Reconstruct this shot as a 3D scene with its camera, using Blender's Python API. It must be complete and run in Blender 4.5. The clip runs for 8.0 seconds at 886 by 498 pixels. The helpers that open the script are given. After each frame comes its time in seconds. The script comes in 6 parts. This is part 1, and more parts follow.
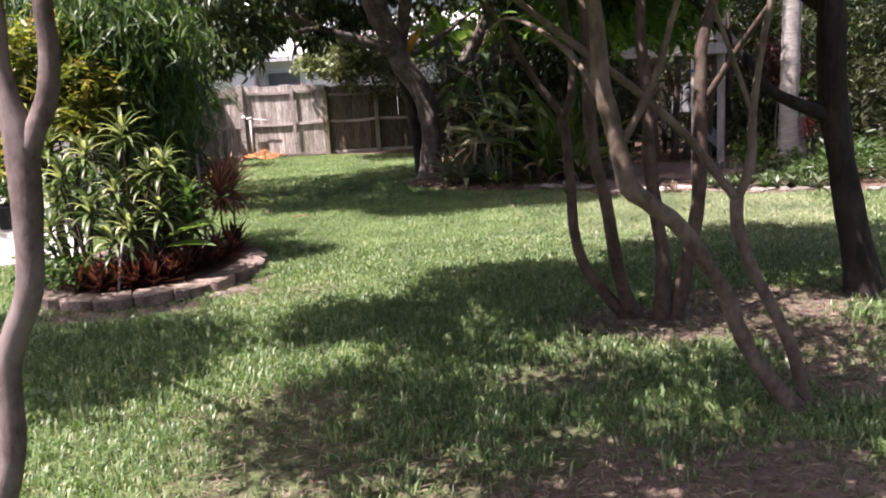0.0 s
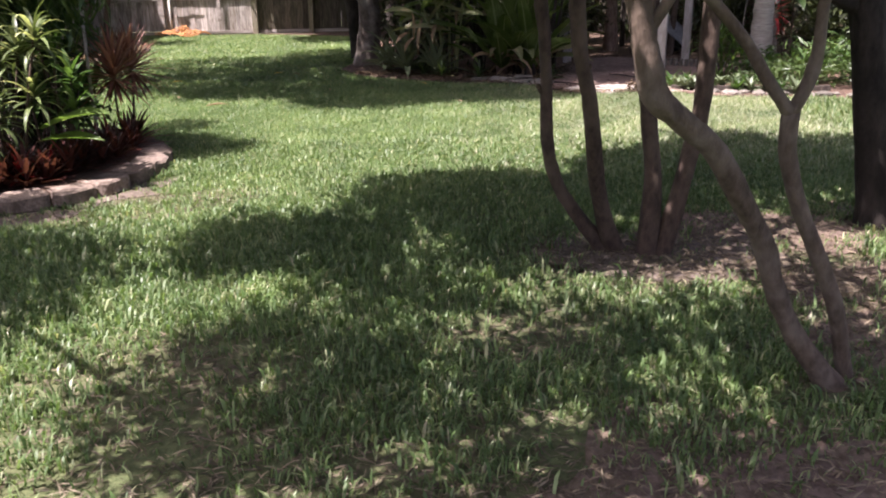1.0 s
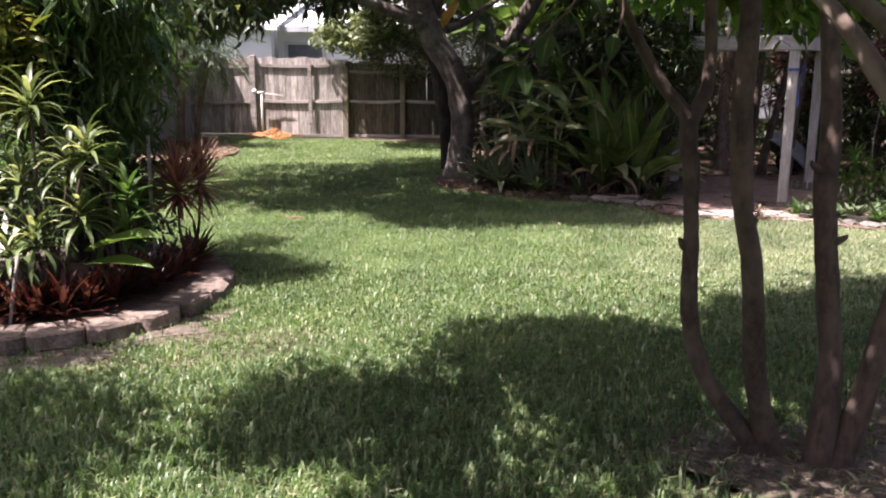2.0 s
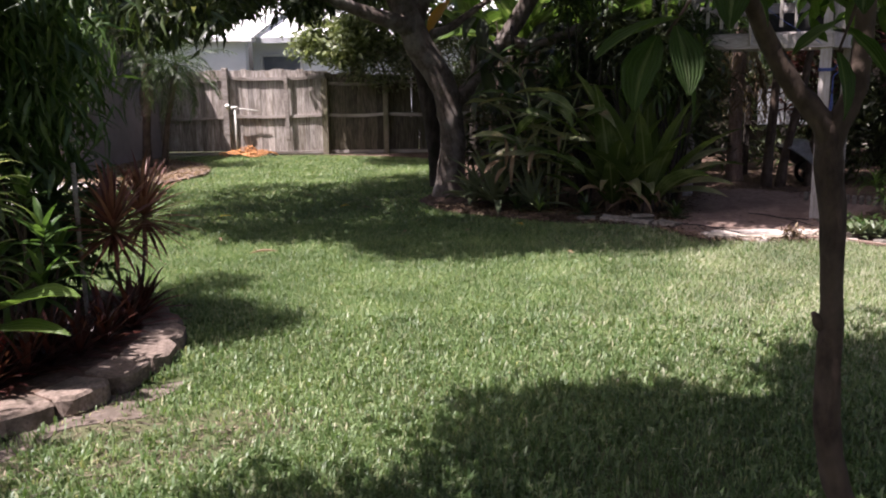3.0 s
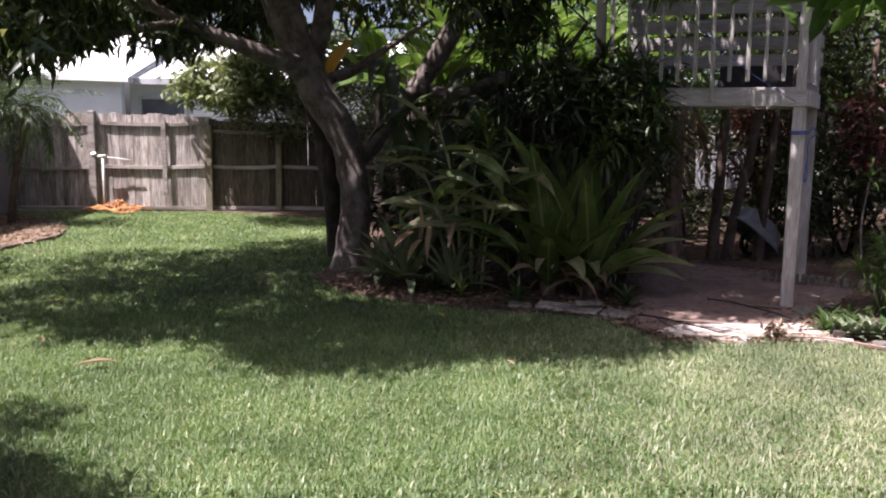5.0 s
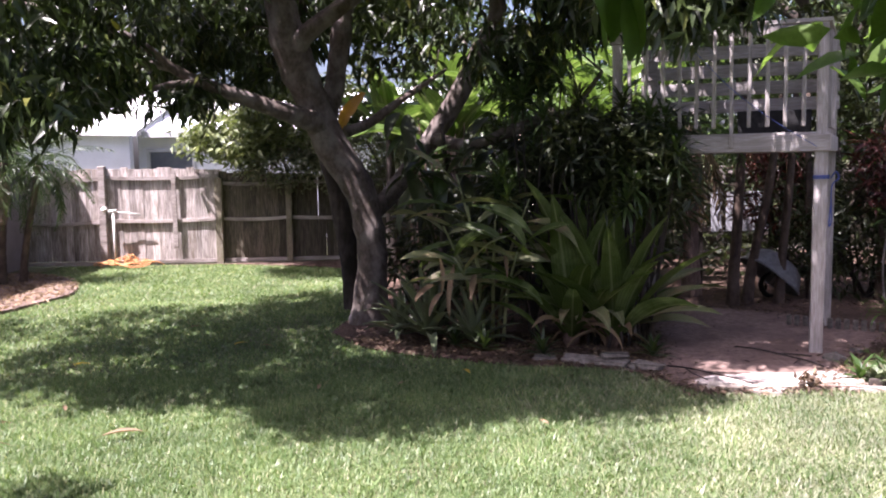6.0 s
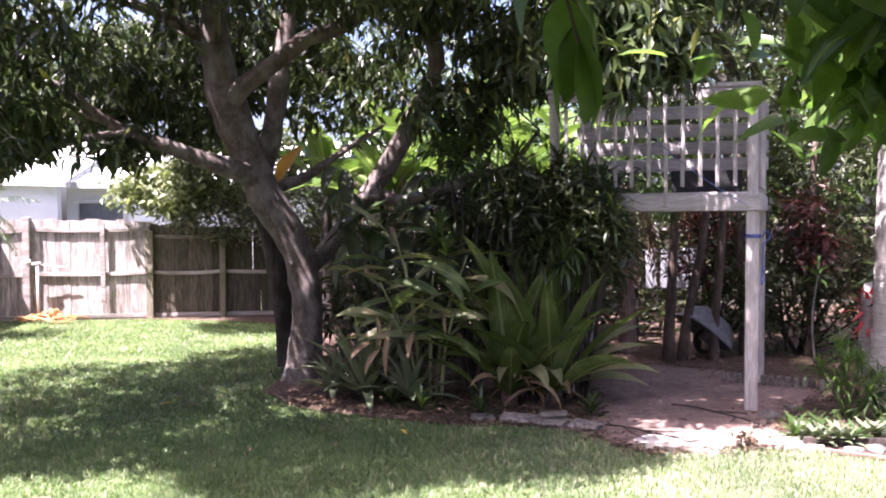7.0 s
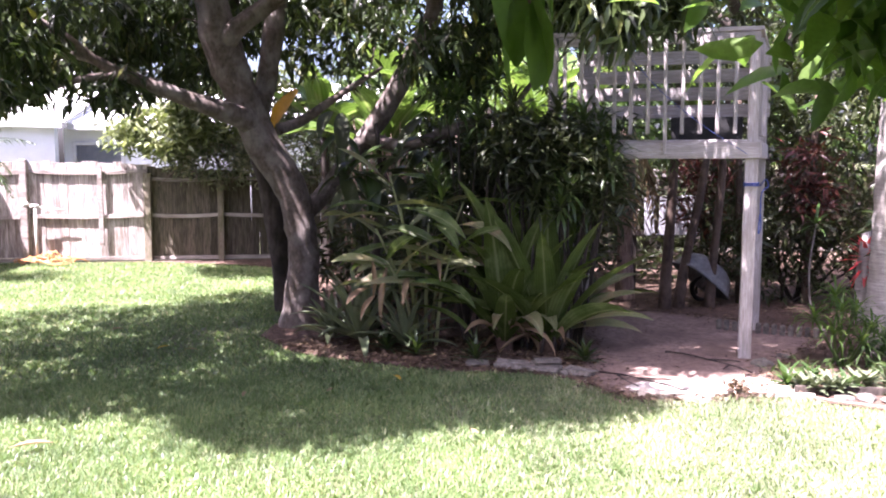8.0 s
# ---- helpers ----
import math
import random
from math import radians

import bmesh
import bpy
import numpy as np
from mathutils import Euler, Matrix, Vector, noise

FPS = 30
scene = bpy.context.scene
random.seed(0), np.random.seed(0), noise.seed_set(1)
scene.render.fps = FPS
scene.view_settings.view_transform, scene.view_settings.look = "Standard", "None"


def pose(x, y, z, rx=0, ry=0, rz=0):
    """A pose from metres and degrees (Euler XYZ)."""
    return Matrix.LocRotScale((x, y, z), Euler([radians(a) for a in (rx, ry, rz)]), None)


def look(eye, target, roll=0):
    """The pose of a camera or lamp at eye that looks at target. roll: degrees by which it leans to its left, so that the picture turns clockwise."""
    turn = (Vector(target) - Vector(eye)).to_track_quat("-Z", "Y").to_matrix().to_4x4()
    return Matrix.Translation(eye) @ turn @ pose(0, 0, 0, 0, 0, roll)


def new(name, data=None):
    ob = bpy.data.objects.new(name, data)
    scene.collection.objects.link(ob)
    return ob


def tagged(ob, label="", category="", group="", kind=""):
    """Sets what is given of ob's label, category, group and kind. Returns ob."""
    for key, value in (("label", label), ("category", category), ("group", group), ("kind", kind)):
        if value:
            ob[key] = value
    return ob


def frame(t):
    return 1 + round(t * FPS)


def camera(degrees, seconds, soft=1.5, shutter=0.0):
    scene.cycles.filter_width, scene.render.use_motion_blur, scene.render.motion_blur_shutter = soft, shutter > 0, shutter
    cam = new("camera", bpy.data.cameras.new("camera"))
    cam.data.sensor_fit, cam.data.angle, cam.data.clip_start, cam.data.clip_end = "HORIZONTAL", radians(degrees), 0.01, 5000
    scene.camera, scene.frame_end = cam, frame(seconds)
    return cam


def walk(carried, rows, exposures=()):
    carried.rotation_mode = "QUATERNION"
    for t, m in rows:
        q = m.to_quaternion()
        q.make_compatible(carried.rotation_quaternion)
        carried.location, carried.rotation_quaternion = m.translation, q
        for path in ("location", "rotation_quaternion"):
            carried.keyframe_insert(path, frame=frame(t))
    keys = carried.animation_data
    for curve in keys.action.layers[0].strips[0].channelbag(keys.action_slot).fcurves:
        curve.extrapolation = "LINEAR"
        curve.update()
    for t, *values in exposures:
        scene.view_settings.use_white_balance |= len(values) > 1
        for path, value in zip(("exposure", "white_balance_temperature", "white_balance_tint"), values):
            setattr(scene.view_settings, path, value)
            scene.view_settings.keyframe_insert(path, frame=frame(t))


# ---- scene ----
cam = camera(53.9, 8.0, 2.0)
PATH = [
    (0, (0.49, -0.395, 1.836), (0.35, 1.562, 1.447), -3.7),
    (0.2, (0.461, -0.122, 1.752), (0.318, 1.84, 1.389), -4.2),
    (0.5, (0.387, 0.144, 1.779), (0.377, 2.1, 1.364), -2.0),
    (0.7, (0.354, 0.367, 1.72), (0.411, 2.282, 1.143), 0.0),
    (1, (0.381, 0.841, 1.715), (0.383, 2.736, 1.076), -1.1),
    (1.2, (0.362, 1.129, 1.769), (0.35, 3.033, 1.159), 0.5),
    (1.5, (0.276, 1.488, 1.759), (0.107, 3.427, 1.297), 0.5),
    (1.7, (0.28, 1.669, 1.774), (0.091, 3.612, 1.341), 0.2),
    (2.8, (0.153, 3.046, 1.681), (-0.016, 5.0, 1.288), -0.9),
    (3, (0.083, 3.27, 1.704), (-0.073, 5.225, 1.31), -1.1),
    (3.5, (0.044, 3.807, 1.638), (0.065, 5.757, 1.194), -0.3),
    (4, (-0.052, 4.384, 1.704), (-0.167, 6.332, 1.265), -0.6),
    (4.5, (-0.102, 4.871, 1.733), (-0.066, 6.846, 1.424), 0.8),
    (4.7, (-0.078, 5.067, 1.729), (0.014, 7.043, 1.432), 0.7),
    (5.8, (-0.202, 5.389, 1.864), (-0.2, 7.377, 1.641), -1.2),
    (6, (-0.258, 5.373, 1.872), (-0.188, 7.362, 1.674), -1.1),
    (6.5, (-0.294, 5.415, 1.901), (-0.115, 7.404, 1.785), -1.0),
    (7, (-0.249, 5.486, 1.889), (-0.034, 7.473, 1.812), -0.5),
    (7.5, (-0.209, 5.526, 1.909), (0.023, 7.507, 1.77), 0.2),
    (8, (-0.191, 5.519, 1.913), (0.019, 7.497, 1.707), -0.1),
]
EXPOSURES = [(0.0, 1.82, 6280, 25), (1.5, 1.84, 6250, 25), (2.8, 1.5, 6250, 24), (3.5, 1.17, 6100, 23), (4.7, 1.34, 6100, 24), (5.8, 2.04, 6000, 31), (6.5, 2.48, 5950, 34), (7.0, 2.86, 5950, 35), (8.0, 3.06, 5900, 36)]
walk(cam, [(t, look(eye, target, roll)) for t, eye, target, roll in PATH], EXPOSURES)


# ---------------------------------------------------------------- light
TO_SUN = Vector((-0.38, -0.25, 0.89)).normalized()
world = bpy.data.worlds.new("sky")
scene.world = world
world.use_nodes = True
wn = world.node_tree.nodes
sky = wn.new("ShaderNodeTexSky")
sky.sky_type = "NISHITA"
sky.sun_disc = False
sky.sun_elevation = math.asin(TO_SUN.z)
sky.sun_rotation = math.atan2(TO_SUN.x, TO_SUN.y)
sky.air_density, sky.dust_density, sky.ozone_density = 0.8, 5.0, 0.5
world.node_tree.links.new(sky.outputs[0], wn["Background"].inputs[0])
wn["Background"].inputs[1].default_value = 0.072

sun_data = bpy.data.lights.new("sun", "SUN")
sun_data.energy, sun_data.angle, sun_data.color = 5.0, radians(0.55), (1.0, 0.95, 0.87)
sun = new("sun", sun_data)
sun.matrix_world = look(TO_SUN * 30, (0, 0, 0))


# ---------------------------------------------------------------- materials
def node_mat(name):
    m = bpy.data.materials.new(name)
    m.use_nodes = True
    return m, m.node_tree.nodes, m.node_tree.links, m.node_tree.nodes["Principled BSDF"]


def ramp(nodes, stops):
    r = nodes.new("ShaderNodeValToRGB")
    el = r.color_ramp.elements
    while len(el) < len(stops):
        el.new(0.5)
    for e, (p, c) in zip(el, stops):
        e.position, e.color = p, (*c, 1)
    return r


def noise_node(nodes, links, scale, detail=4.0, rough=0.6, vec=None, stretch=None):
    n = nodes.new("ShaderNodeTexNoise")
    n.inputs["Scale"].default_value = scale
    n.inputs["Detail"].default_value = detail
    n.inputs["Roughness"].default_value = rough
    if vec is None:
        vec = nodes.new("ShaderNodeTexCoord").outputs["Object"]
    if stretch:
        mp = nodes.new("ShaderNodeMapping")
        mp.inputs["Scale"].default_value = stretch
        links.new(vec, mp.inputs[0])
        vec = mp.outputs[0]
    links.new(vec, n.inputs["Vector"])
    return n.outputs["Fac"]


def mixed(nodes, links, fac, a, b, mode="MIX"):
    x = nodes.new("ShaderNodeMix")
    x.data_type, x.blend_type = "RGBA", mode
    for sock, v in ((x.inputs[0], fac), (x.inputs[6], a), (x.inputs[7], b)):
        if isinstance(v, bpy.types.NodeSocket):
            links.new(v, sock)
        elif isinstance(v, tuple):
            sock.default_value = (*v, 1)
        else:
            sock.default_value = v
    return x.outputs[2]


def bump(nodes, links, bsdf, height, strength, distance):
    b = nodes.new("ShaderNodeBump")
    b.inputs["Strength"].default_value, b.inputs["Distance"].default_value = strength, distance
    links.new(height, b.inputs["Height"])
    links.new(b.outputs[0], bsdf.inputs["Normal"])


def surface(name, dark, light, fine=40.0, coarse=3.0, rough=0.85, relief=0.4, depth=0.01, stretch=None, third=None, per_piece=0.0):
    """A matt two-scale surface: grain between two colours, with broad stains of a third."""
    m, n, l, p = node_mat(name)
    vec = n.new("ShaderNodeTexCoord").outputs["Object"]
    if per_piece:
        own = n.new("ShaderNodeVectorMath")
        own.operation = "MULTIPLY_ADD"
        l.new(n.new("ShaderNodeObjectInfo").outputs["Random"], own.inputs[0])
        own.inputs[1].default_value = (37.0, 53.0, 71.0)
        l.new(vec, own.inputs[2])
        vec = own.outputs[0]
    f1 = noise_node(n, l, fine, 5, 0.65, vec, stretch)
    f2 = noise_node(n, l, coarse, 4, 0.6, vec, tuple(1 + (s - 1) * 0.35 for s in stretch) if stretch else None)
    r1 = ramp(n, [(0.32, dark), (0.68, light)])
    l.new(f1, r1.inputs[0])
    mask = ramp(n, [(0.45, (0, 0, 0)), (0.68, (1, 1, 1))])
    l.new(f2, mask.inputs[0])
    stain = third or tuple(c * 0.6 for c in dark)
    half = n.new("ShaderNodeMath")
    half.operation, half.inputs[1].default_value = "MULTIPLY", 0.75
    l.new(mask.outputs[0], half.inputs[0])
    out = mixed(n, l, half.outputs[0], r1.outputs[0], stain)
    if per_piece:
        info = n.new("ShaderNodeObjectInfo")
        hsv = n.new("ShaderNodeHueSaturation")
        rng = n.new("ShaderNodeMapRange")
        rng.inputs["To Min"].default_value, rng.inputs["To Max"].default_value = 1 - per_piece, 1 + per_piece
        l.new(info.outputs["Random"], rng.inputs[0])
        l.new(rng.outputs[0], hsv.inputs["Value"])
        l.new(out, hsv.inputs["Color"])
        out = hsv.outputs[0]
    l.new(out, p.inputs["Base Color"])
    p.inputs["Roughness"].default_value = rough
    p.inputs["Specular IOR Level"].default_value = 0.25
    bump(n, l, p, f1, relief, depth)
    return m


def foliage(name, stops, gloss=0.45, through_light=0.35, patch=None, vein=0.0):
    """Leaf: colour by leaf, a broad drift over the plant, light that shines through."""
    m, n, l, p = node_mat(name)
    geo = n.new("ShaderNodeNewGeometry")
    r = ramp(n, stops)
    l.new(geo.outputs["Random Per Island"], r.inputs[0])
    vec = n.new("ShaderNodeTexCoord").outputs["Object"]
    drift = noise_node(n, l, 1.3, 3, 0.6, vec)
    dr = ramp(n, [(0.35, (0.65, 0.68, 0.6)), (0.7, (1.12, 1.08, 1.0))])
    l.new(drift, dr.inputs[0])
    col = mixed(n, l, 1.0, r.outputs[0], dr.outputs[0], "MULTIPLY")
    fine = noise_node(n, l, 60, 3, 0.6, vec)
    fr = ramp(n, [(0.3, (0.8, 0.8, 0.75)), (0.7, (1.1, 1.1, 1.1))])
    l.new(fine, fr.inputs[0])
    col = mixed(n, l, 1.0, col, fr.outputs[0], "MULTIPLY")
    if patch:
        big = noise_node(n, l, patch[1], 4, 0.6, vec)
        br = ramp(n, [(0.5, (0, 0, 0)), (0.66, (1, 1, 1))])
        l.new(big, br.inputs[0])
        col = mixed(n, l, br.outputs[0], col, patch[0])
    relief, deep = fine, 0.25
    if vein:
        # ribs along the leaf and a paler midrib
        across = n.new("ShaderNodeAttribute")
        across.attribute_name = "across"
        rib = n.new("ShaderNodeMath")
        rib.operation, rib.inputs[1].default_value = "MULTIPLY", 26.0
        l.new(across.outputs["Fac"], rib.inputs[0])
        wave = n.new("ShaderNodeMath")
        wave.operation = "SINE"
        l.new(rib.outputs[0], wave.inputs[0])
        wr = ramp(n, [(0.0, (0.86, 0.86, 0.84)), (1.0, (1.1, 1.1, 1.06))])
        up = n.new("ShaderNodeMapRange")
        up.inputs["From Min"].default_value = -1.0
        l.new(wave.outputs[0], up.inputs[0])
        l.new(up.outputs[0], wr.inputs[0])
        col = mixed(n, l, 1.0, col, wr.outputs[0], "MULTIPLY")
        off = n.new("ShaderNodeMath")
        off.operation = "ABSOLUTE"
        l.new(across.outputs["Fac"], off.inputs[0])
        mid = ramp(n, [(0.05, (vein, vein, vein)), (0.16, (0, 0, 0))])
        l.new(off.outputs[0], mid.inputs[0])
        col = mixed(n, l, mid.outputs[0], col, (0.34, 0.38, 0.20))
        relief, deep = wave.outputs[0], 0.5
    l.new(col, p.inputs["Base Color"])
    p.inputs["Roughness"].default_value = gloss
    p.inputs["Specular IOR Level"].default_value = 0.4
    bump(n, l, p, relief, deep, 0.003)
    tr = n.new("ShaderNodeBsdfTranslucent")
    warm = mixed(n, l, 1.0, col, (1.15, 1.22, 0.68), "MULTIPLY")
    l.new(warm, tr.inputs[0])
    mix = n.new("ShaderNodeMixShader")
    mix.inputs[0].default_value = through_light
    l.new(p.outputs[0], mix.inputs[1])
    l.new(tr.outputs[0], mix.inputs[2])
    l.new(mix.outputs[0], n["Material Output"].inputs[0])
    return m


def striped_leaf(name, green, cream):
    """Variegated leaf: green with a cream margin that varies leaf by leaf."""
    m = foliage(name, [(0.0, tuple(c * 0.7 for c in green)), (0.62, tuple(c * 1.5 for c in green)), (0.74, cream), (1.0, tuple(c * 0.8 for c in cream))], 0.4, 0.35)
    return m


MAT = {
    "soil": surface("soil", (0.05, 0.068, 0.026), (0.105, 0.115, 0.052), 30, 0.9, 0.95, 0.8, 0.02, third=(0.115, 0.105, 0.06)),
    "stone_pale": surface("pale_sandstone", (0.34, 0.29, 0.23), (0.52, 0.46, 0.38), 30, 3.0, 0.95, 0.5, 0.01, third=(0.24, 0.19, 0.14)),
    "earth": surface("bare_brown_earth", (0.07, 0.048, 0.038), (0.20, 0.145, 0.118), 24, 2.5, 0.95, 1.0, 0.02, third=(0.13, 0.105, 0.06)),
    "mulch": surface("mulch", (0.06, 0.038, 0.028), (0.18, 0.115, 0.084), 26, 2.2, 0.95, 1.0, 0.03),
    "bark_mulch": surface("bark_mulch", (0.12, 0.082, 0.068), (0.34, 0.26, 0.225), 22, 2.2, 0.95, 1.0, 0.03),
    "dirt": surface("dirt", (0.11, 0.074, 0.06), (0.28, 0.195, 0.16), 18, 1.9, 0.95, 0.6, 0.015, third=(0.12, 0.078, 0.062)),
    "sand": surface("sand", (0.065, 0.05, 0.04), (0.2, 0.158, 0.135), 22, 3.0, 0.95, 0.8, 0.015, third=(0.08, 0.065, 0.045)),
    # Dirt as it looks in full sun: the sunlight is in the colour.
    "sunlit_dirt": surface("sunlit_dirt_tone", (0.30, 0.25, 0.215), (0.56, 0.50, 0.45), 26, 3.0, 0.95, 0.7, 0.012, third=(0.22, 0.165, 0.135)),
    "concrete": surface("concrete", (0.36, 0.34, 0.31), (0.52, 0.50, 0.46), 60, 1.2, 0.85, 0.2, 0.004, third=(0.28, 0.26, 0.23)),
    "block": surface("kerb_block", (0.1, 0.074, 0.06), (0.29, 0.225, 0.185), 45, 5, 0.95, 0.8, 0.012, third=(0.06, 0.048, 0.034), per_piece=0.2),
    "rock": surface("rock", (0.10, 0.088, 0.074), (0.25, 0.22, 0.19), 25, 4, 0.9, 0.8, 0.02, per_piece=0.2),
    "fence": surface("weathered_fence_wood", (0.155, 0.13, 0.112), (0.57, 0.515, 0.475), 6, 1.5, 0.9, 0.6, 0.006, stretch=(9, 9, 0.7), third=(0.10, 0.078, 0.052), per_piece=0.32),
    # Stained boards, darkened further: the shade on the right bays is in this colour.
    "fence_shade_stained": surface("shaded_stained_fence_wood", (0.022, 0.018, 0.014), (0.15, 0.125, 0.095), 6, 1.7, 0.9, 0.6, 0.006, stretch=(9, 9, 0.7), third=(0.055, 0.052, 0.028), per_piece=0.35),
    "rail": surface("weathered_rail_wood", (0.2, 0.17, 0.15), (0.42, 0.375, 0.345), 9, 2.0, 0.9, 0.5, 0.006, stretch=(0.8, 14, 14), third=(0.10, 0.08, 0.06), per_piece=0.15),
    "mossy": surface("mossy_post_wood", (0.12, 0.10, 0.07), (0.27, 0.235, 0.185), 10, 3.0, 0.95, 0.7, 0.01, stretch=(6, 6, 1), third=(0.10, 0.105, 0.045)),
    "deck": surface("grey_deck_wood", (0.24, 0.21, 0.19), (0.48, 0.44, 0.42), 10, 2.6, 0.85, 0.4, 0.005, stretch=(12, 12, 0.8), third=(0.22, 0.195, 0.17), per_piece=0.14),
    "deck_h": surface("grey_deck_plank", (0.24, 0.21, 0.19), (0.48, 0.44, 0.42), 10, 2.6, 0.85, 0.4, 0.005, stretch=(0.8, 12, 12), third=(0.22, 0.195, 0.17), per_piece=0.14),
    "bark": surface("mango_bark", (0.052, 0.039, 0.031), (0.135, 0.107, 0.089), 26, 5.0, 0.88, 0.7, 0.012, stretch=(1, 1, 0.6), third=(0.23, 0.20, 0.178)),
    "bark_grey": surface("smooth_grey_bark", (0.055, 0.039, 0.035), (0.135, 0.1, 0.092), 24, 4.0, 0.85, 0.6, 0.01, stretch=(1, 1, 0.6), third=(0.2, 0.165, 0.155)),
    "bark_thin": surface("smooth_brown_bark", (0.034, 0.023, 0.018), (0.098, 0.068, 0.052), 22, 5.0, 0.85, 0.9, 0.012, stretch=(1, 1, 0.5), third=(0.13, 0.095, 0.072)),
    "bark_dark": surface("dark_bark", (0.026, 0.021, 0.018), (0.078, 0.062, 0.052), 16, 3.0, 0.95, 1.0, 0.02, stretch=(1, 1, 0.4)),
    # Near-black because the trunk's shade is put into the bark colour.
    "bark_shade_black": surface("shaded_blackish_bark", (0.010, 0.008, 0.007), (0.036, 0.029, 0.025), 16, 3.0, 0.95, 1.0, 0.02, stretch=(1, 1, 0.4)),
    "bark_lean": surface("lichen_brown_bark", (0.06, 0.042, 0.032), (0.16, 0.118, 0.09), 22, 5.0, 0.85, 0.9, 0.012, stretch=(1, 1, 0.5), third=(0.24, 0.19, 0.155)),
    "palm_bark": surface("ringed_palm_bark", (0.19, 0.172, 0.155), (0.35, 0.325, 0.30), 12, 3.0, 0.9, 0.8, 0.02, stretch=(0.6, 0.6, 4), third=(0.2, 0.17, 0.15)),
    "husk": surface("dry_frond_husk", (0.18, 0.11, 0.085), (0.46, 0.34, 0.28), 14, 3.0, 0.9, 0.7, 0.02, stretch=(5, 5, 0.6)),
    "stucco_grey": surface("grey_stucco", (0.21, 0.178, 0.186), (0.29, 0.25, 0.258), 70, 0.8, 0.9, 0.3, 0.006, third=(0.16, 0.135, 0.13)),
    "stucco_white": surface("white_stucco", (0.62, 0.63, 0.68), (0.74, 0.75, 0.80), 60, 0.7, 0.9, 0.2, 0.004, third=(0.54, 0.55, 0.6)),
    "roof_white": surface("white_roof_paint", (0.72, 0.72, 0.72), (0.84, 0.84, 0.84), 30, 0.8, 0.6, 0.1, 0.003, third=(0.62, 0.62, 0.6)),
    "trim": surface("grey_trim_paint", (0.42, 0.42, 0.44), (0.52, 0.52, 0.54), 50, 1.5, 0.6, 0.1, 0.003),
    "pvc": surface("white_plastic_pipe", (0.5, 0.48, 0.45), (0.64, 0.62, 0.58), 50, 4, 0.45, 0.1, 0.002, third=(0.6, 0.56, 0.5)),
    "hose": surface("orange_hose", (0.40, 0.17, 0.06), (0.62, 0.30, 0.12), 30, 4, 0.6, 0.2, 0.003, third=(0.32, 0.15, 0.07)),
    "pot": surface("dark_plastic_pot", (0.018, 0.018, 0.02), (0.05, 0.048, 0.05), 30, 4, 0.55, 0.2, 0.003),
    "rope": surface("blue_rope", (0.045, 0.065, 0.22), (0.10, 0.14, 0.36), 90, 6, 0.7, 0.6, 0.004),
    "metal_grey": surface("dull_grey_metal", (0.12, 0.12, 0.12), (0.22, 0.22, 0.215), 20, 3, 0.6, 0.2, 0.004, third=(0.09, 0.075, 0.06)),
    "rubber": surface("black_rubber", (0.012, 0.012, 0.012), (0.035, 0.034, 0.033), 25, 3, 0.8, 0.3, 0.004),
    "dry": foliage("dry_leaf", [(0.0, (0.12, 0.07, 0.045)), (0.5, (0.25, 0.165, 0.11)), (1.0, (0.38, 0.28, 0.19))], 0.7, 0.2),
    "litter": foliage("brown_leaf_litter", [(0.0, (0.045, 0.027, 0.019)), (0.6, (0.12, 0.075, 0.052)), (0.9, (0.2, 0.14, 0.1)), (1.0, (0.32, 0.24, 0.17))], 0.75, 0.15),
    "thatch": foliage("dry_thatch", [(0.0, (0.075, 0.056, 0.042)), (0.6, (0.165, 0.128, 0.098)), (1.0, (0.33, 0.27, 0.21))], 0.7, 0.2),
    "yellow_leaf": foliage("yellow_leaf", [(0.0, (0.62, 0.40, 0.05)), (1.0, (0.70, 0.50, 0.08))], 0.5, 0.3),
    "orange_leaf": foliage("orange_leaf", [(0.0, (0.42, 0.2, 0.02)), (1.0, (0.5, 0.27, 0.03))], 0.5, 0.45),
    "grass": foliage("lawn_blade", [(0.0, (0.09, 0.16, 0.052)), (0.45, (0.145, 0.225, 0.09)), (0.85, (0.235, 0.31, 0.15)), (0.96, (0.36, 0.39, 0.245)), (1.0, (0.50, 0.47, 0.34))], 0.42, 0.4),
    "grass_dry": foliage("dry_lawn_blade", [(0.0, (0.17, 0.205, 0.115)), (0.4, (0.27, 0.30, 0.195)), (0.7, (0.39, 0.40, 0.31)), (1.0, (0.50, 0.48, 0.41))], 0.5, 0.35),
    "mango": foliage("mango_leaf", [(0.0, (0.029, 0.042, 0.015)), (0.6, (0.047, 0.071, 0.023)), (0.92, (0.072, 0.102, 0.033)), (1.0, (0.13, 0.13, 0.03))], 0.35, 0.22),
    "leaf_bright": foliage("bright_leaf", [(0.0, (0.05, 0.105, 0.028)), (0.6, (0.09, 0.16, 0.045)), (1.0, (0.16, 0.24, 0.08))], 0.4, 0.45),
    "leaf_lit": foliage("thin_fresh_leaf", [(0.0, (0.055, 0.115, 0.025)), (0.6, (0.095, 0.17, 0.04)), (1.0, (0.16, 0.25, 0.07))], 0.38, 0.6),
    # Darker copy of leaf_lit: the shade on the underside is in the colour.
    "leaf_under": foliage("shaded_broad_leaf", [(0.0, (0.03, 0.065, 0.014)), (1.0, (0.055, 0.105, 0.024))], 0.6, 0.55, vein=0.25),
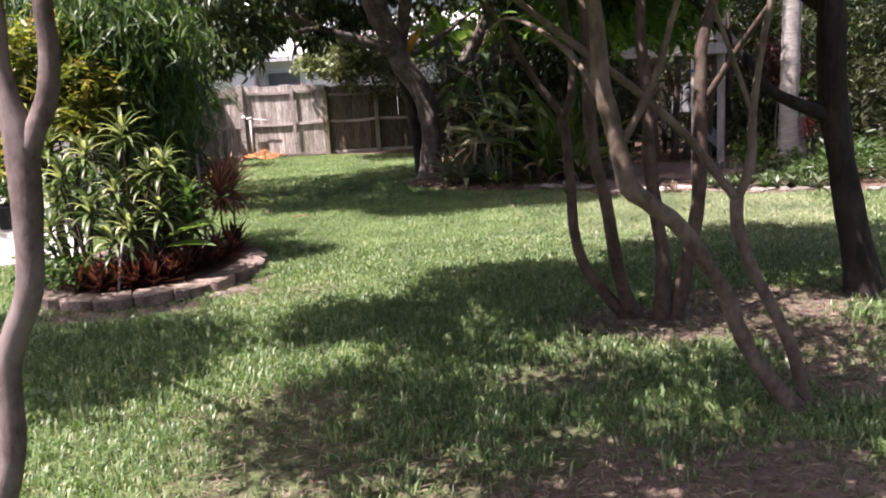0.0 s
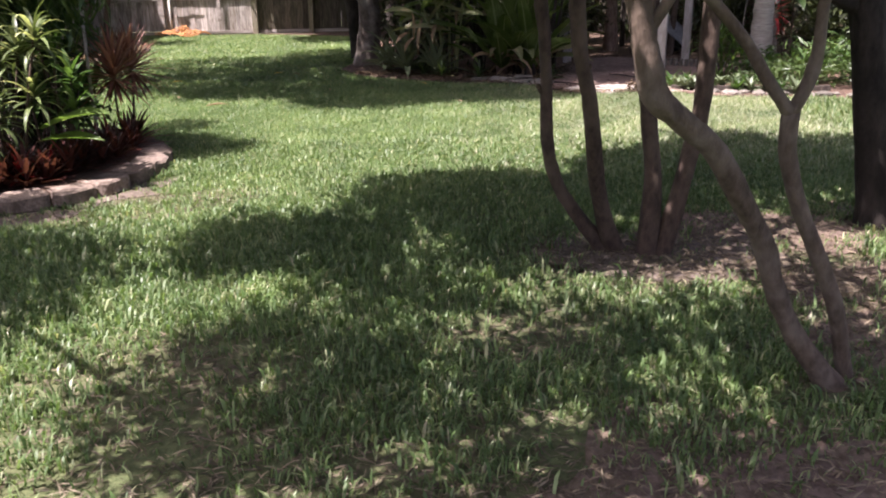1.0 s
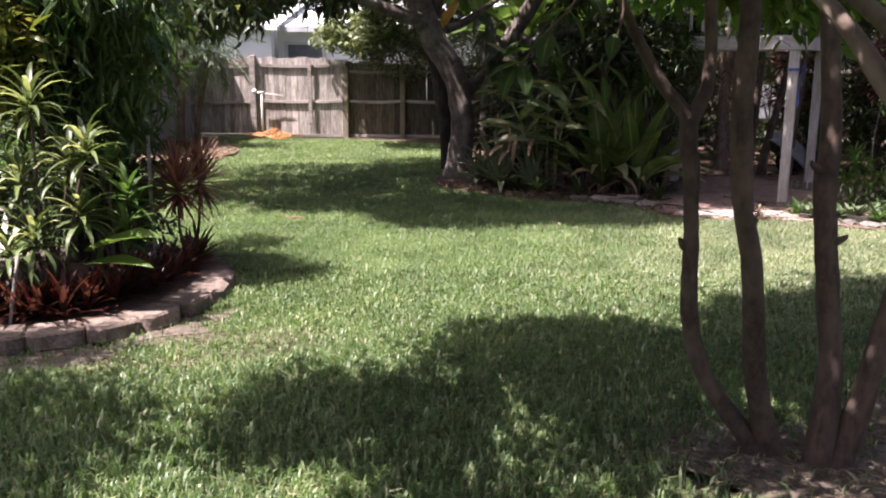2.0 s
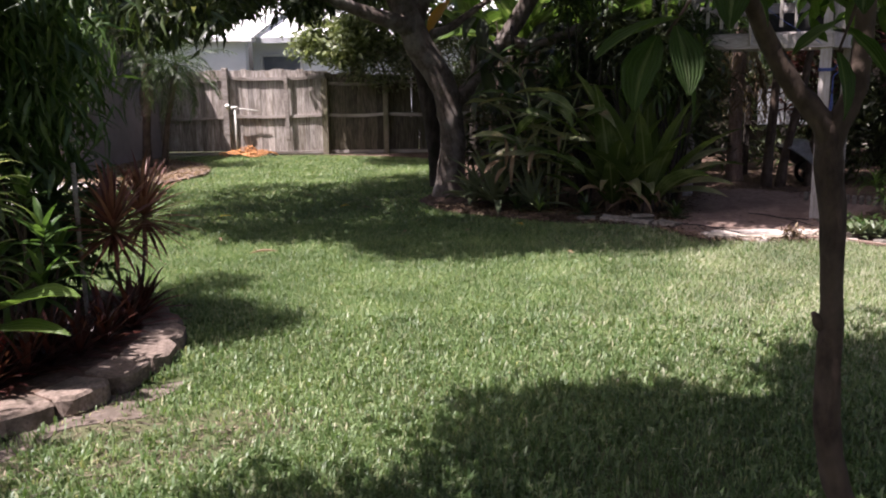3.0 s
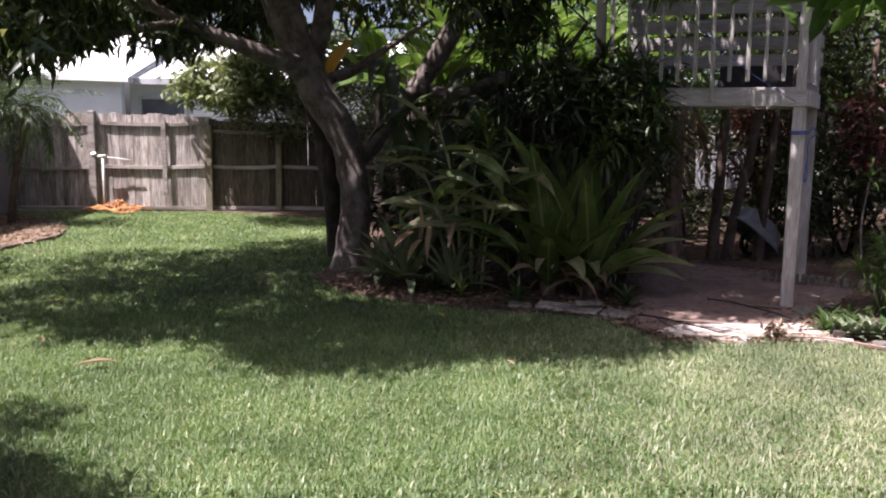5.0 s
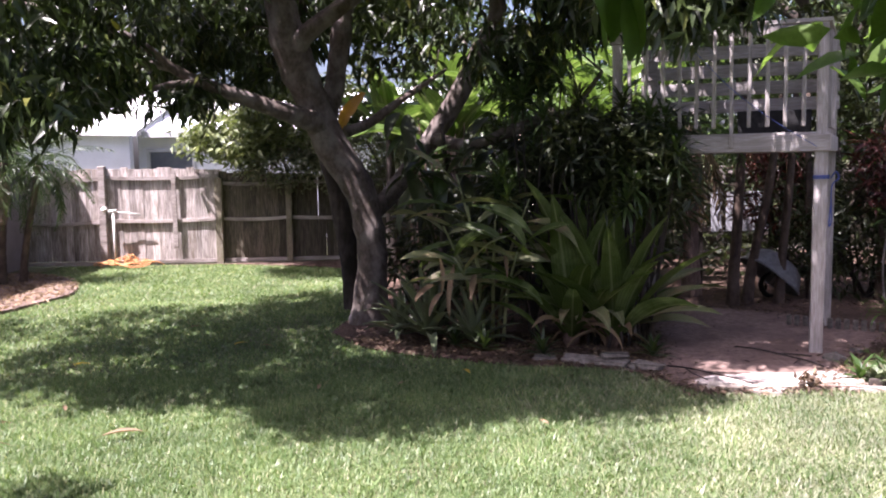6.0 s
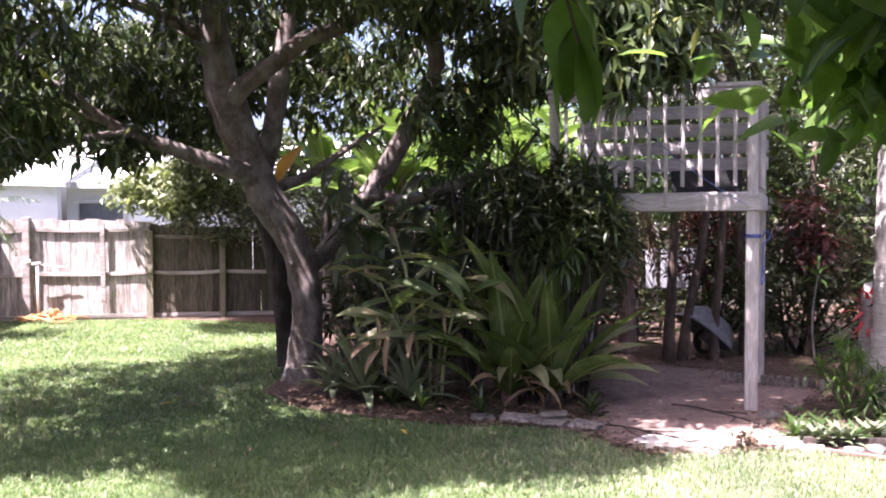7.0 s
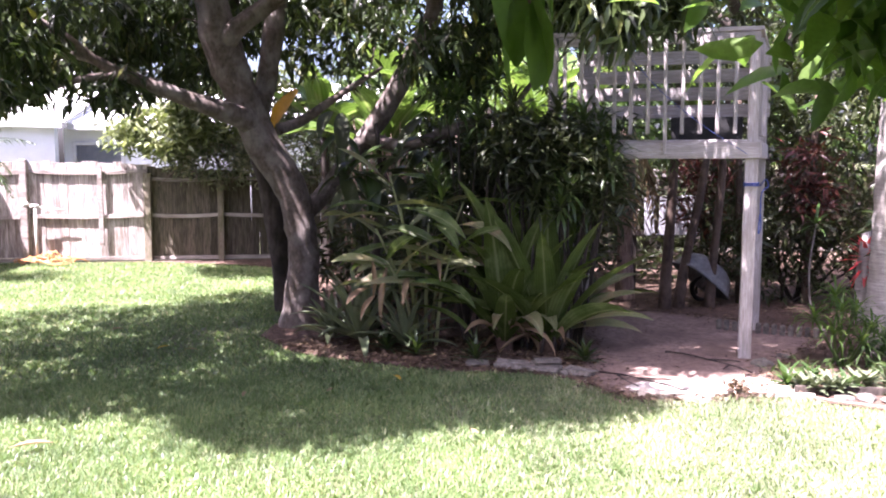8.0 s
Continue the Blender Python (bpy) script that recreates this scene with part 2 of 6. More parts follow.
    "leaf_soft": foliage("soft_green_leaf", [(0.0, (0.04, 0.08, 0.024)), (0.6, (0.07, 0.125, 0.04)), (1.0, (0.13, 0.19, 0.07))], 0.4, 0.4),
    "leaf_dark": foliage("dark_leaf", [(0.0, (0.030, 0.038, 0.015)), (0.7, (0.050, 0.064, 0.025)), (1.0, (0.082, 0.098, 0.038))], 0.45, 0.25),
    "leaf_mid": foliage("green_leaf", [(0.0, (0.035, 0.062, 0.02)), (0.6, (0.058, 0.095, 0.03)), (1.0, (0.10, 0.145, 0.05))], 0.38, 0.32),
    "shrub_grey": foliage("dusty_shrub_leaf", [(0.0, (0.10, 0.115, 0.075)), (0.6, (0.18, 0.19, 0.13)), (1.0, (0.31, 0.305, 0.23))], 0.45, 0.3),
    "shrub_lime": foliage("lime_shrub_leaf", [(0.0, (0.125, 0.16, 0.07)), (0.6, (0.22, 0.26, 0.125)), (1.0, (0.37, 0.40, 0.245))], 0.4, 0.35),
    "strap": foliage("strap_leaf", [(0.0, (0.07, 0.114, 0.032)), (1.0, (0.12, 0.172, 0.055))], 0.26, 0.42, patch=((0.165, 0.215, 0.085), 2.5), vein=0.4),
    "strap_pale": foliage("pale_strap_leaf", [(0.0, (0.17, 0.195, 0.095)), (1.0, (0.27, 0.28, 0.155))], 0.4, 0.3, patch=((0.25, 0.2, 0.115), 4.0), vein=0.5),
    "agave": foliage("agave_leaf", [(0.0, (0.095, 0.125, 0.075)), (1.0, (0.165, 0.19, 0.12))], 0.45, 0.08),
    "cream_stripe": striped_leaf("variegated_leaf", (0.10, 0.135, 0.055), (0.52, 0.55, 0.33)),
    "croton": foliage("croton_leaf", [(0.0, (0.11, 0.14, 0.03)), (0.5, (0.21, 0.23, 0.05)), (0.85, (0.32, 0.31, 0.075)), (1.0, (0.40, 0.28, 0.09))], 0.4, 0.42),
    "red_leaf": foliage("maroon_leaf", [(0.0, (0.055, 0.021, 0.021)), (0.6, (0.12, 0.04, 0.039)), (1.0, (0.24, 0.075, 0.068))], 0.38, 0.35),
    "bright_red": foliage("red_bract", [(0.0, (0.35, 0.03, 0.04)), (1.0, (0.55, 0.07, 0.08))], 0.4, 0.3),
    "cordyline": foliage("cordyline_leaf", [(0.0, (0.14, 0.048, 0.044)), (0.6, (0.26, 0.10, 0.088)), (1.0, (0.42, 0.20, 0.165))], 0.45, 0.3),
    "banana": foliage("banana_leaf", [(0.0, (0.07, 0.12, 0.03)), (0.6, (0.11, 0.18, 0.05)), (1.0, (0.20, 0.26, 0.09))], 0.35, 0.42, vein=0.5),
}
glass, gn, gl, gp = node_mat("window_glass")
gp.inputs["Base Color"].default_value = (0.10, 0.11, 0.13, 1)
gp.inputs["Roughness"].default_value = 0.08
gp.inputs["Specular IOR Level"].default_value = 0.7
gl.new(ramp(gn, [(0.3, (0.07, 0.08, 0.10)), (0.7, (0.14, 0.15, 0.17))]).outputs[0], gp.inputs["Base Color"])
gl.new(noise_node(gn, gl, 2.0), gn["Color Ramp"].inputs[0])
MAT["glass"] = glass


# ---------------------------------------------------------------- mesh helpers
def mesh_from(name, verts, faces, mat=None, smooth=False):
    me = bpy.data.meshes.new(name)
    verts = np.asarray(verts, np.float32).reshape(-1, 3)
    if isinstance(faces, np.ndarray):
        k = faces.shape[1]
        me.vertices.add(len(verts))
        me.vertices.foreach_set("co", verts.ravel())
        me.loops.add(faces.size)
        me.loops.foreach_set("vertex_index", faces.astype(np.int32).ravel())
        me.polygons.add(len(faces))
        me.polygons.foreach_set("loop_start", np.arange(0, faces.size, k, dtype=np.int32))
        me.update(calc_edges=True)
    else:
        me.from_pydata(verts.tolist(), [], faces)
        me.update()
    if smooth:
        me.polygons.foreach_set("use_smooth", np.ones(len(me.polygons), bool))
    if mat:
        me.materials.append(MAT[mat])
    return me


def world_of(ob):
    m = ob.matrix_basis.copy()
    return world_of(ob.parent) @ ob.matrix_parent_inverse @ m if ob.parent else m


def part(name, me, parent, label="", at=None):
    """One mesh as a part of a thing; me's coordinates are the world's, or, with a pose at, its own."""
    ob = new(name, me)
    ob.parent = parent
    ob.matrix_parent_inverse = world_of(parent).inverted()
    if at is not None:
        ob.matrix_basis = at
    return tagged(ob, label)


def thing(name, base, label, category, group="", kind=""):
    ob = new(name)
    ob.empty_display_size = 0.1
    ob.location = base
    return tagged(ob, label, category, group, kind)


def smooth_path(pts, k=4):
    """Catmull-Rom through the points (with any number of columns)."""
    p = np.asarray(pts, float)
    p = np.vstack([2 * p[0] - p[1], p, 2 * p[-1] - p[-2]])
    out = []
    for i in range(1, len(p) - 2):
        for t in np.linspace(0, 1, k, endpoint=False):
            a, b, c, d = p[i - 1 : i + 3]
            out.append(0.5 * (2 * b + (c - a) * t + (2 * a - 5 * b + 4 * c - d) * t * t + (3 * b - a - 3 * c + d) * t**3))
    out.append(p[-2])
    return np.array(out)


class Geo:
    """Collects faces for one mesh."""

    def __init__(self):
        self.v, self.f = [], []

    def add(self, verts, faces):
        o = len(self.v)
        self.v += [tuple(map(float, q)) for q in verts]
        self.f += [tuple(i + o for i in f) for f in faces]
        return self

    def tube(self, rows, sides=9, k=4, rough=0.0, seed=0.0, cap=True):
        """A tapered limb through rows of x, y, z, radius; rough: how uneven its girth is."""
        r = smooth_path(rows, k) if k > 1 else np.asarray(rows, float)
        verts, faces = [], []
        ref = Vector((0.31, 0.95, 0.05))
        for i, row in enumerate(r):
            a, b = r[max(i - 1, 0)], r[min(i + 1, len(r) - 1)]
            d = Vector(b[:3] - a[:3]).normalized()
            u = ref - d * ref.dot(d)
            u = u.normalized() if u.length > 1e-3 else d.orthogonal().normalized()
            w = d.cross(u)
            ref = u
            for s in range(sides):
                an = 2 * math.pi * s / sides
                rad = float(max(row[3], 0.0008))
                if rough:
                    q = Vector((math.cos(an) * 1.7 + seed, math.sin(an) * 1.7, i * 0.23 + seed))
                    rad *= 1 + rough * noise.noise(q * 1.3) + 0.5 * rough * noise.noise(q * 4.1)
                verts.append(Vector(row[:3]) + rad * (math.cos(an) * u + math.sin(an) * w))
        n = len(r)
        for i in range(n - 1):
            for s in range(sides):
                t = (s + 1) % sides
                faces.append((i * sides + s, i * sides + t, (i + 1) * sides + t, (i + 1) * sides + s))
        if cap:
            faces.append(tuple(range(sides))[::-1])
            faces.append(tuple((n - 1) * sides + s for s in range(sides)))
        return self.add(verts, faces)

    def mesh(self, name, mat, smooth=True):
        return mesh_from(name, self.v, self.f, mat, smooth)


_boxes = {}


def box_mesh(sx, sy, sz, mat, bevel=0.004, wear=0.0, seed=0):
    """A box with chamfered edges, slightly uneven where wear is given; alike ones share a mesh."""
    key = (round(sx, 4), round(sy, 4), round(sz, 4), mat, bevel, wear, seed)
    if key in _boxes:
        return _boxes[key]
    bm = bmesh.new()
    bmesh.ops.create_cube(bm, size=1.0)
    bmesh.ops.scale(bm, vec=(sx, sy, sz), verts=bm.verts)
    bmesh.ops.bevel(bm, geom=bm.edges[:], offset=min(bevel, 0.3 * min(sx, sy, sz)), segments=1, affect="EDGES")
    if wear:
        rnd = random.Random(seed)
        for v in bm.verts:
            v.co += Vector([rnd.uniform(-wear, wear) for _ in range(3)])
    me = bpy.data.meshes.new("box")
    bm.to_mesh(me)
    bm.free()
    me.materials.append(MAT[mat])
    _boxes[key] = me
    return me


def rock_mesh(size, seed, mat="rock", flat=0.6):
    bm = bmesh.new()
    bmesh.ops.create_icosphere(bm, subdivisions=2, radius=size)
    for v in bm.verts:
        q = v.co / size
        f = 1 + 0.35 * noise.noise(q * 1.3 + Vector((seed * 3.1, seed, 0))) + 0.15 * noise.noise(q * 3.7 + Vector((seed, 0, 0)))
        v.co = Vector((q.x * 1.2, q.y * 0.9, q.z * flat)) * f * size
    me = bpy.data.meshes.new("rock")
    bm.to_mesh(me)
    bm.free()
    me.materials.append(MAT[mat])
    return me


def outline_sheet(name, pts, z, mat, label="", wobble=0.05, seed=1.0):
    """A low sheet with an uneven outline whose edge dips into the ground."""
    ring = smooth_path(list(pts) + [pts[0]], 8)[:-1]
    bm = bmesh.new()
    top, low = [], []
    for x, y in ring:
        q = Vector((x * 2.3, y * 2.3, seed))
        x, y = x + wobble * noise.noise(q), y + wobble * noise.noise(q + Vector((9, 4, 1)))
        top.append(bm.verts.new((x, y, z)))
        low.append(bm.verts.new((x, y, -0.03)))
    n = len(top)
    for i in range(n):
        bm.faces.new((low[i], low[(i + 1) % n], top[(i + 1) % n], top[i]))
    face = bm.faces.new(top)
    bmesh.ops.triangulate(bm, faces=[face])
    bmesh.ops.recalc_face_normals(bm, faces=bm.faces)
    me = bpy.data.meshes.new(name)
    bm.to_mesh(me)
    bm.free()
    me.materials.append(MAT[mat])
    return tagged(new(name, me), label, kind="structure")


# ---------------------------------------------------------------- leaves
def unit(a):
    return a / np.maximum(np.linalg.norm(a, axis=-1, keepdims=True), 1e-9)


def leaf_arrays(P, D, L, W, rng, curl=0.25, fold=0.18, long=False, up=None):
    """Leaves at P along D: verts and faces. Each is folded along its midrib and curls down."""
    P, D = np.asarray(P, float), unit(np.asarray(D, float))
    n = len(P)
    L = np.broadcast_to(L, (n,))[:, None]
    W = np.broadcast_to(W, (n,))[:, None]
    if up is None:
        up = unit(np.array([0, 0, 1.0]) + 0.55 * rng.normal(size=(n, 3)))
    S = unit(np.cross(D, up))
    N = unit(np.cross(S, D))
    stations = [(0.0, 0.0), (0.18, 0.72), (0.45, 1.0), (0.75, 0.72), (1.0, 0.0)] if long else [(0.0, 0.0), (0.42, 1.0), (1.0, 0.0)]
    cols = []
    for s, w in stations:
        mid = P + D * L * s - N * (curl * L * s * s)
        if w == 0:
            cols.append(mid)
        else:
            cols += [mid - S * W * w * 0.5 + N * fold * W * w, mid, mid + S * W * w * 0.5 + N * fold * W * w]
    V = np.stack(cols, 1)
    k = V.shape[1]
    if long:
        f = [(0, 2, 1), (0, 3, 2)]
        for a in (1, 4):
            f += [(a, a + 1, a + 4), (a, a + 4, a + 3), (a + 1, a + 2, a + 5), (a + 1, a + 5, a + 4)]
        f += [(7, 8, 10), (8, 9, 10)]
    else:
        f = [(0, 2, 1), (0, 3, 2), (1, 2, 4), (2, 3, 4)]
    Fc = (np.array(f)[None] + k * np.arange(n)[:, None, None]).reshape(-1, 3)
    return V.reshape(-1, 3), Fc


def leaves_mesh(name, mat, *args, **kw):
    v, f = leaf_arrays(*args, **kw)
    return mesh_from(name, v, f, mat, True)


def in_blobs(blobs, rng, shell=0.45):
    """Points in ellipsoids: rows of centre, radii, count; more of them near the skin, in uneven clumps."""
    out = []
    for c, r, n in blobs:
        d = unit(rng.normal(size=(n, 3)))
        rad = shell + (1 - shell) * rng.random(n) ** 0.6
        p = d * rad[:, None]
        lump = np.array([noise.noise(Vector(q) * 2.2 + Vector(c)) for q in d])
        p *= (1 + 0.38 * lump)[:, None]
        out.append(np.array(c) + p * np.array(r))
    return np.vstack(out)


def crown_mesh(name, mat, blobs, seed, per=11, L=0.2, W=0.045, droop=0.5, spread=0.10, long=False, floor=None, shell=0.45):
    """A crown: whorls of leaves at twig tips all through the blobs."""
    rng = np.random.default_rng(seed)
    tips = in_blobs(blobs, rng, shell)
    if floor is not None:
        tips = tips[tips[:, 2] > floor]
    n = len(tips)
    P = np.repeat(tips, per, 0) + rng.normal(size=(n * per, 3)) * spread * np.array([1, 1, 0.6])
    az = rng.random(n * per) * 2 * np.pi
    el = -droop + 0.45 * rng.normal(size=n * per)
    D = np.stack([np.cos(az) * np.cos(el), np.sin(az) * np.cos(el), np.sin(el)], 1)
    size = 0.7 + 0.55 * rng.random(n * per)
    v, f = leaf_arrays(P, D, L * size, W * size, rng, 0.28, 0.2, long)
    return mesh_from(name, v, f, mat, True), tips


def twigs_mesh(name, mat, limbs, tips, count, seed, r0=0.012):
    """Fine boughs from the nearest limb out to some of the tips."""
    rng = random.Random(seed)
    g = Geo()
    limbs = np.asarray(limbs, float)
    for t in rng.sample(list(map(tuple, tips)), min(count, len(tips))):
        d = np.linalg.norm(limbs[:, :3] - np.array(t), axis=1)
        a = limbs[np.argsort(d)[rng.randrange(3)]][:3]
        b = np.array(t)
        mid = (a + b) / 2 + np.array([rng.uniform(-0.15, 0.15), rng.uniform(-0.15, 0.15), rng.uniform(0.0, 0.25)])
        far = float(np.linalg.norm(a - b))
        if far > 2.6:
            continue
        g.tube([(*a, r0 * (0.6 + 0.5 * far)), (*mid, r0 * 0.7), (*b, 0.003)], 5, 3, cap=False)
    return g.mesh(name, mat)


def strap_mesh(name, mat, base, az, length, width, lift, arch, seed=0, keel=0.18, waist=0.25, seg=9, twist=0.0):
    """One long arching leaf, channelled along its midrib."""
    rnd = random.Random(seed)
    d = Vector((math.cos(az), math.sin(az), 0))
    side = Vector((-d.y, d.x, 0))
    pos, ang = Vector(base), lift
    verts, faces = [], []
    for i in range(seg + 1):
        s = i / seg
        w = width * (waist + (1 - waist) * math.sin(min(1.0, s * 1.9) * math.pi / 2)) * (1 - s**3.2) * 0.5 + 0.002
        ahead = d * math.cos(ang) + Vector((0, 0, math.sin(ang)))
        upw = Vector((0, 0, math.cos(ang))) - d * math.sin(ang)
        sd = (side * math.cos(twist * s) + upw * math.sin(twist * s)).normalized()
        wav = 0.06 * w * rnd.uniform(-1, 1)
        verts += [pos - sd * w + upw * (keel * w * 2 + wav), pos - sd * w * 0.5 + upw * keel * w * 0.8, pos, pos + sd * w * 0.5 + upw * keel * w * 0.8, pos + sd * w + upw * (keel * w * 2 - wav)]
        pos = pos + ahead * (length / seg)
        ang -= arch / seg * (0.4 + 1.2 * s)
    for i in range(seg):
        for j in range(4):
            faces.append((i * 5 + j, i * 5 + j + 1, i * 5 + 6 + j, i * 5 + 5 + j))
    me = mesh_from(name, verts, faces, mat, True)
    at = me.attributes.new("across", "FLOAT", "POINT")
    at.data.foreach_set("value", np.tile(np.array([-1, -0.5, 0, 0.5, 1], np.float32), seg + 1))
    return me


def rosette_mesh(name, mat, centre, n, L, W, seed, lift=(0.1, 1.3), arch=0.9, axis_rise=0.0):
    """A head of strap leaves about one stem tip, as one mesh."""
    rnd = random.Random(seed)
    v, f = [], []
    for i in range(n):
        az = i * 2.399 + rnd.uniform(-0.3, 0.3)
        u = i / max(n - 1, 1)
        lf = lift[0] + (lift[1] - lift[0]) * u + rnd.uniform(-0.12, 0.12)
        me_v, me_f = _strap_arrays(Vector(centre) + Vector((0, 0, axis_rise * u)), az, L * rnd.uniform(0.75, 1.1), W, lf, arch * rnd.uniform(0.6, 1.3))
        o = len(v)
        v += me_v
        f += [tuple(q + o for q in t) for t in me_f]
    return mesh_from(name, [tuple(q) for q in v], f, mat, True)


def _strap_arrays(base, az, length, width, lift, arch, seg=5):
    d = Vector((math.cos(az), math.sin(az), 0))
    side = Vector((-d.y, d.x, 0))
    pos, ang = Vector(base), lift
    v, f = [], []
    for i in range(seg + 1):
        s = i / seg
        w = width * 0.5 * (0.45 + 0.55 * math.sin(min(1, s * 2) * math.pi / 2)) * (1 - s**3) + 0.0015
        upw = Vector((0, 0, math.cos(ang))) - d * math.sin(ang)
        v += [pos - side * w + upw * w * 0.35, Vector(pos), pos + side * w + upw * w * 0.35]
        pos = pos + (d * math.cos(ang) + Vector((0, 0, math.sin(ang)))) * (length / seg)
        ang -= arch / seg * (0.4 + 1.2 * s)
    for i in range(seg):
        f += [(i * 3, i * 3 + 1, i * 3 + 4, i * 3 + 3), (i * 3 + 1, i * 3 + 2, i * 3 + 5, i * 3 + 4)]
    return v, f


# ---------------------------------------------------------------- plan: outlines of beds, x to the east, y to the back fence
ISLAND = [(-3.5, 6.82), (-2.95, 6.76), (-2.5, 6.98), (-2.18, 7.32), (-2.02, 7.75), (-1.97, 8.2), (-2.08, 8.68), (-2.45, 9.2), (-3.3, 9.65), (-4.0, 9.4), (-4.25, 8.4), (-4.0, 7.3)]
BACK_BED = [(-1.15, 14.95), (-0.75, 14.1), (-0.1, 13.62), (0.7, 13.16), (1.2, 13.03), (1.7, 12.74), (2.1, 12.15), (3.3, 12.2), (3.5, 11.75), (4.3, 11.45), (6.5, 11.1), (11.0, 10.8), (11.5, 22.0), (2.0, 22.15), (-4.6, 22.2), (-3.87, 22.05), (-3.05, 21.75), (-2.3, 21.45), (-1.5, 20.9), (-0.95, 19.6), (-0.8, 18.0), (-0.95, 16.3)]
DIRT = [(1.82, 12.72), (2.05, 12.08), (2.67, 12.06), (3.2, 12.12), (3.45, 12.7), (4.2, 13.5), (4.65, 14.0), (4.1, 15.3), (3.2, 15.9), (2.6, 15.2), (2.1, 13.9)]
PATIO = [(-9.4, 8.9), (-5.3, 9.0), (-4.55, 9.3), (-4.9, 10.4), (-5.4, 11.5), (-6.2, 13.6), (-6.9, 16.4), (-7.5, 16.8), (-9.4, 16.9)]
SIDE_BED = [(-7.6, 16.6), (-6.6, 16.35), (-5.75, 16.6), (-5.5, 17.4), (-5.35, 18.3), (-5.6, 19.3), (-6.3, 20.4), (-7.6, 20.9)]
STEM_BED = [(0.95, 5.75), (1.15, 5.4), (1.6, 5.25), (2.1, 5.35), (2.3, 5.75), (1.95, 6.1), (1.4, 6.15)]


def inside(poly, x, y):
    ring = smooth_path(list(poly) + [poly[0]], 5)
    hit = np.zeros(x.shape, bool)
    for (x0, y0), (x1, y1) in zip(ring, ring[1:]):
        if y0 == y1:
            continue
        cross = ((y0 > y) != (y1 > y)) & (x < (x1 - x0) * (y - y0) / (y1 - y0) + x0)
        hit ^= cross
    return hit


# ---------------------------------------------------------------- ground and beds
edges = sorted({*np.linspace(-300, 300, 13), *np.linspace(-15, 25, 41)})
gx, gy = np.meshgrid(edges, edges)
gz = np.where((abs(gx) < 16) & (gy > -16) & (gy < 26), 0.0, -0.02) + 0 * gx
nn = len(edges)
quad = np.array([(j * nn + i, j * nn + i + 1, (j + 1) * nn + i + 1, (j + 1) * nn + i) for j in range(nn - 1) for i in range(nn - 1)])
tagged(new("ground", mesh_from("ground", np.stack([gx, gy, gz], -1), quad, "soil")), "sandy brown soil with thin thatch under the lawn", kind="structure")

outline_sheet("planting_bed", BACK_BED, 0.02, "mulch", "dark mulched bed under the trees", seed=2.0)
outline_sheet("pavement", DIRT, 0.03, "dirt", "bare trodden dirt below the raised deck", 0.06, 3.0)
# Pale sheet painting the sunlit band along the front of the dirt.
outline_sheet("sunlit_edge", [(2.05, 12.14), (2.4, 12.02), (2.9, 12.04), (3.4, 12.06), (3.62, 12.3), (3.3, 12.55), (2.8, 12.5), (2.4, 12.62), (2.1, 12.45)], 0.036, "sunlit_dirt", "sunlit front edge of the trodden dirt, painted pale", 0.25, 9.0)
outline_sheet("patio", PATIO, 0.04, "concrete", "pale concrete patio beside the lawn", 0.0, 4.0)
outline_sheet("mulch_bed", SIDE_BED, 0.05, "bark_mulch", "bark mulch bed along the grey wall", 0.04, 5.0)
# Strip shaped to a streak of sun on the ground; its pale colour paints it.
outline_sheet("path", [(-9.4, 16.1), (-7.6, 16.15), (-6.95, 16.2), (-6.6, 16.5), (-6.75, 16.95), (-7.3, 17.15), (-9.4, 17.19)], 0.058, "concrete", "pale concrete strip laid for the sunlit ground beside the grey wall", 0.05, 10.0)
outline_sheet("tree_mulch", STEM_BED, 0.008, "sand", "bare brown earth around the stems", 0.3, 6.0)
outline_sheet("island_soil", [(x * 0.93 - 0.22, y * 0.93 + 0.57) for x, y in ISLAND], 0.10, "mulch", "dark soil of the raised island bed", 0.0, 7.0)
KERB_STRIP = [(-3.9, 6.9), (-3.4, 6.45), (-2.75, 6.42), (-2.2, 6.68), (-1.93, 7.1), (-1.78, 7.6), (-1.78, 7.95), (-2.0, 7.8), (-2.25, 7.3), (-2.6, 7.0), (-3.5, 7.0)]
outline_sheet("bare_strip", KERB_STRIP, 0.006, "sand", "bare sandy strip along the border blocks", 0.3, 8.0)

# ---------------------------------------------------------------- walls and houses
def fence_boards(owner, x0, x1, y, top, end, low, seed, mat="fence", width=0.142):
    rnd = random.Random(seed)
    x, i = x0, 0
    while x < x1 - 0.02:
        w = width + rnd.choice((-0.004, 0.0, 0.004))
        h = round(top + (end - top) * (x - x0) / (x1 - x0) - low, 2) + rnd.choice((-0.02, -0.01, 0.0, 0.01))
        me = box_mesh(w, 0.019, h, mat, 0.003, 0.0025, rnd.randrange(6))
        part("board", me, owner, at=pose(x + w / 2, y + 0.012 + rnd.uniform(0, 0.008), low + h / 2, 0, rnd.uniform(-0.4, 0.4), rnd.uniform(-1.5, 1.5)))
        x += w - 0.003 + (rnd.uniform(0.002, 0.006) if rnd.random() < 0.2 else 0)
        i += 1


def sagging_rail(owner, x0, x1, y, z, sag=0.03, tall=0.066, thick=0.04, label=""):
    v, f = [], []
    n = 8
    for i in range(n + 1):
        s = i / n
        x, zz = x0 + (x1 - x0) * s, z - sag * 4 * s * (1 - s)
        for dy, dz in ((-1, -1), (-1, 0.9), (-0.9, 1), (1, 1), (1, -1)):
            v.append((x, y + dy * thick / 2, zz + dz * tall / 2))
    for i in range(n):
        for j in range(5):
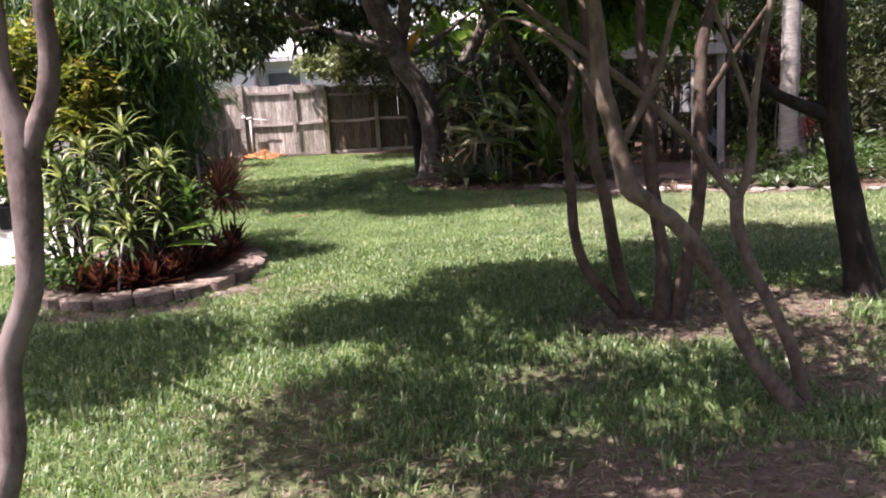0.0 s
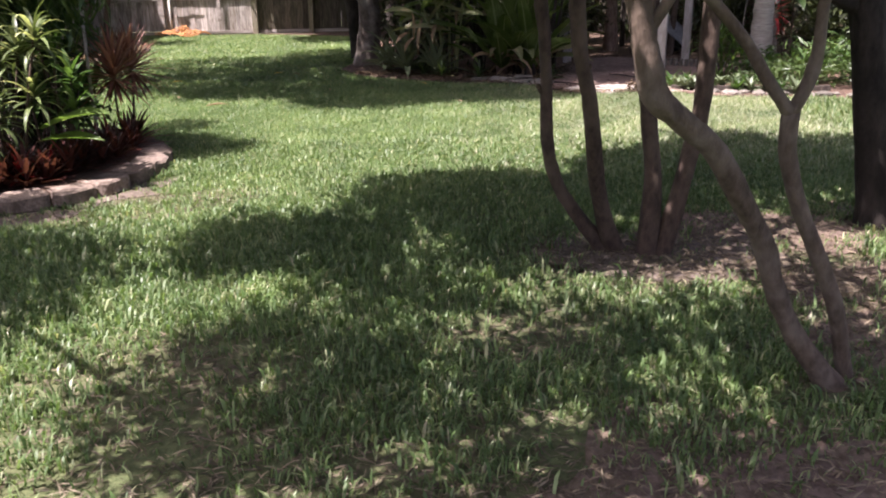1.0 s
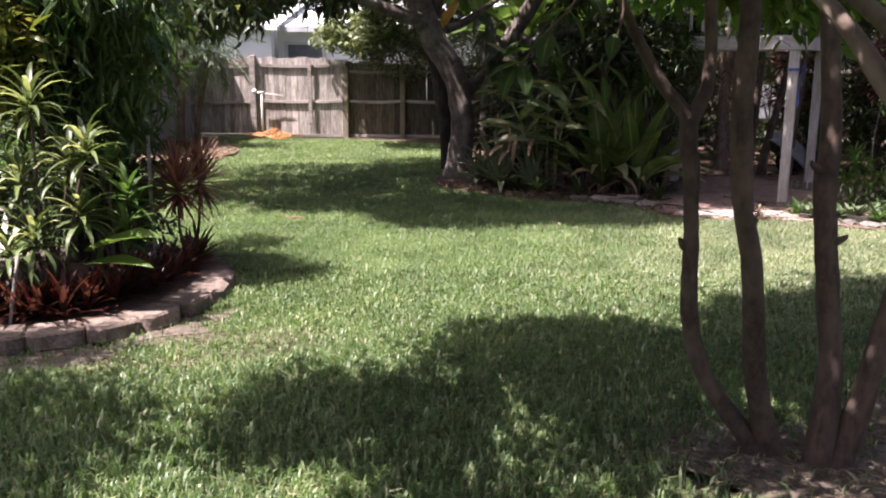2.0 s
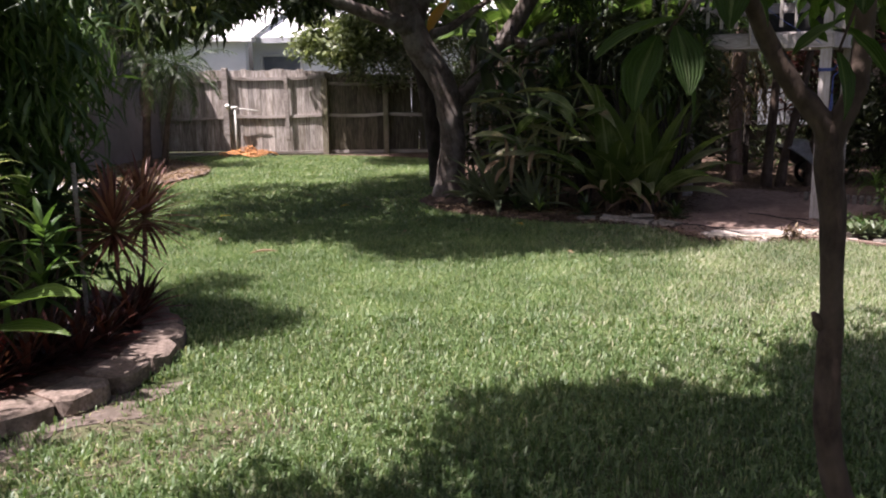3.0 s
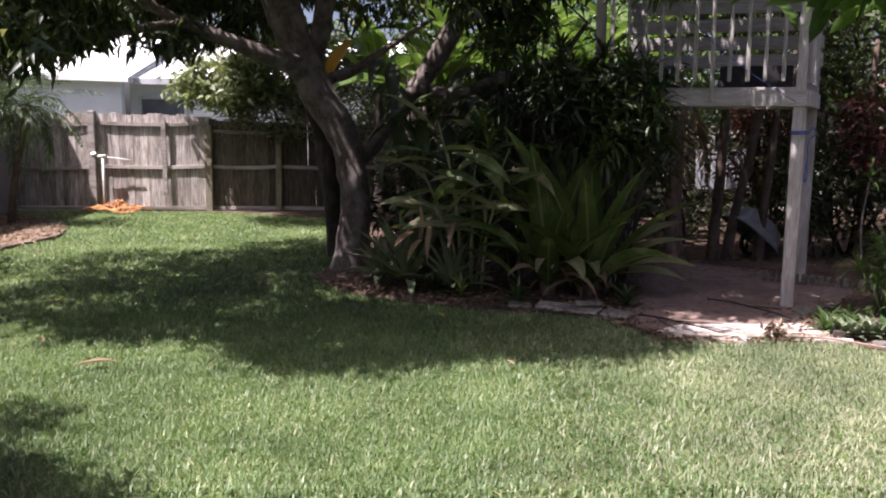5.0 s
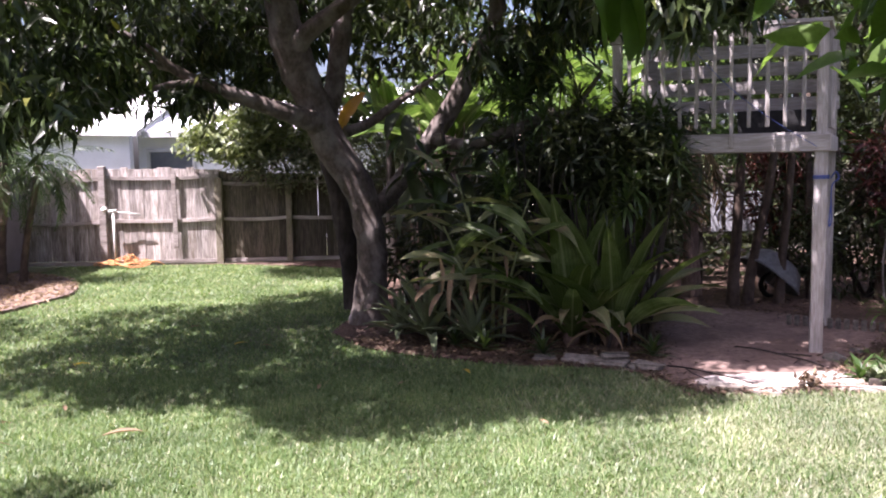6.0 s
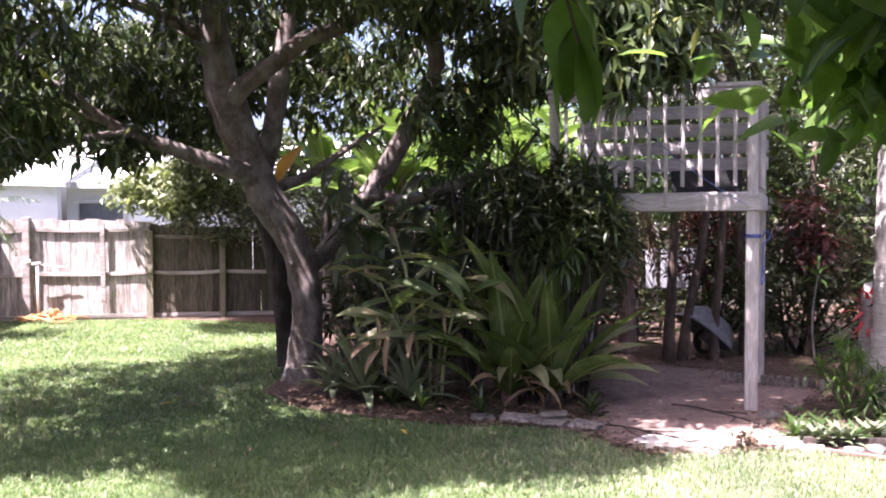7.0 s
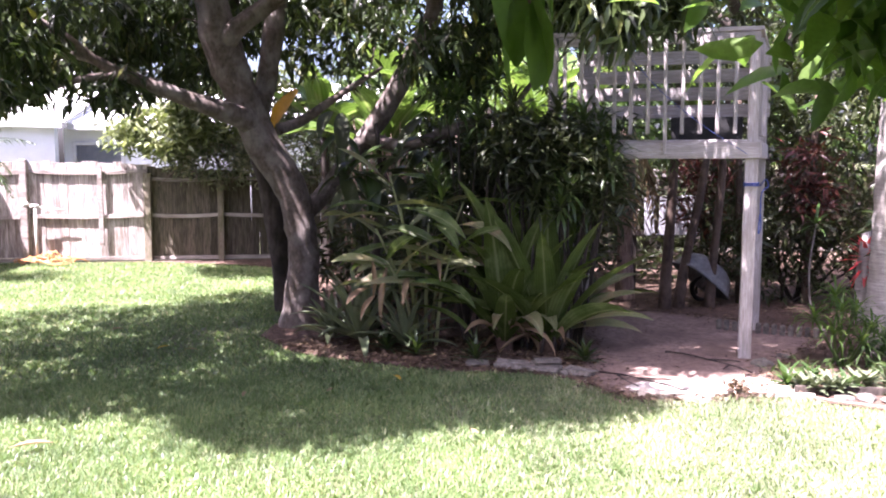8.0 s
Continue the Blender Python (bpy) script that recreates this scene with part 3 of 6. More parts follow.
            f.append((i * 5 + j, i * 5 + (j + 1) % 5, i * 5 + 5 + (j + 1) % 5, i * 5 + 5 + j))
    f += [tuple(range(5))[::-1], tuple(n * 5 + j for j in range(5))]
    part("rail", mesh_from("rail", v, f, "rail"), owner, label)


FY = 22.32
fence = thing("fence", (-6.15, FY, 0), "weathered grey wooden board fence behind the lawn", "fence")
for x, top, mat in ((-6.15, 1.92, "rail"), (-3.95, 1.66, "mossy"), (-2.62, 1.50, "mossy"), (-0.6, 1.66, "mossy"), (1.5, 1.7, "rail"), (3.6, 1.7, "rail"), (5.8, 1.7, "rail"), (8.0, 1.7, "rail")):
    s = 0.13 if x in (-6.15, -3.95) else 0.11
    part("post", box_mesh(s, s, top + 0.1, mat, 0.008, 0.004, int(x * 7) % 5), fence, "square fence post" if mat == "rail" else "moss-stained fence post", pose(x, FY - 0.07, (top - 0.1) / 2, 0, 0.5, 2))
part("brace", box_mesh(0.085, 0.035, 1.5, "rail", 0.004), fence, "pale upright batten", pose(-4.79, FY - 0.085, 1.06))
bays = [(-6.08, -3.95, 1.70), (-3.95, -2.62, 1.56), (-2.62, -0.6, 1.58), (-0.6, 1.5, 1.6), (1.5, 3.6, 1.6), (3.6, 5.8, 1.6), (5.8, 8.0, 1.6), (8.0, 11.2, 1.6)]
for x0, x1, zt in bays:
    for z, sg in ((zt, 0.035), (0.88, 0.03), (0.07, 0.0)):
        sagging_rail(fence, x0, x1, FY - 0.025, z, sg)
side_gate = thing("side_fence", (-7.1, 22.2, 0), "shaded grey board fence panel meeting the house wall", "fence")
for z, sg in ((1.68, 0.03), (0.86, 0.05), (0.06, 0.0)):
    sagging_rail(side_gate, -8.3, -6.2, FY - 0.025, z, sg)

grey_house = thing("house", (-9, 18, 0), "grey stucco house wall beside the yard", "house")
g = Geo()
g.add([(-9.5, 17.2, 0), (-7.7, 17.2, 0), (-7.7, 22.3, 0), (-9.5, 22.3, 0), (-9.5, 17.2, 2.75), (-7.7, 17.2, 2.75), (-7.7, 22.3, 2.75), (-9.5, 22.3, 2.75)], [(0, 1, 5, 4), (1, 2, 6, 5), (2, 3, 7, 6), (3, 0, 4, 7), (4, 5, 6, 7)])
part("wall", g.mesh("wall", "stucco_grey", False), grey_house)
part("roof", box_mesh(2.5, 5.7, 0.16, "trim", 0.02), grey_house, "flat pale eave", pose(-8.5, 19.7, 2.84))

back_house = thing("house", (-6, 28, 0), "white stucco neighbour house with a pale roof behind the fence", "house")
part("wall", box_mesh(7.4, 0.25, 2.65, "stucco_white", 0.01), back_house, "", pose(-3.2, 27.2, 1.325))
part("wing_wall", box_mesh(4.6, 0.25, 2.8, "stucco_white", 0.01), back_house, "", pose(-9.15, 26.4, 1.4))
part("fascia", box_mesh(7.6, 0.05, 0.16, "trim", 0.008), back_house, "pale grey fascia board", pose(-2.9, 26.72, 2.67))
g = Geo()
g.add([(-6.75, 26.7, 2.75), (1.0, 26.7, 2.75), (1.0, 34, 4.3), (-6.75, 34, 4.3)], [(0, 1, 2, 3)])
g.add([(-13.2, 26.0, 2.9), (-6.6, 26.0, 2.72), (-6.7, 34, 4.6), (-13.2, 34, 4.7)], [(0, 1, 2, 3)])
g.add([(-13.2, 26.0, 2.8), (-6.6, 26.0, 2.62), (-6.6, 26.0, 2.72), (-13.2, 26.0, 2.9)], [(0, 1, 2, 3)])
part("roof", g.mesh("roof", "roof_white", False), back_house, "white painted low roof")
win = part("window", box_mesh(1.0, 0.03, 0.86, "glass", 0.004), back_house, "dark window with grey frame", pose(-6.1, 27.05, 1.82))
for x, z, sx, sz in ((-6.1, 2.29, 1.18, 0.08), (-6.65, 1.82, 0.08, 1.02), (-5.55, 1.82, 0.08, 1.02), (-6.1, 1.36, 1.18, 0.08)):
    ob = part("window_frame", box_mesh(sx, 0.06, sz, "trim", 0.006), win, "", None)
    ob.matrix_parent_inverse = world_of(win).inverted()
    ob.matrix_basis = pose(x, 27.03, z)


# ---------------------------------------------------------------- trees
def tree(name, base, label, category, limbs, bark, crown=None, leaf="mango", seed=1, rough=0.12, sides=11, twigs=60, **kw):
    """A tree: one trunk mesh with its limbs, fine boughs and a crown of leaves."""
    t = thing(name, base, label, category)
    g = Geo()
    for i, limb in enumerate(limbs):
        g.tube(limb, sides if i < 2 else 8, 5, rough, seed + i)
    part("trunk", g.mesh("trunk", bark), t)
    if crown:
        me, tips = crown_mesh("crown", leaf, crown, seed, **kw)
        part("crown", me, t)
        fine = np.vstack([smooth_path(l, 4) for l in limbs])
        fine = fine[fine[:, 2] > 0.35 * fine[:, 2].max()]
        tagged(part("branchwork", twigs_mesh("branchwork", bark, fine, tips, twigs, seed), t), kind="stuff")
    return t


mango_trunk = [(-0.76, 15.5, -0.1, 0.3), (-0.77, 15.5, 0.08, 0.24), (-0.75, 15.5, 0.4, 0.19), (-0.73, 15.5, 0.84, 0.168), (-0.76, 15.5, 1.16, 0.172), (-0.82, 15.5, 1.48, 0.176), (-0.98, 15.5, 1.8, 0.19), (-1.18, 15.5, 2.11, 0.2), (-1.3, 15.5, 2.43, 0.182), (-1.42, 15.48, 2.74, 0.19), (-1.53, 15.45, 3.05, 0.205), (-1.61, 15.4, 3.35, 0.195), (-1.67, 15.4, 3.66, 0.178), (-1.69, 15.35, 3.96, 0.165), (-1.66, 15.3, 4.5, 0.13), (-1.75, 15.1, 5.4, 0.06)]
mango_west_bough = [(-1.28, 15.45, 2.28, 0.13), (-1.38, 15.3, 2.37, 0.12), (-1.76, 15.1, 2.5, 0.092), (-2.1, 15.0, 2.63, 0.078), (-2.56, 15.0, 2.81, 0.062), (-2.84, 14.95, 2.95, 0.052), (-3.12, 14.9, 2.97, 0.042), (-3.45, 14.8, 2.84, 0.034), (-3.9, 14.6, 2.75, 0.018)]
mango_west_fork = [(-2.72, 14.97, 2.88, 0.046), (-3.1, 14.75, 3.2, 0.042), (-3.6, 14.4, 3.4, 0.04), (-4.4, 13.6, 3.5, 0.02)]
mango_west_spur = [(-2.5, 15.0, 2.78, 0.045), (-2.9, 14.8, 2.72, 0.035), (-3.3, 14.6, 2.55, 0.026), (-3.8, 14.3, 2.42, 0.012)]
mango_fork = [(-1.57, 15.42, 3.08, 0.13), (-1.44, 15.3, 3.27, 0.122), (-1.26, 15.3, 3.42, 0.108), (-1.08, 15.3, 3.55, 0.1), (-0.89, 15.25, 3.67, 0.096), (-0.71, 15.2, 3.82, 0.09), (-0.22, 15.0, 3.97, 0.08), (0.4, 14.5, 4.3, 0.05), (1.0, 14.0, 4.6, 0.02)]
mango_rear_bough = [(-1.24, 15.6, 2.15, 0.13), (-1.24, 15.75, 2.35, 0.128), (-1.16, 15.8, 2.7, 0.122), (-1.08, 15.8, 3.09, 0.12), (-1.01, 15.8, 3.54, 0.113), (-0.94, 15.85, 4.05, 0.1), (-0.85, 15.9, 4.9, 0.05)]
mango_east_bough = [(-0.78, 15.62, 1.1, 0.08), (-0.68, 15.78, 1.3, 0.1), (-0.52, 15.88, 1.48, 0.112), (-0.3, 15.88, 1.76, 0.118), (0.03, 15.88, 2.19, 0.118), (0.36, 15.8, 2.72, 0.12), (0.6, 15.75, 3.18, 0.12), (0.79, 15.7, 3.58, 0.108), (0.76, 15.65, 3.97, 0.105), (0.66, 15.5, 4.5, 0.08), (0.5, 15.3, 5.2, 0.03)]
mango_east_fork = [(0.56, 15.75, 3.1, 0.1), (0.68, 15.65, 3.24, 0.098), (1.0, 15.6, 3.35, 0.09), (1.4, 15.55, 3.35, 0.078), (1.86, 15.4, 3.39, 0.06), (2.4, 15.0, 3.6, 0.04), (3.0, 14.4, 3.95, 0.02)]
mango_low_bough = [(0.05, 15.75, 2.15, 0.08), (0.35, 15.3, 2.06, 0.068), (0.62, 15.0, 2.11, 0.066), (0.87, 15.0, 2.21, 0.07), (1.18, 15.0, 2.31, 0.07), (1.43, 14.95, 2.35, 0.066), (1.56, 14.9, 2.45, 0.045), (1.8, 14.7, 2.8, 0.02)]
mango_short_bough = [(-1.0, 15.7, 2.25, 0.07), (-0.75, 15.9, 2.35, 0.06), (-0.4, 16.0, 2.6, 0.045), (0.2, 16.2, 3.0, 0.02)]
mango_high_bough = [(-1.7, 15.35, 3.8, 0.07), (-2.3, 15.2, 4.1, 0.06), (-3.2, 15.3, 4.4, 0.04)]
mango_back_bough = [(-1.66, 15.4, 3.7, 0.09), (-1.8, 16.4, 4.3, 0.07), (-2.2, 17.8, 4.5, 0.05), (-2.8, 19.2, 4.5, 0.02)]
mango_back_fork = [(-1.9, 16.9, 4.35, 0.05), (-1.6, 18.2, 4.6, 0.04), (-1.4, 19.5, 4.6, 0.015)]
MANGO = [mango_trunk, mango_west_bough, mango_west_fork, mango_west_spur, mango_fork, mango_rear_bough, mango_east_bough, mango_east_fork, mango_low_bough, mango_short_bough, mango_high_bough, mango_back_bough, mango_back_fork]
mango_front_crown = [
    ((-4.1, 13.1, 3.25), (1.5, 2.0, 0.98), 330),
    ((-4.6, 14.8, 3.3), (1.3, 1.6, 0.9), 120),
    ((-1.9, 12.4, 4.5), (1.9, 2.0, 0.55), 400),
    ((-3.3, 15.2, 4.1), (1.5, 1.6, 0.9), 130),
    ((-3.35, 13.7, 2.75), (0.5, 0.7, 0.38), 80),
    ((-2.55, 14.95, 2.58), (0.25, 0.25, 0.22), 12),
    ((-2.9, 15.4, 3.3), (0.7, 0.5, 0.35), 60),
    ((-3.3, 11.9, 2.38), (0.6, 0.6, 0.28), 60),
    ((-0.1, 13.7, 4.5), (1.5, 1.7, 0.7), 360),
    ((0.0, 12.0, 4.6), (0.75, 0.8, 0.4), 130),
    ((0.95, 12.05, 4.65), (0.5, 0.38, 0.25), 90),
    ((1.95, 12.3, 3.3), (0.6, 0.4, 0.42), 130),
    ((-0.6, 15.6, 5.2), (2.8, 2.2, 1.0), 290),
    ((-2.5, 14.4, 5.0), (1.5, 1.3, 0.6), 190),
    ((-4.4, 12.9, 2.75), (1.2, 1.0, 0.4), 70),
    ((-2.5, 11.1, 4.75), (1.3, 1.2, 0.42), 420),
    ((-0.9, 11.2, 4.75), (1.3, 1.1, 0.42), 380),
]
mango_back_crown = [
    ((1.3, 15.4, 4.4), (1.2, 1.3, 0.7), 170),
    ((-0.3, 16.2, 3.4), (0.85, 0.5, 0.55), 48),
    ((-1.95, 16.2, 3.6), (0.6, 0.5, 0.5), 40),
    ((-2.6, 16.0, 3.0), (0.9, 0.5, 0.3), 60),
    ((1.6, 14.3, 3.5), (0.75, 0.5, 0.45), 60),
    ((0.9, 14.6, 3.0), (0.5, 0.4, 0.4), 50),
    ((2.4, 13.2, 4.7), (1.5, 1.4, 0.6), 330),
    ((-2.4, 16.8, 3.7), (1.5, 0.7, 0.95), 95),
    ((-0.1, 16.9, 4.3), (1.0, 0.7, 0.7), 60),
    ((3.6, 14.6, 4.7), (1.4, 1.3, 0.8), 250),
    ((2.75, 11.9, 4.7), (0.75, 0.55, 0.3), 130),
    ((2.3, 15.4, 4.9), (1.0, 0.8, 0.5), 110),
    ((-3.4, 19.6, 4.4), (1.4, 1.1, 0.45), 300),
    ((-1.6, 19.5, 4.6), (1.3, 1.0, 0.4), 230),
    ((-2.9, 21.0, 4.4), (1.2, 0.9, 0.4), 480),
    ((-1.2, 21.0, 4.5), (1.3, 0.9, 0.4), 420),
]
tree("mango_tree", (-0.76, 15.5, 0), "large old mango tree with leaning forked grey trunk", "tree", MANGO, "bark", mango_front_crown + mango_back_crown, "mango", 11, 0.14, 13, 130, per=17, L=0.205, W=0.052, droop=0.7, spread=0.10, floor=2.12)

behind = thing("slim_tree", (-1.08, 16.6, 0), "dark slender trunk rising behind the mango tree", "tree")
part("trunk", Geo().tube([(-0.98, 16.6, -0.06, 0.2), (-1.0, 16.6, 0.1, 0.165), (-1.07, 16.6, 0.73, 0.145), (-1.19, 16.6, 1.51, 0.13), (-1.3, 16.6, 1.9, 0.12), (-1.45, 16.55, 2.6, 0.10), (-1.55, 16.5, 3.6, 0.06), (-1.5, 16.5, 4.6, 0.03)], 11, 5, 0.14, 3).mesh("trunk", "bark_dark"), behind)
me, tips = crown_mesh("crown", "mango", [((-1.5, 16.6, 4.6), (0.9, 0.6, 0.5), 90)], 27, per=12, L=0.2, W=0.05, droop=0.5, spread=0.12)
part("crown", me, behind)

west_stem = [(1.40, 5.85, -0.05, 0.07), (1.34, 5.84, 0.03, 0.052), (1.09, 5.77, 0.38, 0.038), (1.0, 5.72, 0.64, 0.035), (0.98, 5.71, 0.9, 0.036), (0.975, 5.70, 1.06, 0.031), (0.96, 5.70, 1.3, 0.034), (0.94, 5.70, 1.45, 0.038), (0.948, 5.70, 1.53, 0.036), (0.982, 5.70, 1.6, 0.031), (1.003, 5.70, 1.68, 0.028), (1.0, 5.69, 1.95, 0.026), (0.9, 5.6, 2.5, 0.02), (0.6, 5.4, 3.0, 0.012)]
second_stem = [(1.45, 5.85, -0.05, 0.08), (1.40, 5.83, 0.05, 0.062), (1.28, 5.70, 0.45, 0.048), (1.20, 5.55, 0.92, 0.043), (1.12, 5.48, 1.24, 0.042), (1.09, 5.45, 1.6, 0.041), (1.09, 5.45, 2.0, 0.037), (1.0, 5.5, 2.7, 0.026), (0.85, 5.6, 3.3, 0.012)]
third_stem = [(1.60, 5.74, -0.05, 0.08), (1.60, 5.74, 0.05, 0.064), (1.61, 5.75, 0.45, 0.052), (1.57, 5.75, 0.8, 0.048), (1.53, 5.76, 1.15, 0.046), (1.53, 5.78, 1.55, 0.044), (1.5, 5.85, 2.1, 0.038), (1.6, 6.1, 2.8, 0.022), (1.5, 6.3, 3.3, 0.01)]
east_stem = [(1.66, 5.74, -0.05, 0.08), (1.69, 5.74, 0.05, 0.06), (1.81, 5.75, 0.56, 0.052), (1.87, 5.75, 0.96, 0.050), (1.88, 5.75, 1.66, 0.046), (1.93, 5.8, 2.05, 0.042), (2.2, 5.9, 2.7, 0.026), (2.5, 6.2, 3.2, 0.012)]
west_twig = [(0.945, 5.70, 1.46, 0.03), (0.92, 5.70, 1.55, 0.032), (0.865, 5.70, 1.62, 0.03), (0.81, 5.69, 1.685, 0.027), (0.68, 5.62, 1.9, 0.022), (0.4, 5.2, 2.3, 0.014), (-0.3, 5.0, 2.8, 0.006)]
east_twig = [(1.90, 5.75, 1.55, 0.024), (2.1, 5.6, 1.9, 0.02), (2.4, 5.3, 2.4, 0.01)]
long_twig = [(0.9, 5.6, 2.5, 0.02), (-0.4, 5.4, 2.8, 0.014), (-1.9, 5.2, 3.05, 0.006)]
stubs = [[(0.98, 5.71, 0.97, 0.024), (0.945, 5.70, 1.0, 0.018), (0.925, 5.695, 1.03, 0.008)], [(1.14, 5.5, 1.1, 0.026), (1.17, 5.48, 1.14, 0.016), (1.18, 5.47, 1.16, 0.006)], [(1.55, 5.76, 1.0, 0.028), (1.6, 5.73, 1.03, 0.016), (1.62, 5.72, 1.05, 0.006)], [(1.52, 5.76, 1.3, 0.028), (1.46, 5.73, 1.34, 0.014), (1.45, 5.73, 1.36, 0.005)]]
STEMS = [west_stem, second_stem, third_stem, east_stem, west_twig, east_twig, long_twig, *stubs]
tree("multi_stem_tree", (1.53, 5.8, 0), "small tree with four slender brown stems from bare earth", "tree", STEMS, "bark_thin", [
    ((-1.9, 5.2, 3.1), (0.7, 0.6, 0.3), 170), ((-0.9, 4.9, 3.0), (0.8, 0.9, 0.40), 150), ((0.2, 5.6, 3.1), (1.0, 1.1, 0.5), 300), ((-0.7, 6.3, 3.1), (0.9, 0.7, 0.35), 240), ((1.4, 6.9, 3.0), (1.1, 0.9, 0.5), 320), ((0.6, 6.5, 3.05), (0.6, 0.4, 0.3), 130)], "leaf_mid", 23, 0.2, 11, 70, per=13, L=0.14, W=0.06, droop=0.35, spread=0.13, floor=2.35)

leaning_stem = [(2.03, 4.10, -0.06, 0.075), (1.95, 4.05, 0.03, 0.055), (1.77, 4.03, 0.27, 0.045), (1.66, 4.0, 0.5, 0.041), (1.59, 3.98, 0.68, 0.042), (1.35, 3.86, 1.04, 0.042), (1.20, 3.78, 1.17, 0.043), (1.09, 3.72, 1.27, 0.048), (1.05, 3.7, 1.42, 0.044), (1.02, 3.69, 1.55, 0.042), (0.97, 3.68, 1.75, 0.042), (0.94, 3.65, 2.1, 0.036), (0.8, 3.5, 2.9, 0.02)]
straight_stem = [(2.09, 4.14, -0.05, 0.04), (2.04, 4.1, 0.05, 0.036), (1.94, 4.06, 0.38, 0.033), (1.77, 4.02, 0.72, 0.031), (1.67, 4.0, 0.97, 0.032), (1.66, 3.99, 1.15, 0.034)]
west_prong = [(1.66, 3.99, 1.14, 0.028), (1.55, 3.98, 1.28, 0.023), (1.42, 3.97, 1.46, 0.022), (1.14, 3.95, 1.73, 0.020), (0.63, 3.9, 2.15, 0.016), (0.3, 3.9, 2.5, 0.008)]
east_prong = [(1.66, 3.99, 1.14, 0.028), (1.72, 3.98, 1.32, 0.024), (1.73, 3.97, 1.6, 0.02), (1.80, 3.95, 2.08, 0.014), (1.9, 3.9, 2.6, 0.008)]
east_twiglet = [(1.73, 3.97, 1.55, 0.014), (1.64, 3.96, 1.8, 0.012), (1.55, 3.95, 2.05, 0.010), (1.4, 3.9, 2.5, 0.006)]
low_twiglet = [(1.0, 3.69, 1.62, 0.022), (0.85, 3.9, 1.9, 0.016), (0.6, 4.2, 2.1, 0.010), (0.45, 4.4, 2.05, 0.005)]
high_twiglet = [(1.04, 3.7, 1.45, 0.02), (1.2, 3.65, 1.75, 0.018), (1.3, 3.6, 2.1, 0.014), (1.5, 3.5, 2.6, 0.008)]
LEAN = [leaning_stem, straight_stem, west_prong, east_prong, east_twiglet, low_twiglet, high_twiglet]
tree("leaning_tree", (1.98, 4.07, 0), "slender leaning tree with crooked pale brown stems", "tree", LEAN, "bark_lean", [
    ((0.1, 3.2, 3.0), (1.3, 1.0, 0.4), 260), ((1.3, 3.9, 2.9), (0.9, 0.8, 0.4), 100), ((2.3, 3.0, 2.8), (0.8, 0.7, 0.4), 80), ((0.0, 1.9, 3.2), (1.3, 0.9, 0.4), 260)], "leaf_mid", 31, 0.2, 11, 60, per=12, L=0.14, W=0.06, droop=0.4, spread=0.13, floor=2.35)

DARK = [
    [(3.24, 6.25, -0.06, 0.19), (3.22, 6.25, 0.05, 0.15), (3.12, 6.25, 0.53, 0.115), (3.02, 6.25, 1.04, 0.105), (2.94, 6.25, 1.58, 0.105), (2.92, 6.25, 2.2, 0.10), (2.8, 6.4, 3.0, 0.07), (2.6, 6.7, 3.8, 0.03)],
    [(2.96, 6.25, 1.35, 0.055), (2.8, 6.22, 1.42, 0.05), (2.64, 6.2, 1.49, 0.045), (2.44, 6.2, 1.63, 0.038), (2.2, 6.3, 2.0, 0.03), (1.8, 6.6, 2.5, 0.015)],
    [(2.92, 6.25, 2.1, 0.06), (2.5, 6.6, 2.5, 0.045), (1.7, 6.9, 2.65, 0.03), (1.0, 6.8, 2.6, 0.018), (0.35, 6.55, 2.42, 0.007)],
    [(2.0, 6.8, 2.62, 0.025), (1.6, 7.3, 2.55, 0.018), (1.25, 7.6, 2.5, 0.008)],
]
tree("shade_tree", (3.2, 6.25, 0), "tree with a low broad crown, bark coloured dark for its shade", "tree", DARK, "bark_shade_black", [
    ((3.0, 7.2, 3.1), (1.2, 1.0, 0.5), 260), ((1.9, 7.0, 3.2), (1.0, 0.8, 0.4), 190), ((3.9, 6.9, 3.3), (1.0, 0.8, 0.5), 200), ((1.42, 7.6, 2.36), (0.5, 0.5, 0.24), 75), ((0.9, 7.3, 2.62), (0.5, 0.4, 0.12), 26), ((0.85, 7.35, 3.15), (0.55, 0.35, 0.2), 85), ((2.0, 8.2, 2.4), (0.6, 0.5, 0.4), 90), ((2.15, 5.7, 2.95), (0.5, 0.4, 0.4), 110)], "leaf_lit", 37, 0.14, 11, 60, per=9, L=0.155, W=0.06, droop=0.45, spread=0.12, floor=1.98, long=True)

YOUNG = [
    [(-1.66, 2.6, -0.05, 0.085), (-1.6, 2.6, 0.05, 0.07), (-1.48, 2.6, 0.36, 0.055), (-1.41, 2.6, 0.56, 0.052), (-1.37, 2.6, 0.9, 0.05), (-1.25, 2.6, 1.15, 0.05), (-1.21, 2.6, 1.4, 0.052), (-1.19, 2.6, 1.68, 0.056), (-1.22, 2.6, 1.95, 0.035), (-1.22, 2.6, 2.25, 0.032), (-1.5, 2.8, 2.9, 0.02)],
    [(-1.19, 2.6, 1.62, 0.045), (-1.13, 2.6, 1.74, 0.04), (-1.07, 2.6, 1.85, 0.038), (-1.04, 2.6, 2.0, 0.036), (-1.02, 2.6, 2.3, 0.032), (-0.9, 2.7, 2.9, 0.02)],
    [(-1.22, 2.6, 2.2, 0.03), (-1.9, 3.1, 2.75, 0.026), (-2.9, 3.9, 2.95, 0.02), (-4.2, 4.7, 3.1, 0.01)],
    [(-2.9, 3.9, 2.95, 0.02), (-3.5, 5.0, 3.0, 0.016), (-3.9, 6.1, 3.05, 0.008)],
]
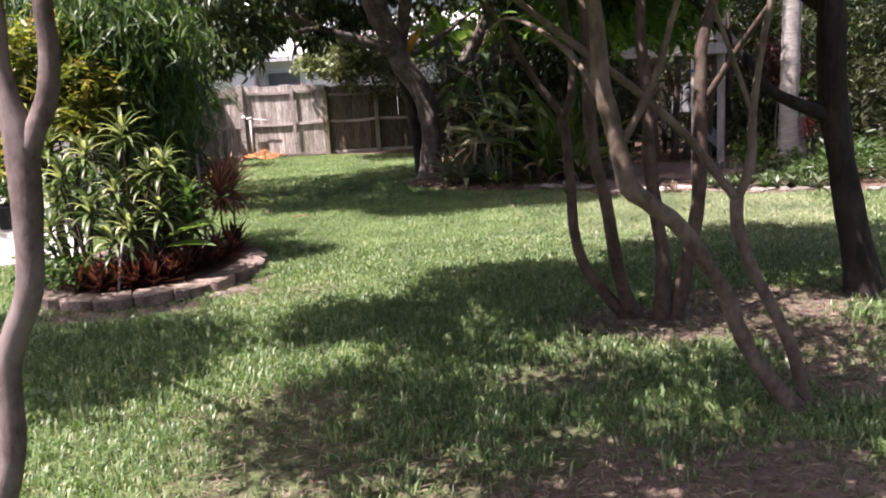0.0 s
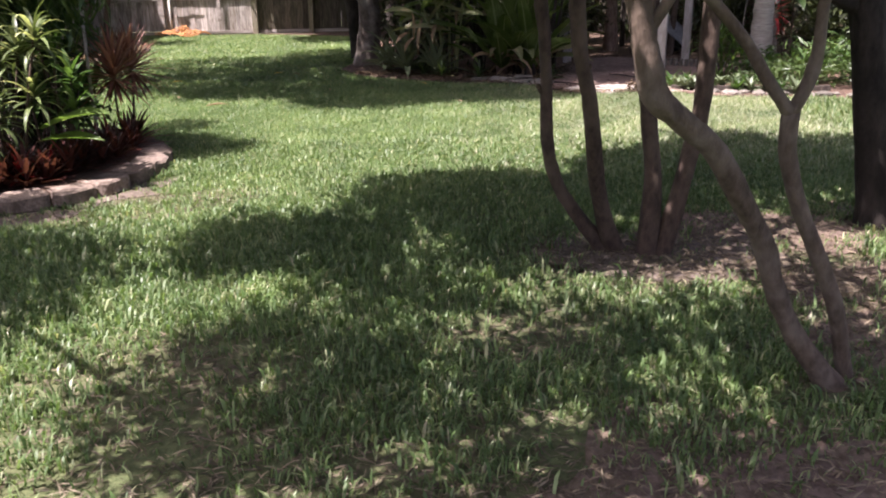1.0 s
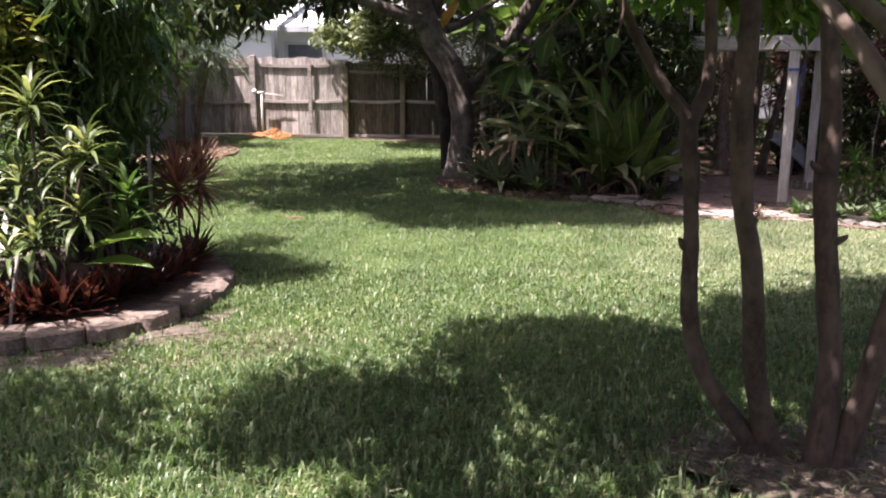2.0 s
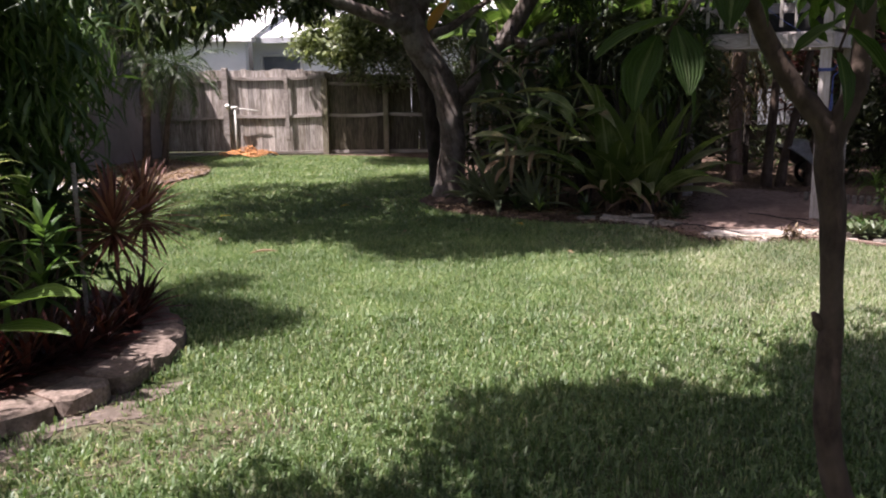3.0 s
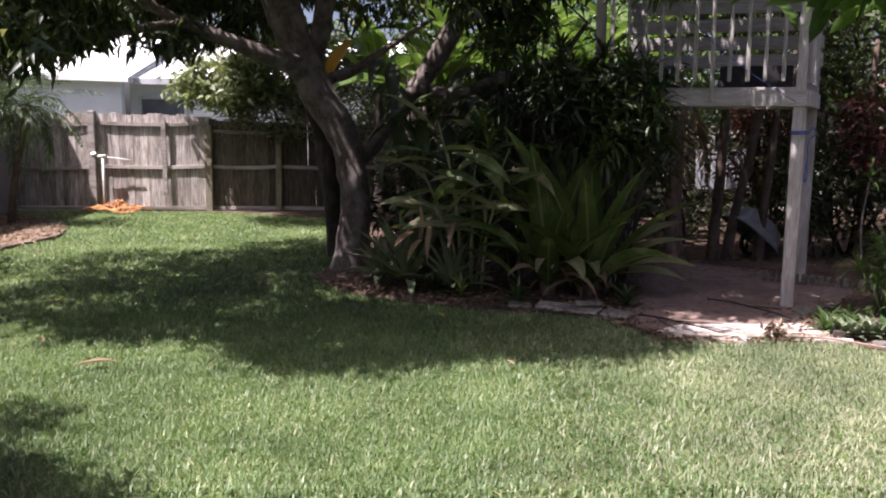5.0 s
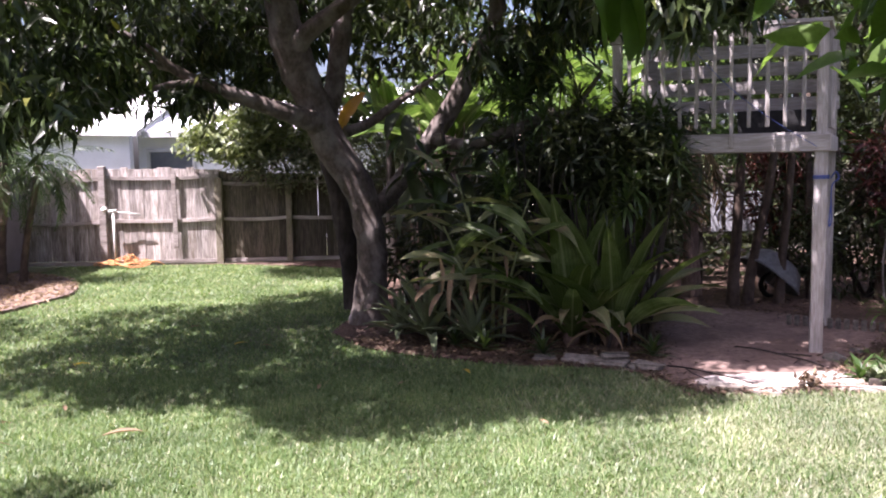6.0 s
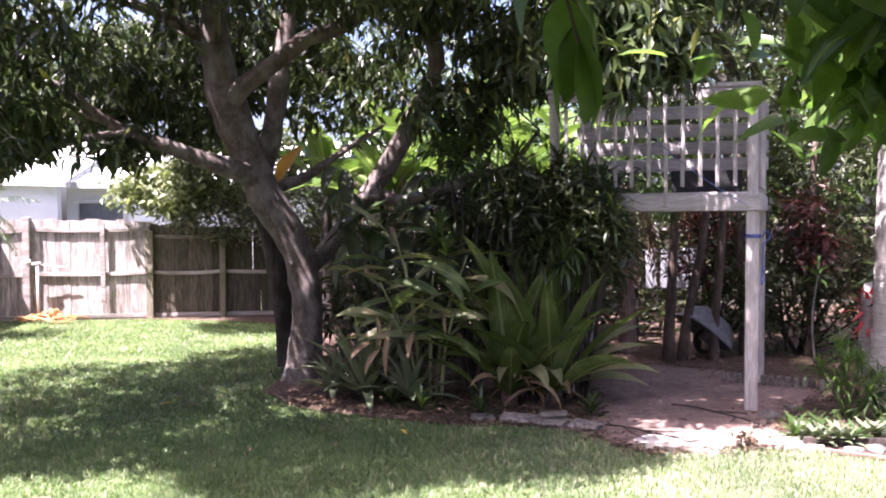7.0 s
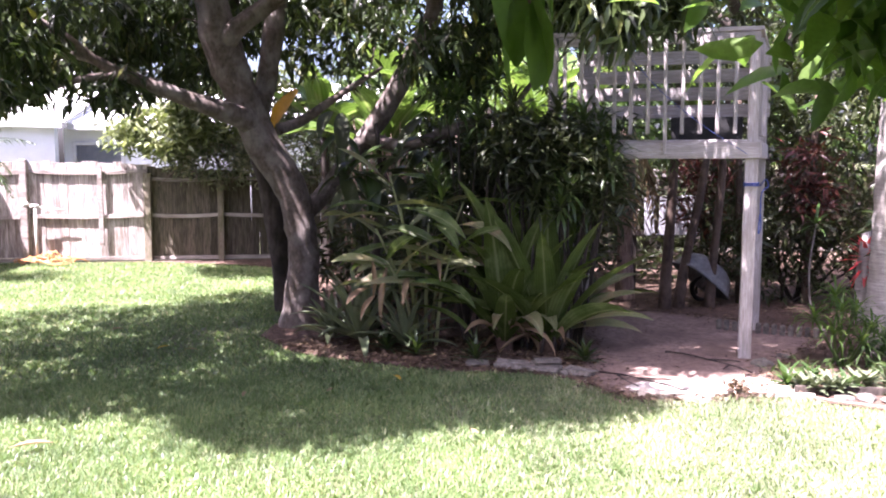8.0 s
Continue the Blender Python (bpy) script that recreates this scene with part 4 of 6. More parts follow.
tree("young_tree", (-1.6, 2.6, 0), "young forked tree with smooth grey-brown trunk", "tree", YOUNG, "bark_grey", [
    ((-3.45, 4.45, 3.05), (0.75, 1.15, 0.32), 260), ((-4.6, 4.9, 3.15), (1.0, 1.2, 0.35), 330), ((-1.6, 3.3, 3.0), (0.7, 0.9, 0.4), 210), ((-4.4, 5.85, 3.05), (0.5, 0.24, 0.16), 36), ((-3.75, 6.05, 3.05), (0.35, 0.2, 0.16), 24)], "leaf_mid", 41, 0.1, 11, 40, per=12, L=0.13, W=0.05, droop=0.4, spread=0.12, floor=2.5)

BUSHY = [
    [(-3.5, 8.95, 0.05, 0.12), (-3.5, 8.95, 0.6, 0.10), (-3.45, 8.95, 1.3, 0.09), (-3.45, 8.9, 2.0, 0.075), (-3.45, 8.8, 2.7, 0.045), (-3.45, 8.75, 3.3, 0.02)],
    [(-3.45, 8.95, 1.4, 0.05), (-3.35, 8.6, 2.1, 0.04), (-3.2, 8.25, 2.65, 0.02)],
    [(-3.47, 8.95, 1.1, 0.04), (-3.35, 9.35, 1.5, 0.03), (-3.15, 9.7, 2.0, 0.014)],
    [(-3.45, 8.95, 1.2, 0.05), (-3.85, 8.85, 1.9, 0.04), (-4.3, 8.8, 2.5, 0.02)],
]
tree("bushy_tree", (-3.5, 8.95, 0.1), "dense evergreen tree with long drooping dark leaves", "tree", BUSHY, "bark_dark", [
    ((-3.3, 8.55, 1.95), (0.6, 0.55, 0.85), 260), ((-3.95, 8.5, 2.6), (1.0, 0.65, 0.8), 260), ((-3.2, 8.3, 2.6), (0.55, 0.5, 0.55), 130), ((-2.78, 8.35, 2.4), (0.36, 0.36, 0.42), 90), ((-2.85, 8.6, 1.7), (0.3, 0.3, 0.5), 60), ((-3.25, 9.75, 1.95), (0.3, 0.3, 0.42), 42)], "leaf_soft", 43, 0.12, 9, 60, per=12, L=0.2, W=0.03, droop=0.8, spread=0.11, floor=0.9)

# twig of leaves hanging close by the path
def hanging_twig(label, rows, leaves, mat, size, seed):
    """A drooping twig with broad leaves; leaves: rows of base, heading, lift."""
    t = thing("hanging_twig", rows[0][:3], label, "branch")
    part("stalk", Geo().tube(rows, 6, 4).mesh("stalk", "bark_thin"), t)
    rnd = random.Random(seed)
    for i, (x, y, z, az, lift) in enumerate(leaves):
        ln = size * rnd.uniform(0.8, 1.15)
        part("leaf", strap_mesh("leaf", mat[i % len(mat)], (x, y, z), az, ln, ln * rnd.uniform(0.42, 0.52), lift, rnd.uniform(0.3, 0.9), seed + i, 0.14, 0.08, 8, rnd.uniform(-0.5, 0.5)), t)


hanging_twig("drooping twig with broad fresh green leaves", [(0.35, 6.55, 2.42, 0.005), (0.1, 6.45, 2.36, 0.004), (-0.04, 6.35, 2.2, 0.003), (-0.03, 6.3, 2.05, 0.0015)], [
    (-0.05, 6.34, 2.15, 3.6, -1.0), (-0.04, 6.33, 2.13, -0.4, -1.1), (-0.04, 6.32, 2.1, -1.6, -1.2), (-0.03, 6.3, 2.06, 0.1, -1.25), (-0.03, 6.3, 2.05, -0.9, -1.35), (-0.03, 6.31, 2.07, 2.6, -1.2), (-0.02, 6.4, 2.22, -0.3, -0.5), (0.05, 6.43, 2.3, -1.3, -0.7), (-0.04, 6.36, 2.2, 2.9, -0.6)], ["leaf_lit"], 0.095, 5)
hanging_twig("drooping twig with leaves in a shaded green", [(0.46, 4.4, 2.06, 0.005), (0.40, 4.34, 1.92, 0.004), (0.31, 4.28, 1.82, 0.003), (0.25, 4.25, 1.74, 0.0015)], [
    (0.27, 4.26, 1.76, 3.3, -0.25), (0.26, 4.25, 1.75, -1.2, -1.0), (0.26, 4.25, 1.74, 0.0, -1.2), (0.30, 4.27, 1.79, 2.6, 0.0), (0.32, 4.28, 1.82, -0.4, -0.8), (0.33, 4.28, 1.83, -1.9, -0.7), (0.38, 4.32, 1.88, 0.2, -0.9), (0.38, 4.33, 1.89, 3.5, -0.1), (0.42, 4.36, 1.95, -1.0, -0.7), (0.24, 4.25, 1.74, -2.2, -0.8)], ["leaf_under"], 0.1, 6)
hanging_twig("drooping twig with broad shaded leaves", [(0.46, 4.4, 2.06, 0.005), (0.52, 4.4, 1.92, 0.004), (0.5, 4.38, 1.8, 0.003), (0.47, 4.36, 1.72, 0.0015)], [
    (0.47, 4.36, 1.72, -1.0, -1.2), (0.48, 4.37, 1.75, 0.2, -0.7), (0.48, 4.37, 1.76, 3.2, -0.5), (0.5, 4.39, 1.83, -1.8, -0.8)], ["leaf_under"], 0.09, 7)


def shrub(name, base, label, leaf, blobs, seed, stems=5, bark="bark_dark", category="shrub", floor=0.03, **kw):
    t = thing(name, base, label, category)
    rnd = random.Random(seed)
    me, tips = crown_mesh("foliage", leaf, blobs, seed, floor=floor, **kw)
    part("foliage", me, t)
    for _ in range(stems):
        c, r, _n = blobs[rnd.randrange(len(blobs))]
        e = [c[k] + rnd.uniform(-0.5, 0.5) * r[k] for k in range(3)]
        b = (base[0] + rnd.uniform(-0.12, 0.12), base[1] + rnd.uniform(-0.12, 0.12), base[2] - 0.03)
        m = [(b[k] + e[k]) / 2 + rnd.uniform(-0.08, 0.08) for k in range(3)]
        part("stem", Geo().tube([(*b, 0.022), (*m, 0.016), (*e, 0.006)], 6, 4, 0.1).mesh("stem", bark), t)
    return t


# bushes by the back fence
over = shrub("fence_shrub", (-2.75, 22.7, 0.0), "rounded lime and grey leaved shrub overhanging the fence", "shrub_lime", [((-3.5, 21.95, 2.45), (0.95, 0.6, 0.62), 300), ((-2.6, 22.0, 2.75), (0.95, 0.6, 0.75), 320), ((-1.7, 22.1, 2.9), (0.8, 0.5, 0.7), 180)], 51, 0, per=10, L=0.16, W=0.06, droop=0.2, spread=0.1, floor=1.5)
grey = shrub("grey_shrub", (-1.9, 22.7, 0.0), "dusty grey-green twiggy shrub hanging over the fence", "shrub_grey", [((-2.6, 21.9, 1.9), (1.0, 0.4, 0.45), 260), ((-1.3, 21.8, 2.0), (1.1, 0.5, 0.7), 330), ((0.2, 21.8, 2.2), (1.0, 0.5, 0.8), 300)], 52, 0, per=9, L=0.11, W=0.04, droop=0.1, spread=0.11, floor=1.3)
for owner, x in ((over, -3.2), (over, -2.7), (grey, -1.9), (grey, -0.9)):
    part("bough", Geo().tube([(x, 22.75, -0.03, 0.05), (x + 0.05, 22.7, 1.2, 0.04), (x, 22.5, 1.9, 0.03), (x - 0.2, 22.05, 2.3, 0.012)], 7, 4, 0.1).mesh("bough", "bark_dark"), owner)
rnd = random.Random(57)
g = Geo()
for _ in range(150):
    x, y, z = rnd.uniform(-3.2, 0.6), rnd.uniform(21.95, 22.25), rnd.uniform(1.75, 2.5)
    dx, dz = rnd.uniform(-0.45, 0.45), rnd.uniform(-0.5, 0.25)
    g.tube([(x, y, z, 0.012), (x + dx * 0.5, y - 0.15, z + dz * 0.4, 0.008), (x + dx, y - rnd.uniform(0.25, 0.5), z + dz, 0.003)], 5, 3, cap=False)
tagged(part("branchwork", g.mesh("branchwork", "bark_mulch"), grey, "bare grey-brown twigs"), kind="stuff")
for i, (x, y, z, r, n) in enumerate(((0.4, 24.5, 2.3, 1.5, 200), (3.4, 25.0, 2.7, 1.8, 260), (6.6, 24.5, 3.2, 2.0, 420), (9.5, 22.6, 3.2, 2.0, 380), (12.0, 19.0, 3.2, 2.2, 380), (-12.0, 24.5, 2.8, 1.6, 160))):
    shrub("far_tree", (x, y, 0), "leafy green tree behind the yard", ("leaf_mid", "leaf_bright")[i % 2], [((x, y, z), (r, 1.0, r * 0.9), n), ((x + 0.8, y + 0.5, z + 2.0), (r, 1.2, 1.6), n)], 60 + i, 4, category="tree", per=10, L=0.26, W=0.09, droop=0.4, spread=0.2, floor=0.2)


# ---------------------------------------------------------------- raised deck
DECK = pose(3.54, 13.25, 0, 0, 0, -21)
DW, DD = 1.95, 1.55
deck = thing("deck", (3.4, 12.98, 0), "weathered grey wooden raised deck with baluster railing on posts", "deck")


def plank(name, sx, sy, sz, x, y, z, mat="deck_h", label="", lean=0.0, seed=0):
    part(name, box_mesh(sx, sy, sz, mat, 0.005, 0.002, seed), deck, label, DECK @ pose(x + 0.13 * max(y, 0), y, z, 0, lean, -7.4 if name.startswith("side") or name == "joist" else 0))


for i, (x, y) in enumerate(((-0.05, 0.05), (-0.05, DD - 0.05), (-DW + 0.05, DD - 0.05), (-DW + 0.1, 0.5))):
    tall = 3.05 if i in (1, 2) else 1.96
    plank("post", 0.115, 0.115, tall, x + (0.01 if i == 1 else 0), y, tall / 2 - 0.04, "deck", "square timber post", 0.3, i)
for y in (-0.022, DD + 0.022):
    plank("fascia", DW + 0.04, 0.04, 0.15, -DW / 2, y, 1.985, "deck_h", "grey fascia board")
for x in (-DW - 0.022, 0.022):
    plank("side_fascia", 0.04, DD, 0.15, x, DD / 2, 1.985, "deck")
for i in range(9):
    plank("floor_board", DW, 0.142, 0.026, -DW / 2, 0.078 + 0.157 * i, 2.073, seed=i % 3)
for x in (-DW + 0.3, -DW / 2, -0.3):
    plank("joist", 0.04, DD, 0.11, x, DD / 2, 2.0, "deck")
for x in (-0.045, -DW + 0.05):
    plank("corner_post", 0.09, 0.09, 1.14, x, 0.05, 2.5, "deck", "square railing post")
plank("top_rail", DW + 0.06, 0.09, 0.04, -DW / 2, 0.03, 3.09, "deck_h", "flat handrail")
plank("under_rail", DW, 0.035, 0.085, -DW / 2, 0.01, 3.02)
plank("side_rail", 0.09, DD, 0.04, -0.02, DD / 2 + 0.05, 3.09, "deck")
rnd = random.Random(9)
for i in range(11):
    low = 2.14 if i != 4 else 1.95
    plank("baluster", 0.036, 0.036, 3.03 - low, -0.20 - 0.157 * i, -0.03 if i != 4 else -0.065, (3.03 + low) / 2, "deck", "", rnd.uniform(-0.6, 0.6), i % 3)
for i in range(7):
    plank("side_baluster", 0.036, 0.036, 0.9, 0.01, 0.22 + 0.16 * i, 2.58, "deck")
for z in (2.42, 2.61, 2.80, 3.0):
    plank("back_board", DW + 0.1, 0.025, 0.14, -DW / 2, DD - 0.12, z, "deck_h", "horizontal grey board", rnd.uniform(-0.6, 0.6))
plank("bench_box", 0.7, 0.35, 0.24, -0.55, 0.95, 2.21, "rubber", "dark box on the deck floor")

rope = thing("rope", (3.560, 13.210, 1.6), "blue nylon rope tied round the deck post", "rope")
g = Geo()
for j in range(3):
    g.tube([(3.51 + 0.063 * math.cos(a) * 1.1, 13.27 + 0.063 * math.sin(a) * 1.1, 1.66 + 0.012 * j, 0.006) for a in np.linspace(0, 6.2, 12)], 5, 2)
g.tube([(3.570, 13.210, 1.66, 0.006), (3.610, 13.200, 1.72, 0.006), (3.640, 13.200, 1.66, 0.006), (3.580, 13.200, 1.6, 0.006), (3.572, 13.200, 1.45, 0.006), (3.580, 13.200, 1.28, 0.006), (3.560, 13.205, 1.22, 0.006), (3.568, 13.200, 1.4, 0.006)], 5, 4)
part("knot", g.mesh("knot", "rope"), rope)
line = thing("rope", (3.410, 13.180, 2.1), "thin blue cord slung across the railing", "rope")
part("cord", Geo().tube([(3.430, 13.200, 1.95, 0.003), (3.010, 13.200, 2.2, 0.003), (2.610, 13.200, 2.5, 0.003), (2.310, 13.200, 2.8, 0.003), (2.010, 13.200, 3.02, 0.003)], 5, 3).mesh("cord", "rope"), line)

# ---------------------------------------------------------------- island bed: border blocks and plants
border = thing("stone_border", (-2.6, 7.1, 0), "curved border of rough brown concrete garden blocks", "border")


def block_mesh(seed):
    """A garden wall block: wide faceted front, narrow back, rough faces."""
    rnd = random.Random(seed)
    w, d, h = 0.348, 0.28, 0.115
    plan = [(-w / 2, 0.055), (-w * 0.30, 0.0), (w * 0.30, 0.0), (w / 2, 0.055), (w * 0.40, d), (-w * 0.40, d)]
    bm = bmesh.new()
    lo = [bm.verts.new((x, y, 0)) for x, y in plan]
    hi = [bm.verts.new((x, y, h)) for x, y in plan]
    n = len(plan)
    for i in range(n):
        bm.faces.new((lo[i], lo[(i + 1) % n], hi[(i + 1) % n], hi[i]))
    bm.faces.new(hi)
    bm.faces.new(lo[::-1])
    bmesh.ops.bevel(bm, geom=bm.edges[:], offset=0.016, segments=1, affect="EDGES")
    for v in bm.verts:
        v.co += Vector([rnd.uniform(-0.007, 0.007) for _ in range(3)])
    me = bpy.data.meshes.new("block")
    bm.to_mesh(me)
    bm.free()
    me.materials.append(MAT["block"])
    return me


block_kinds = [block_mesh(s) for s in range(4)]
ring = smooth_path(ISLAND + [ISLAND[0]], 12)
dist = np.r_[0, np.cumsum(np.linalg.norm(np.diff(ring, axis=0), axis=1))]
rnd = random.Random(3)
count = int(dist[-1] / 0.365)
for i in range(count):
    s = (i + 0.5) * dist[-1] / count
    x, y = np.interp(s, dist, ring[:, 0]), np.interp(s, dist, ring[:, 1])
    x2, y2 = np.interp(s + 0.05, dist, ring[:, 0]), np.interp(s + 0.05, dist, ring[:, 1])
    turn = math.degrees(math.atan2(y2 - y, x2 - x))
    part("block", block_kinds[rnd.randrange(4)], border, at=pose(x, y, rnd.uniform(-0.012, 0.004), rnd.uniform(-2, 2), rnd.uniform(-2, 2), turn + rnd.uniform(-4, 4)))


def cane_plant(name, base, label, heads, leaf, seed, n=16, L=0.26, W=0.045, category="plant", stem="bark_thin", lift=(-0.3, 1.3), arch=1.0, rise=0.1):
    """Canes from one root, each with a head of strap leaves."""
    t = thing(name, base, label, category)
    rnd = random.Random(seed)
    for i, h in enumerate(heads):
        b = (base[0] + rnd.uniform(-0.08, 0.08), base[1] + rnd.uniform(-0.08, 0.08), base[2] - 0.03)
        m = [(b[k] + h[k]) / 2 + rnd.uniform(-0.04, 0.04) for k in range(3)]
        part("cane", Geo().tube([(*b, 0.014), (*m, 0.012), (h[0], h[1], h[2] + rise * 0.8, 0.009)], 6, 4).mesh("cane", stem), t)
        part("leaf_head", rosette_mesh("leaf_head", leaf, h, n, L, W, seed * 50 + i, lift, arch, rise), t)
    return t


VAR = "bushy dracaena with cream-striped green leaves"
cane_plant("dracaena", (-2.95, 7.55, 0.1), VAR, [(-2.94, 7.43, 1.42), (-2.60, 7.45, 1.12), (-2.85, 7.7, 1.0), (-3.1, 7.5, 0.9), (-2.7, 7.5, 0.7), (-2.95, 7.35, 0.55)], "cream_stripe", 71, 30, 0.33, 0.04, arch=1.7)
cane_plant("dracaena", (-3.5, 7.6, 0.1), VAR, [(-3.35, 7.5, 1.25), (-3.6, 7.5, 1.05), (-3.75, 7.6, 1.35), (-3.3, 7.35, 0.75), (-3.65, 7.25, 0.6), (-3.1, 7.3, 0.45)], "cream_stripe", 72, 30, 0.33, 0.04, arch=1.7)
cane_plant("dracaena", (-2.75, 8.1, 0.1), "green-leaved dracaena clump in the island bed", [(-2.6, 8.0, 0.75), (-2.8, 8.2, 0.95), (-2.55, 7.85, 0.5), (-2.9, 8.0, 0.6), (-3.0, 8.3, 1.1), (-2.7, 8.35, 0.6)], "leaf_bright", 73, 16, 0.24, 0.05)
cane_plant("dracaena", (-3.4, 8.3, 0.1), "tall striped dracaena behind the clump", [(-3.3, 8.2, 1.3), (-3.5, 8.1, 1.55), (-3.6, 8.4, 1.2), (-3.2, 8.1, 0.9), (-3.8, 8.2, 0.9), (-3.5, 7.9, 0.7)], "cream_stripe", 74, 30, 0.33, 0.04, arch=1.7)
cane_plant("cordyline", (-2.55, 8.95, 0.1), "cordyline with spiky reddish-brown leaves", [(-2.5, 8.68, 0.70), (-2.54, 9.25, 0.70)], "cordyline", 75, 120, 0.42, 0.026, lift=(-0.6, 1.45), arch=0.45, rise=0.1)
cane_plant("dracaena", (-3.2, 8.7, 0.1), "tall green dracaena at the back of the island bed", [(-3.1, 8.6, 1.15), (-3.3, 8.7, 1.4), (-2.95, 8.8, 0.85), (-3.2, 8.9, 0.65), (-3.4, 8.9, 1.0), (-2.85, 8.55, 0.55)], "leaf_soft", 78, 20, 0.28, 0.05)
cane_plant("dracaena", (-3.9, 8.0, 0.1), VAR, [(-3.9, 7.9, 1.2), (-4.05, 8.1, 0.95), (-3.8, 7.7, 0.8), (-3.95, 7.6, 0.5), (-3.7, 8.0, 0.55)], "cream_stripe", 77, 30, 0.33, 0.04, arch=1.7)
shrub("low_shrub", (-3.4, 9.2, 0.1), "leafy green shrub filling the back of the bed", "leaf_mid", [((-3.4, 9.2, 0.85), (0.6, 0.35, 0.75), 240), ((-3.3, 9.0, 0.5), (0.3, 0.2, 0.4), 60)], 86, 6, per=10, L=0.15, W=0.035, droop=0.3, spread=0.09, floor=0.1)
shrub("croton", (-4.05, 8.3, 0.1), "croton shrub with yellow and orange mottled leaves", "croton", [((-3.5, 7.95, 1.8), (0.36, 0.3, 0.45), 130), ((-3.95, 8.0, 2.15), (0.5, 0.35, 0.5), 150), ((-4.4, 8.1, 1.4), (0.4, 0.4, 0.5), 70)], 76, 6, per=9, L=0.17, W=0.045, droop=-0.3, spread=0.07, floor=0.3)
plume = thing("dry_flower_head", (-3.75, 8.15, 2.0), "pinkish brown dry flower head on the croton", "flower")
part("plume", rosette_mesh("plume", "husk", (-3.75, 8.15, 2.0), 40, 0.28, 0.02, 5, (0.6, 1.5), 0.2, 0.2), plume)

stake = thing("garden_stake", (-2.67, 8.55, 0.1), "thin grey wooden garden stake in the bed", "stake")
part("stake", Geo().tube([(-2.66, 8.55, 0.05, 0.016), (-2.67, 8.55, 0.6, 0.016), (-2.66, 8.55, 1.2, 0.015)], 7, 2, 0.08).mesh("stake", "rail"), stake)
stake = thing("garden_stake", (-3.0, 7.05, 0.1), "pale bamboo stake leaning in the bed", "stake")
part("stake", Geo().tube([(-3.02, 7.08, 0.05, 0.011), (-2.98, 7.1, 0.3, 0.011), (-2.93, 7.12, 0.56, 0.010)], 7, 2, 0.08).mesh("stake", "rail"), stake)

banana_young = thing("young_banana_plant", (-2.72, 7.75, 0.1), "small banana plant with two broad pale green leaves", "plant")
part("stem", Geo().tube([(-2.75, 7.8, 0.05, 0.03), (-2.72, 7.75, 0.3, 0.025), (-2.68, 7.7, 0.5, 0.015)], 8, 3).mesh("stem", "leaf_bright"), banana_young)
part("leaf", strap_mesh("leaf", "banana", (-2.68, 7.52, 0.50), -0.12, 0.58, 0.26, 0.38, 0.55, 3, waist=0.3, twist=0.15), banana_young)
part("leaf", strap_mesh("leaf", "banana", (-2.68, 7.48, 0.42), -0.15, 0.52, 0.19, 0.12, 0.35, 4, waist=0.3, twist=0.15), banana_young)
part("leaf", strap_mesh("leaf", "banana", (-2.70, 7.75, 0.5), 0.6, 0.45, 0.12, 0.7, 0.8, 5, waist=0.2), banana_young)

rnd = random.Random(12)
for i in range(34):
    s = i / 33
    x, y = np.interp(s, [0, 0.4, 0.75, 1], [-3.35, -2.75, -2.42, -2.45]), np.interp(s, [0, 0.4, 0.75, 1], [7.12, 7.35, 7.95, 9.0])
    back = rnd.uniform(-0.07, 0.24)
    x, y = x - back * 0.8, y + back * 0.5
    leaf = "red_leaf" if i not in (13, 17) else "bright_red"
    t = thing("bromeliad", (x, y, 0.1), "low bromeliad with dark maroon leaves" if leaf == "red_leaf" else "low bromeliad with bright red centre leaves", "plant", "bromeliads inside the border")
    part("leaves", rosette_mesh("leaves", leaf, (x, y, 0.1), 17, rnd.uniform(0.26, 0.38), 0.038, 300 + i, (0.25, 1.4), 0.7, 0.03), t)
t = thing("ground_cover", (-3.6, 7.1, 0.1), "leafy green ground cover spilling over the border", "plant", kind="stuff")
me, _ = crown_mesh("leaves", "leaf_bright", [((-3.6, 7.25, 0.28), (0.35, 0.2, 0.16), 60), ((-3.95, 7.6, 0.3), (0.25, 0.35, 0.2), 50)], 79, per=8, L=0.10, W=0.03, droop=0.0, spread=0.06, floor=0.1)
part("foliage", me, t)

# patio pots
for i, (x, y, r, h) in enumerate(((-6.7, 11.9, 0.26, 0.36), (-6.0, 12.3, 0.22, 0.32), (-5.2, 10.9, 0.2, 0.3))):
    t = thing("plant_pot", (x, y, 0.04), "dark plastic pot with a leafy green plant", "plant pot")
    v, f = [], []
    prof = [(0.72, 0), (0.95, 0.85), (1.05, 0.86), (1.05, 1.0), (0.92, 1.0), (0.9, 0.82), (0.0, 0.82)]
    for rr, hh in prof:
        v += [(x + r * rr * math.cos(a), y + r * rr * math.sin(a), 0.04 + h * hh) for a in np.linspace(0, 2 * math.pi, 20, endpoint=False)]
    for k in range(len(prof) - 1):
        f += [(k * 20 + j, k * 20 + (j + 1) % 20, k * 20 + 20 + (j + 1) % 20, k * 20 + 20 + j) for j in range(20)]
    part("pot", mesh_from("pot", v, f, "pot", True), t)
    me, _ = crown_mesh("foliage", "leaf_bright", [((x, y, h + 0.4), (0.4, 0.4, 0.35), 60)], 80 + i, per=9, L=0.16, W=0.05, droop=0.1, spread=0.08, floor=h)
    part("foliage", me, t)
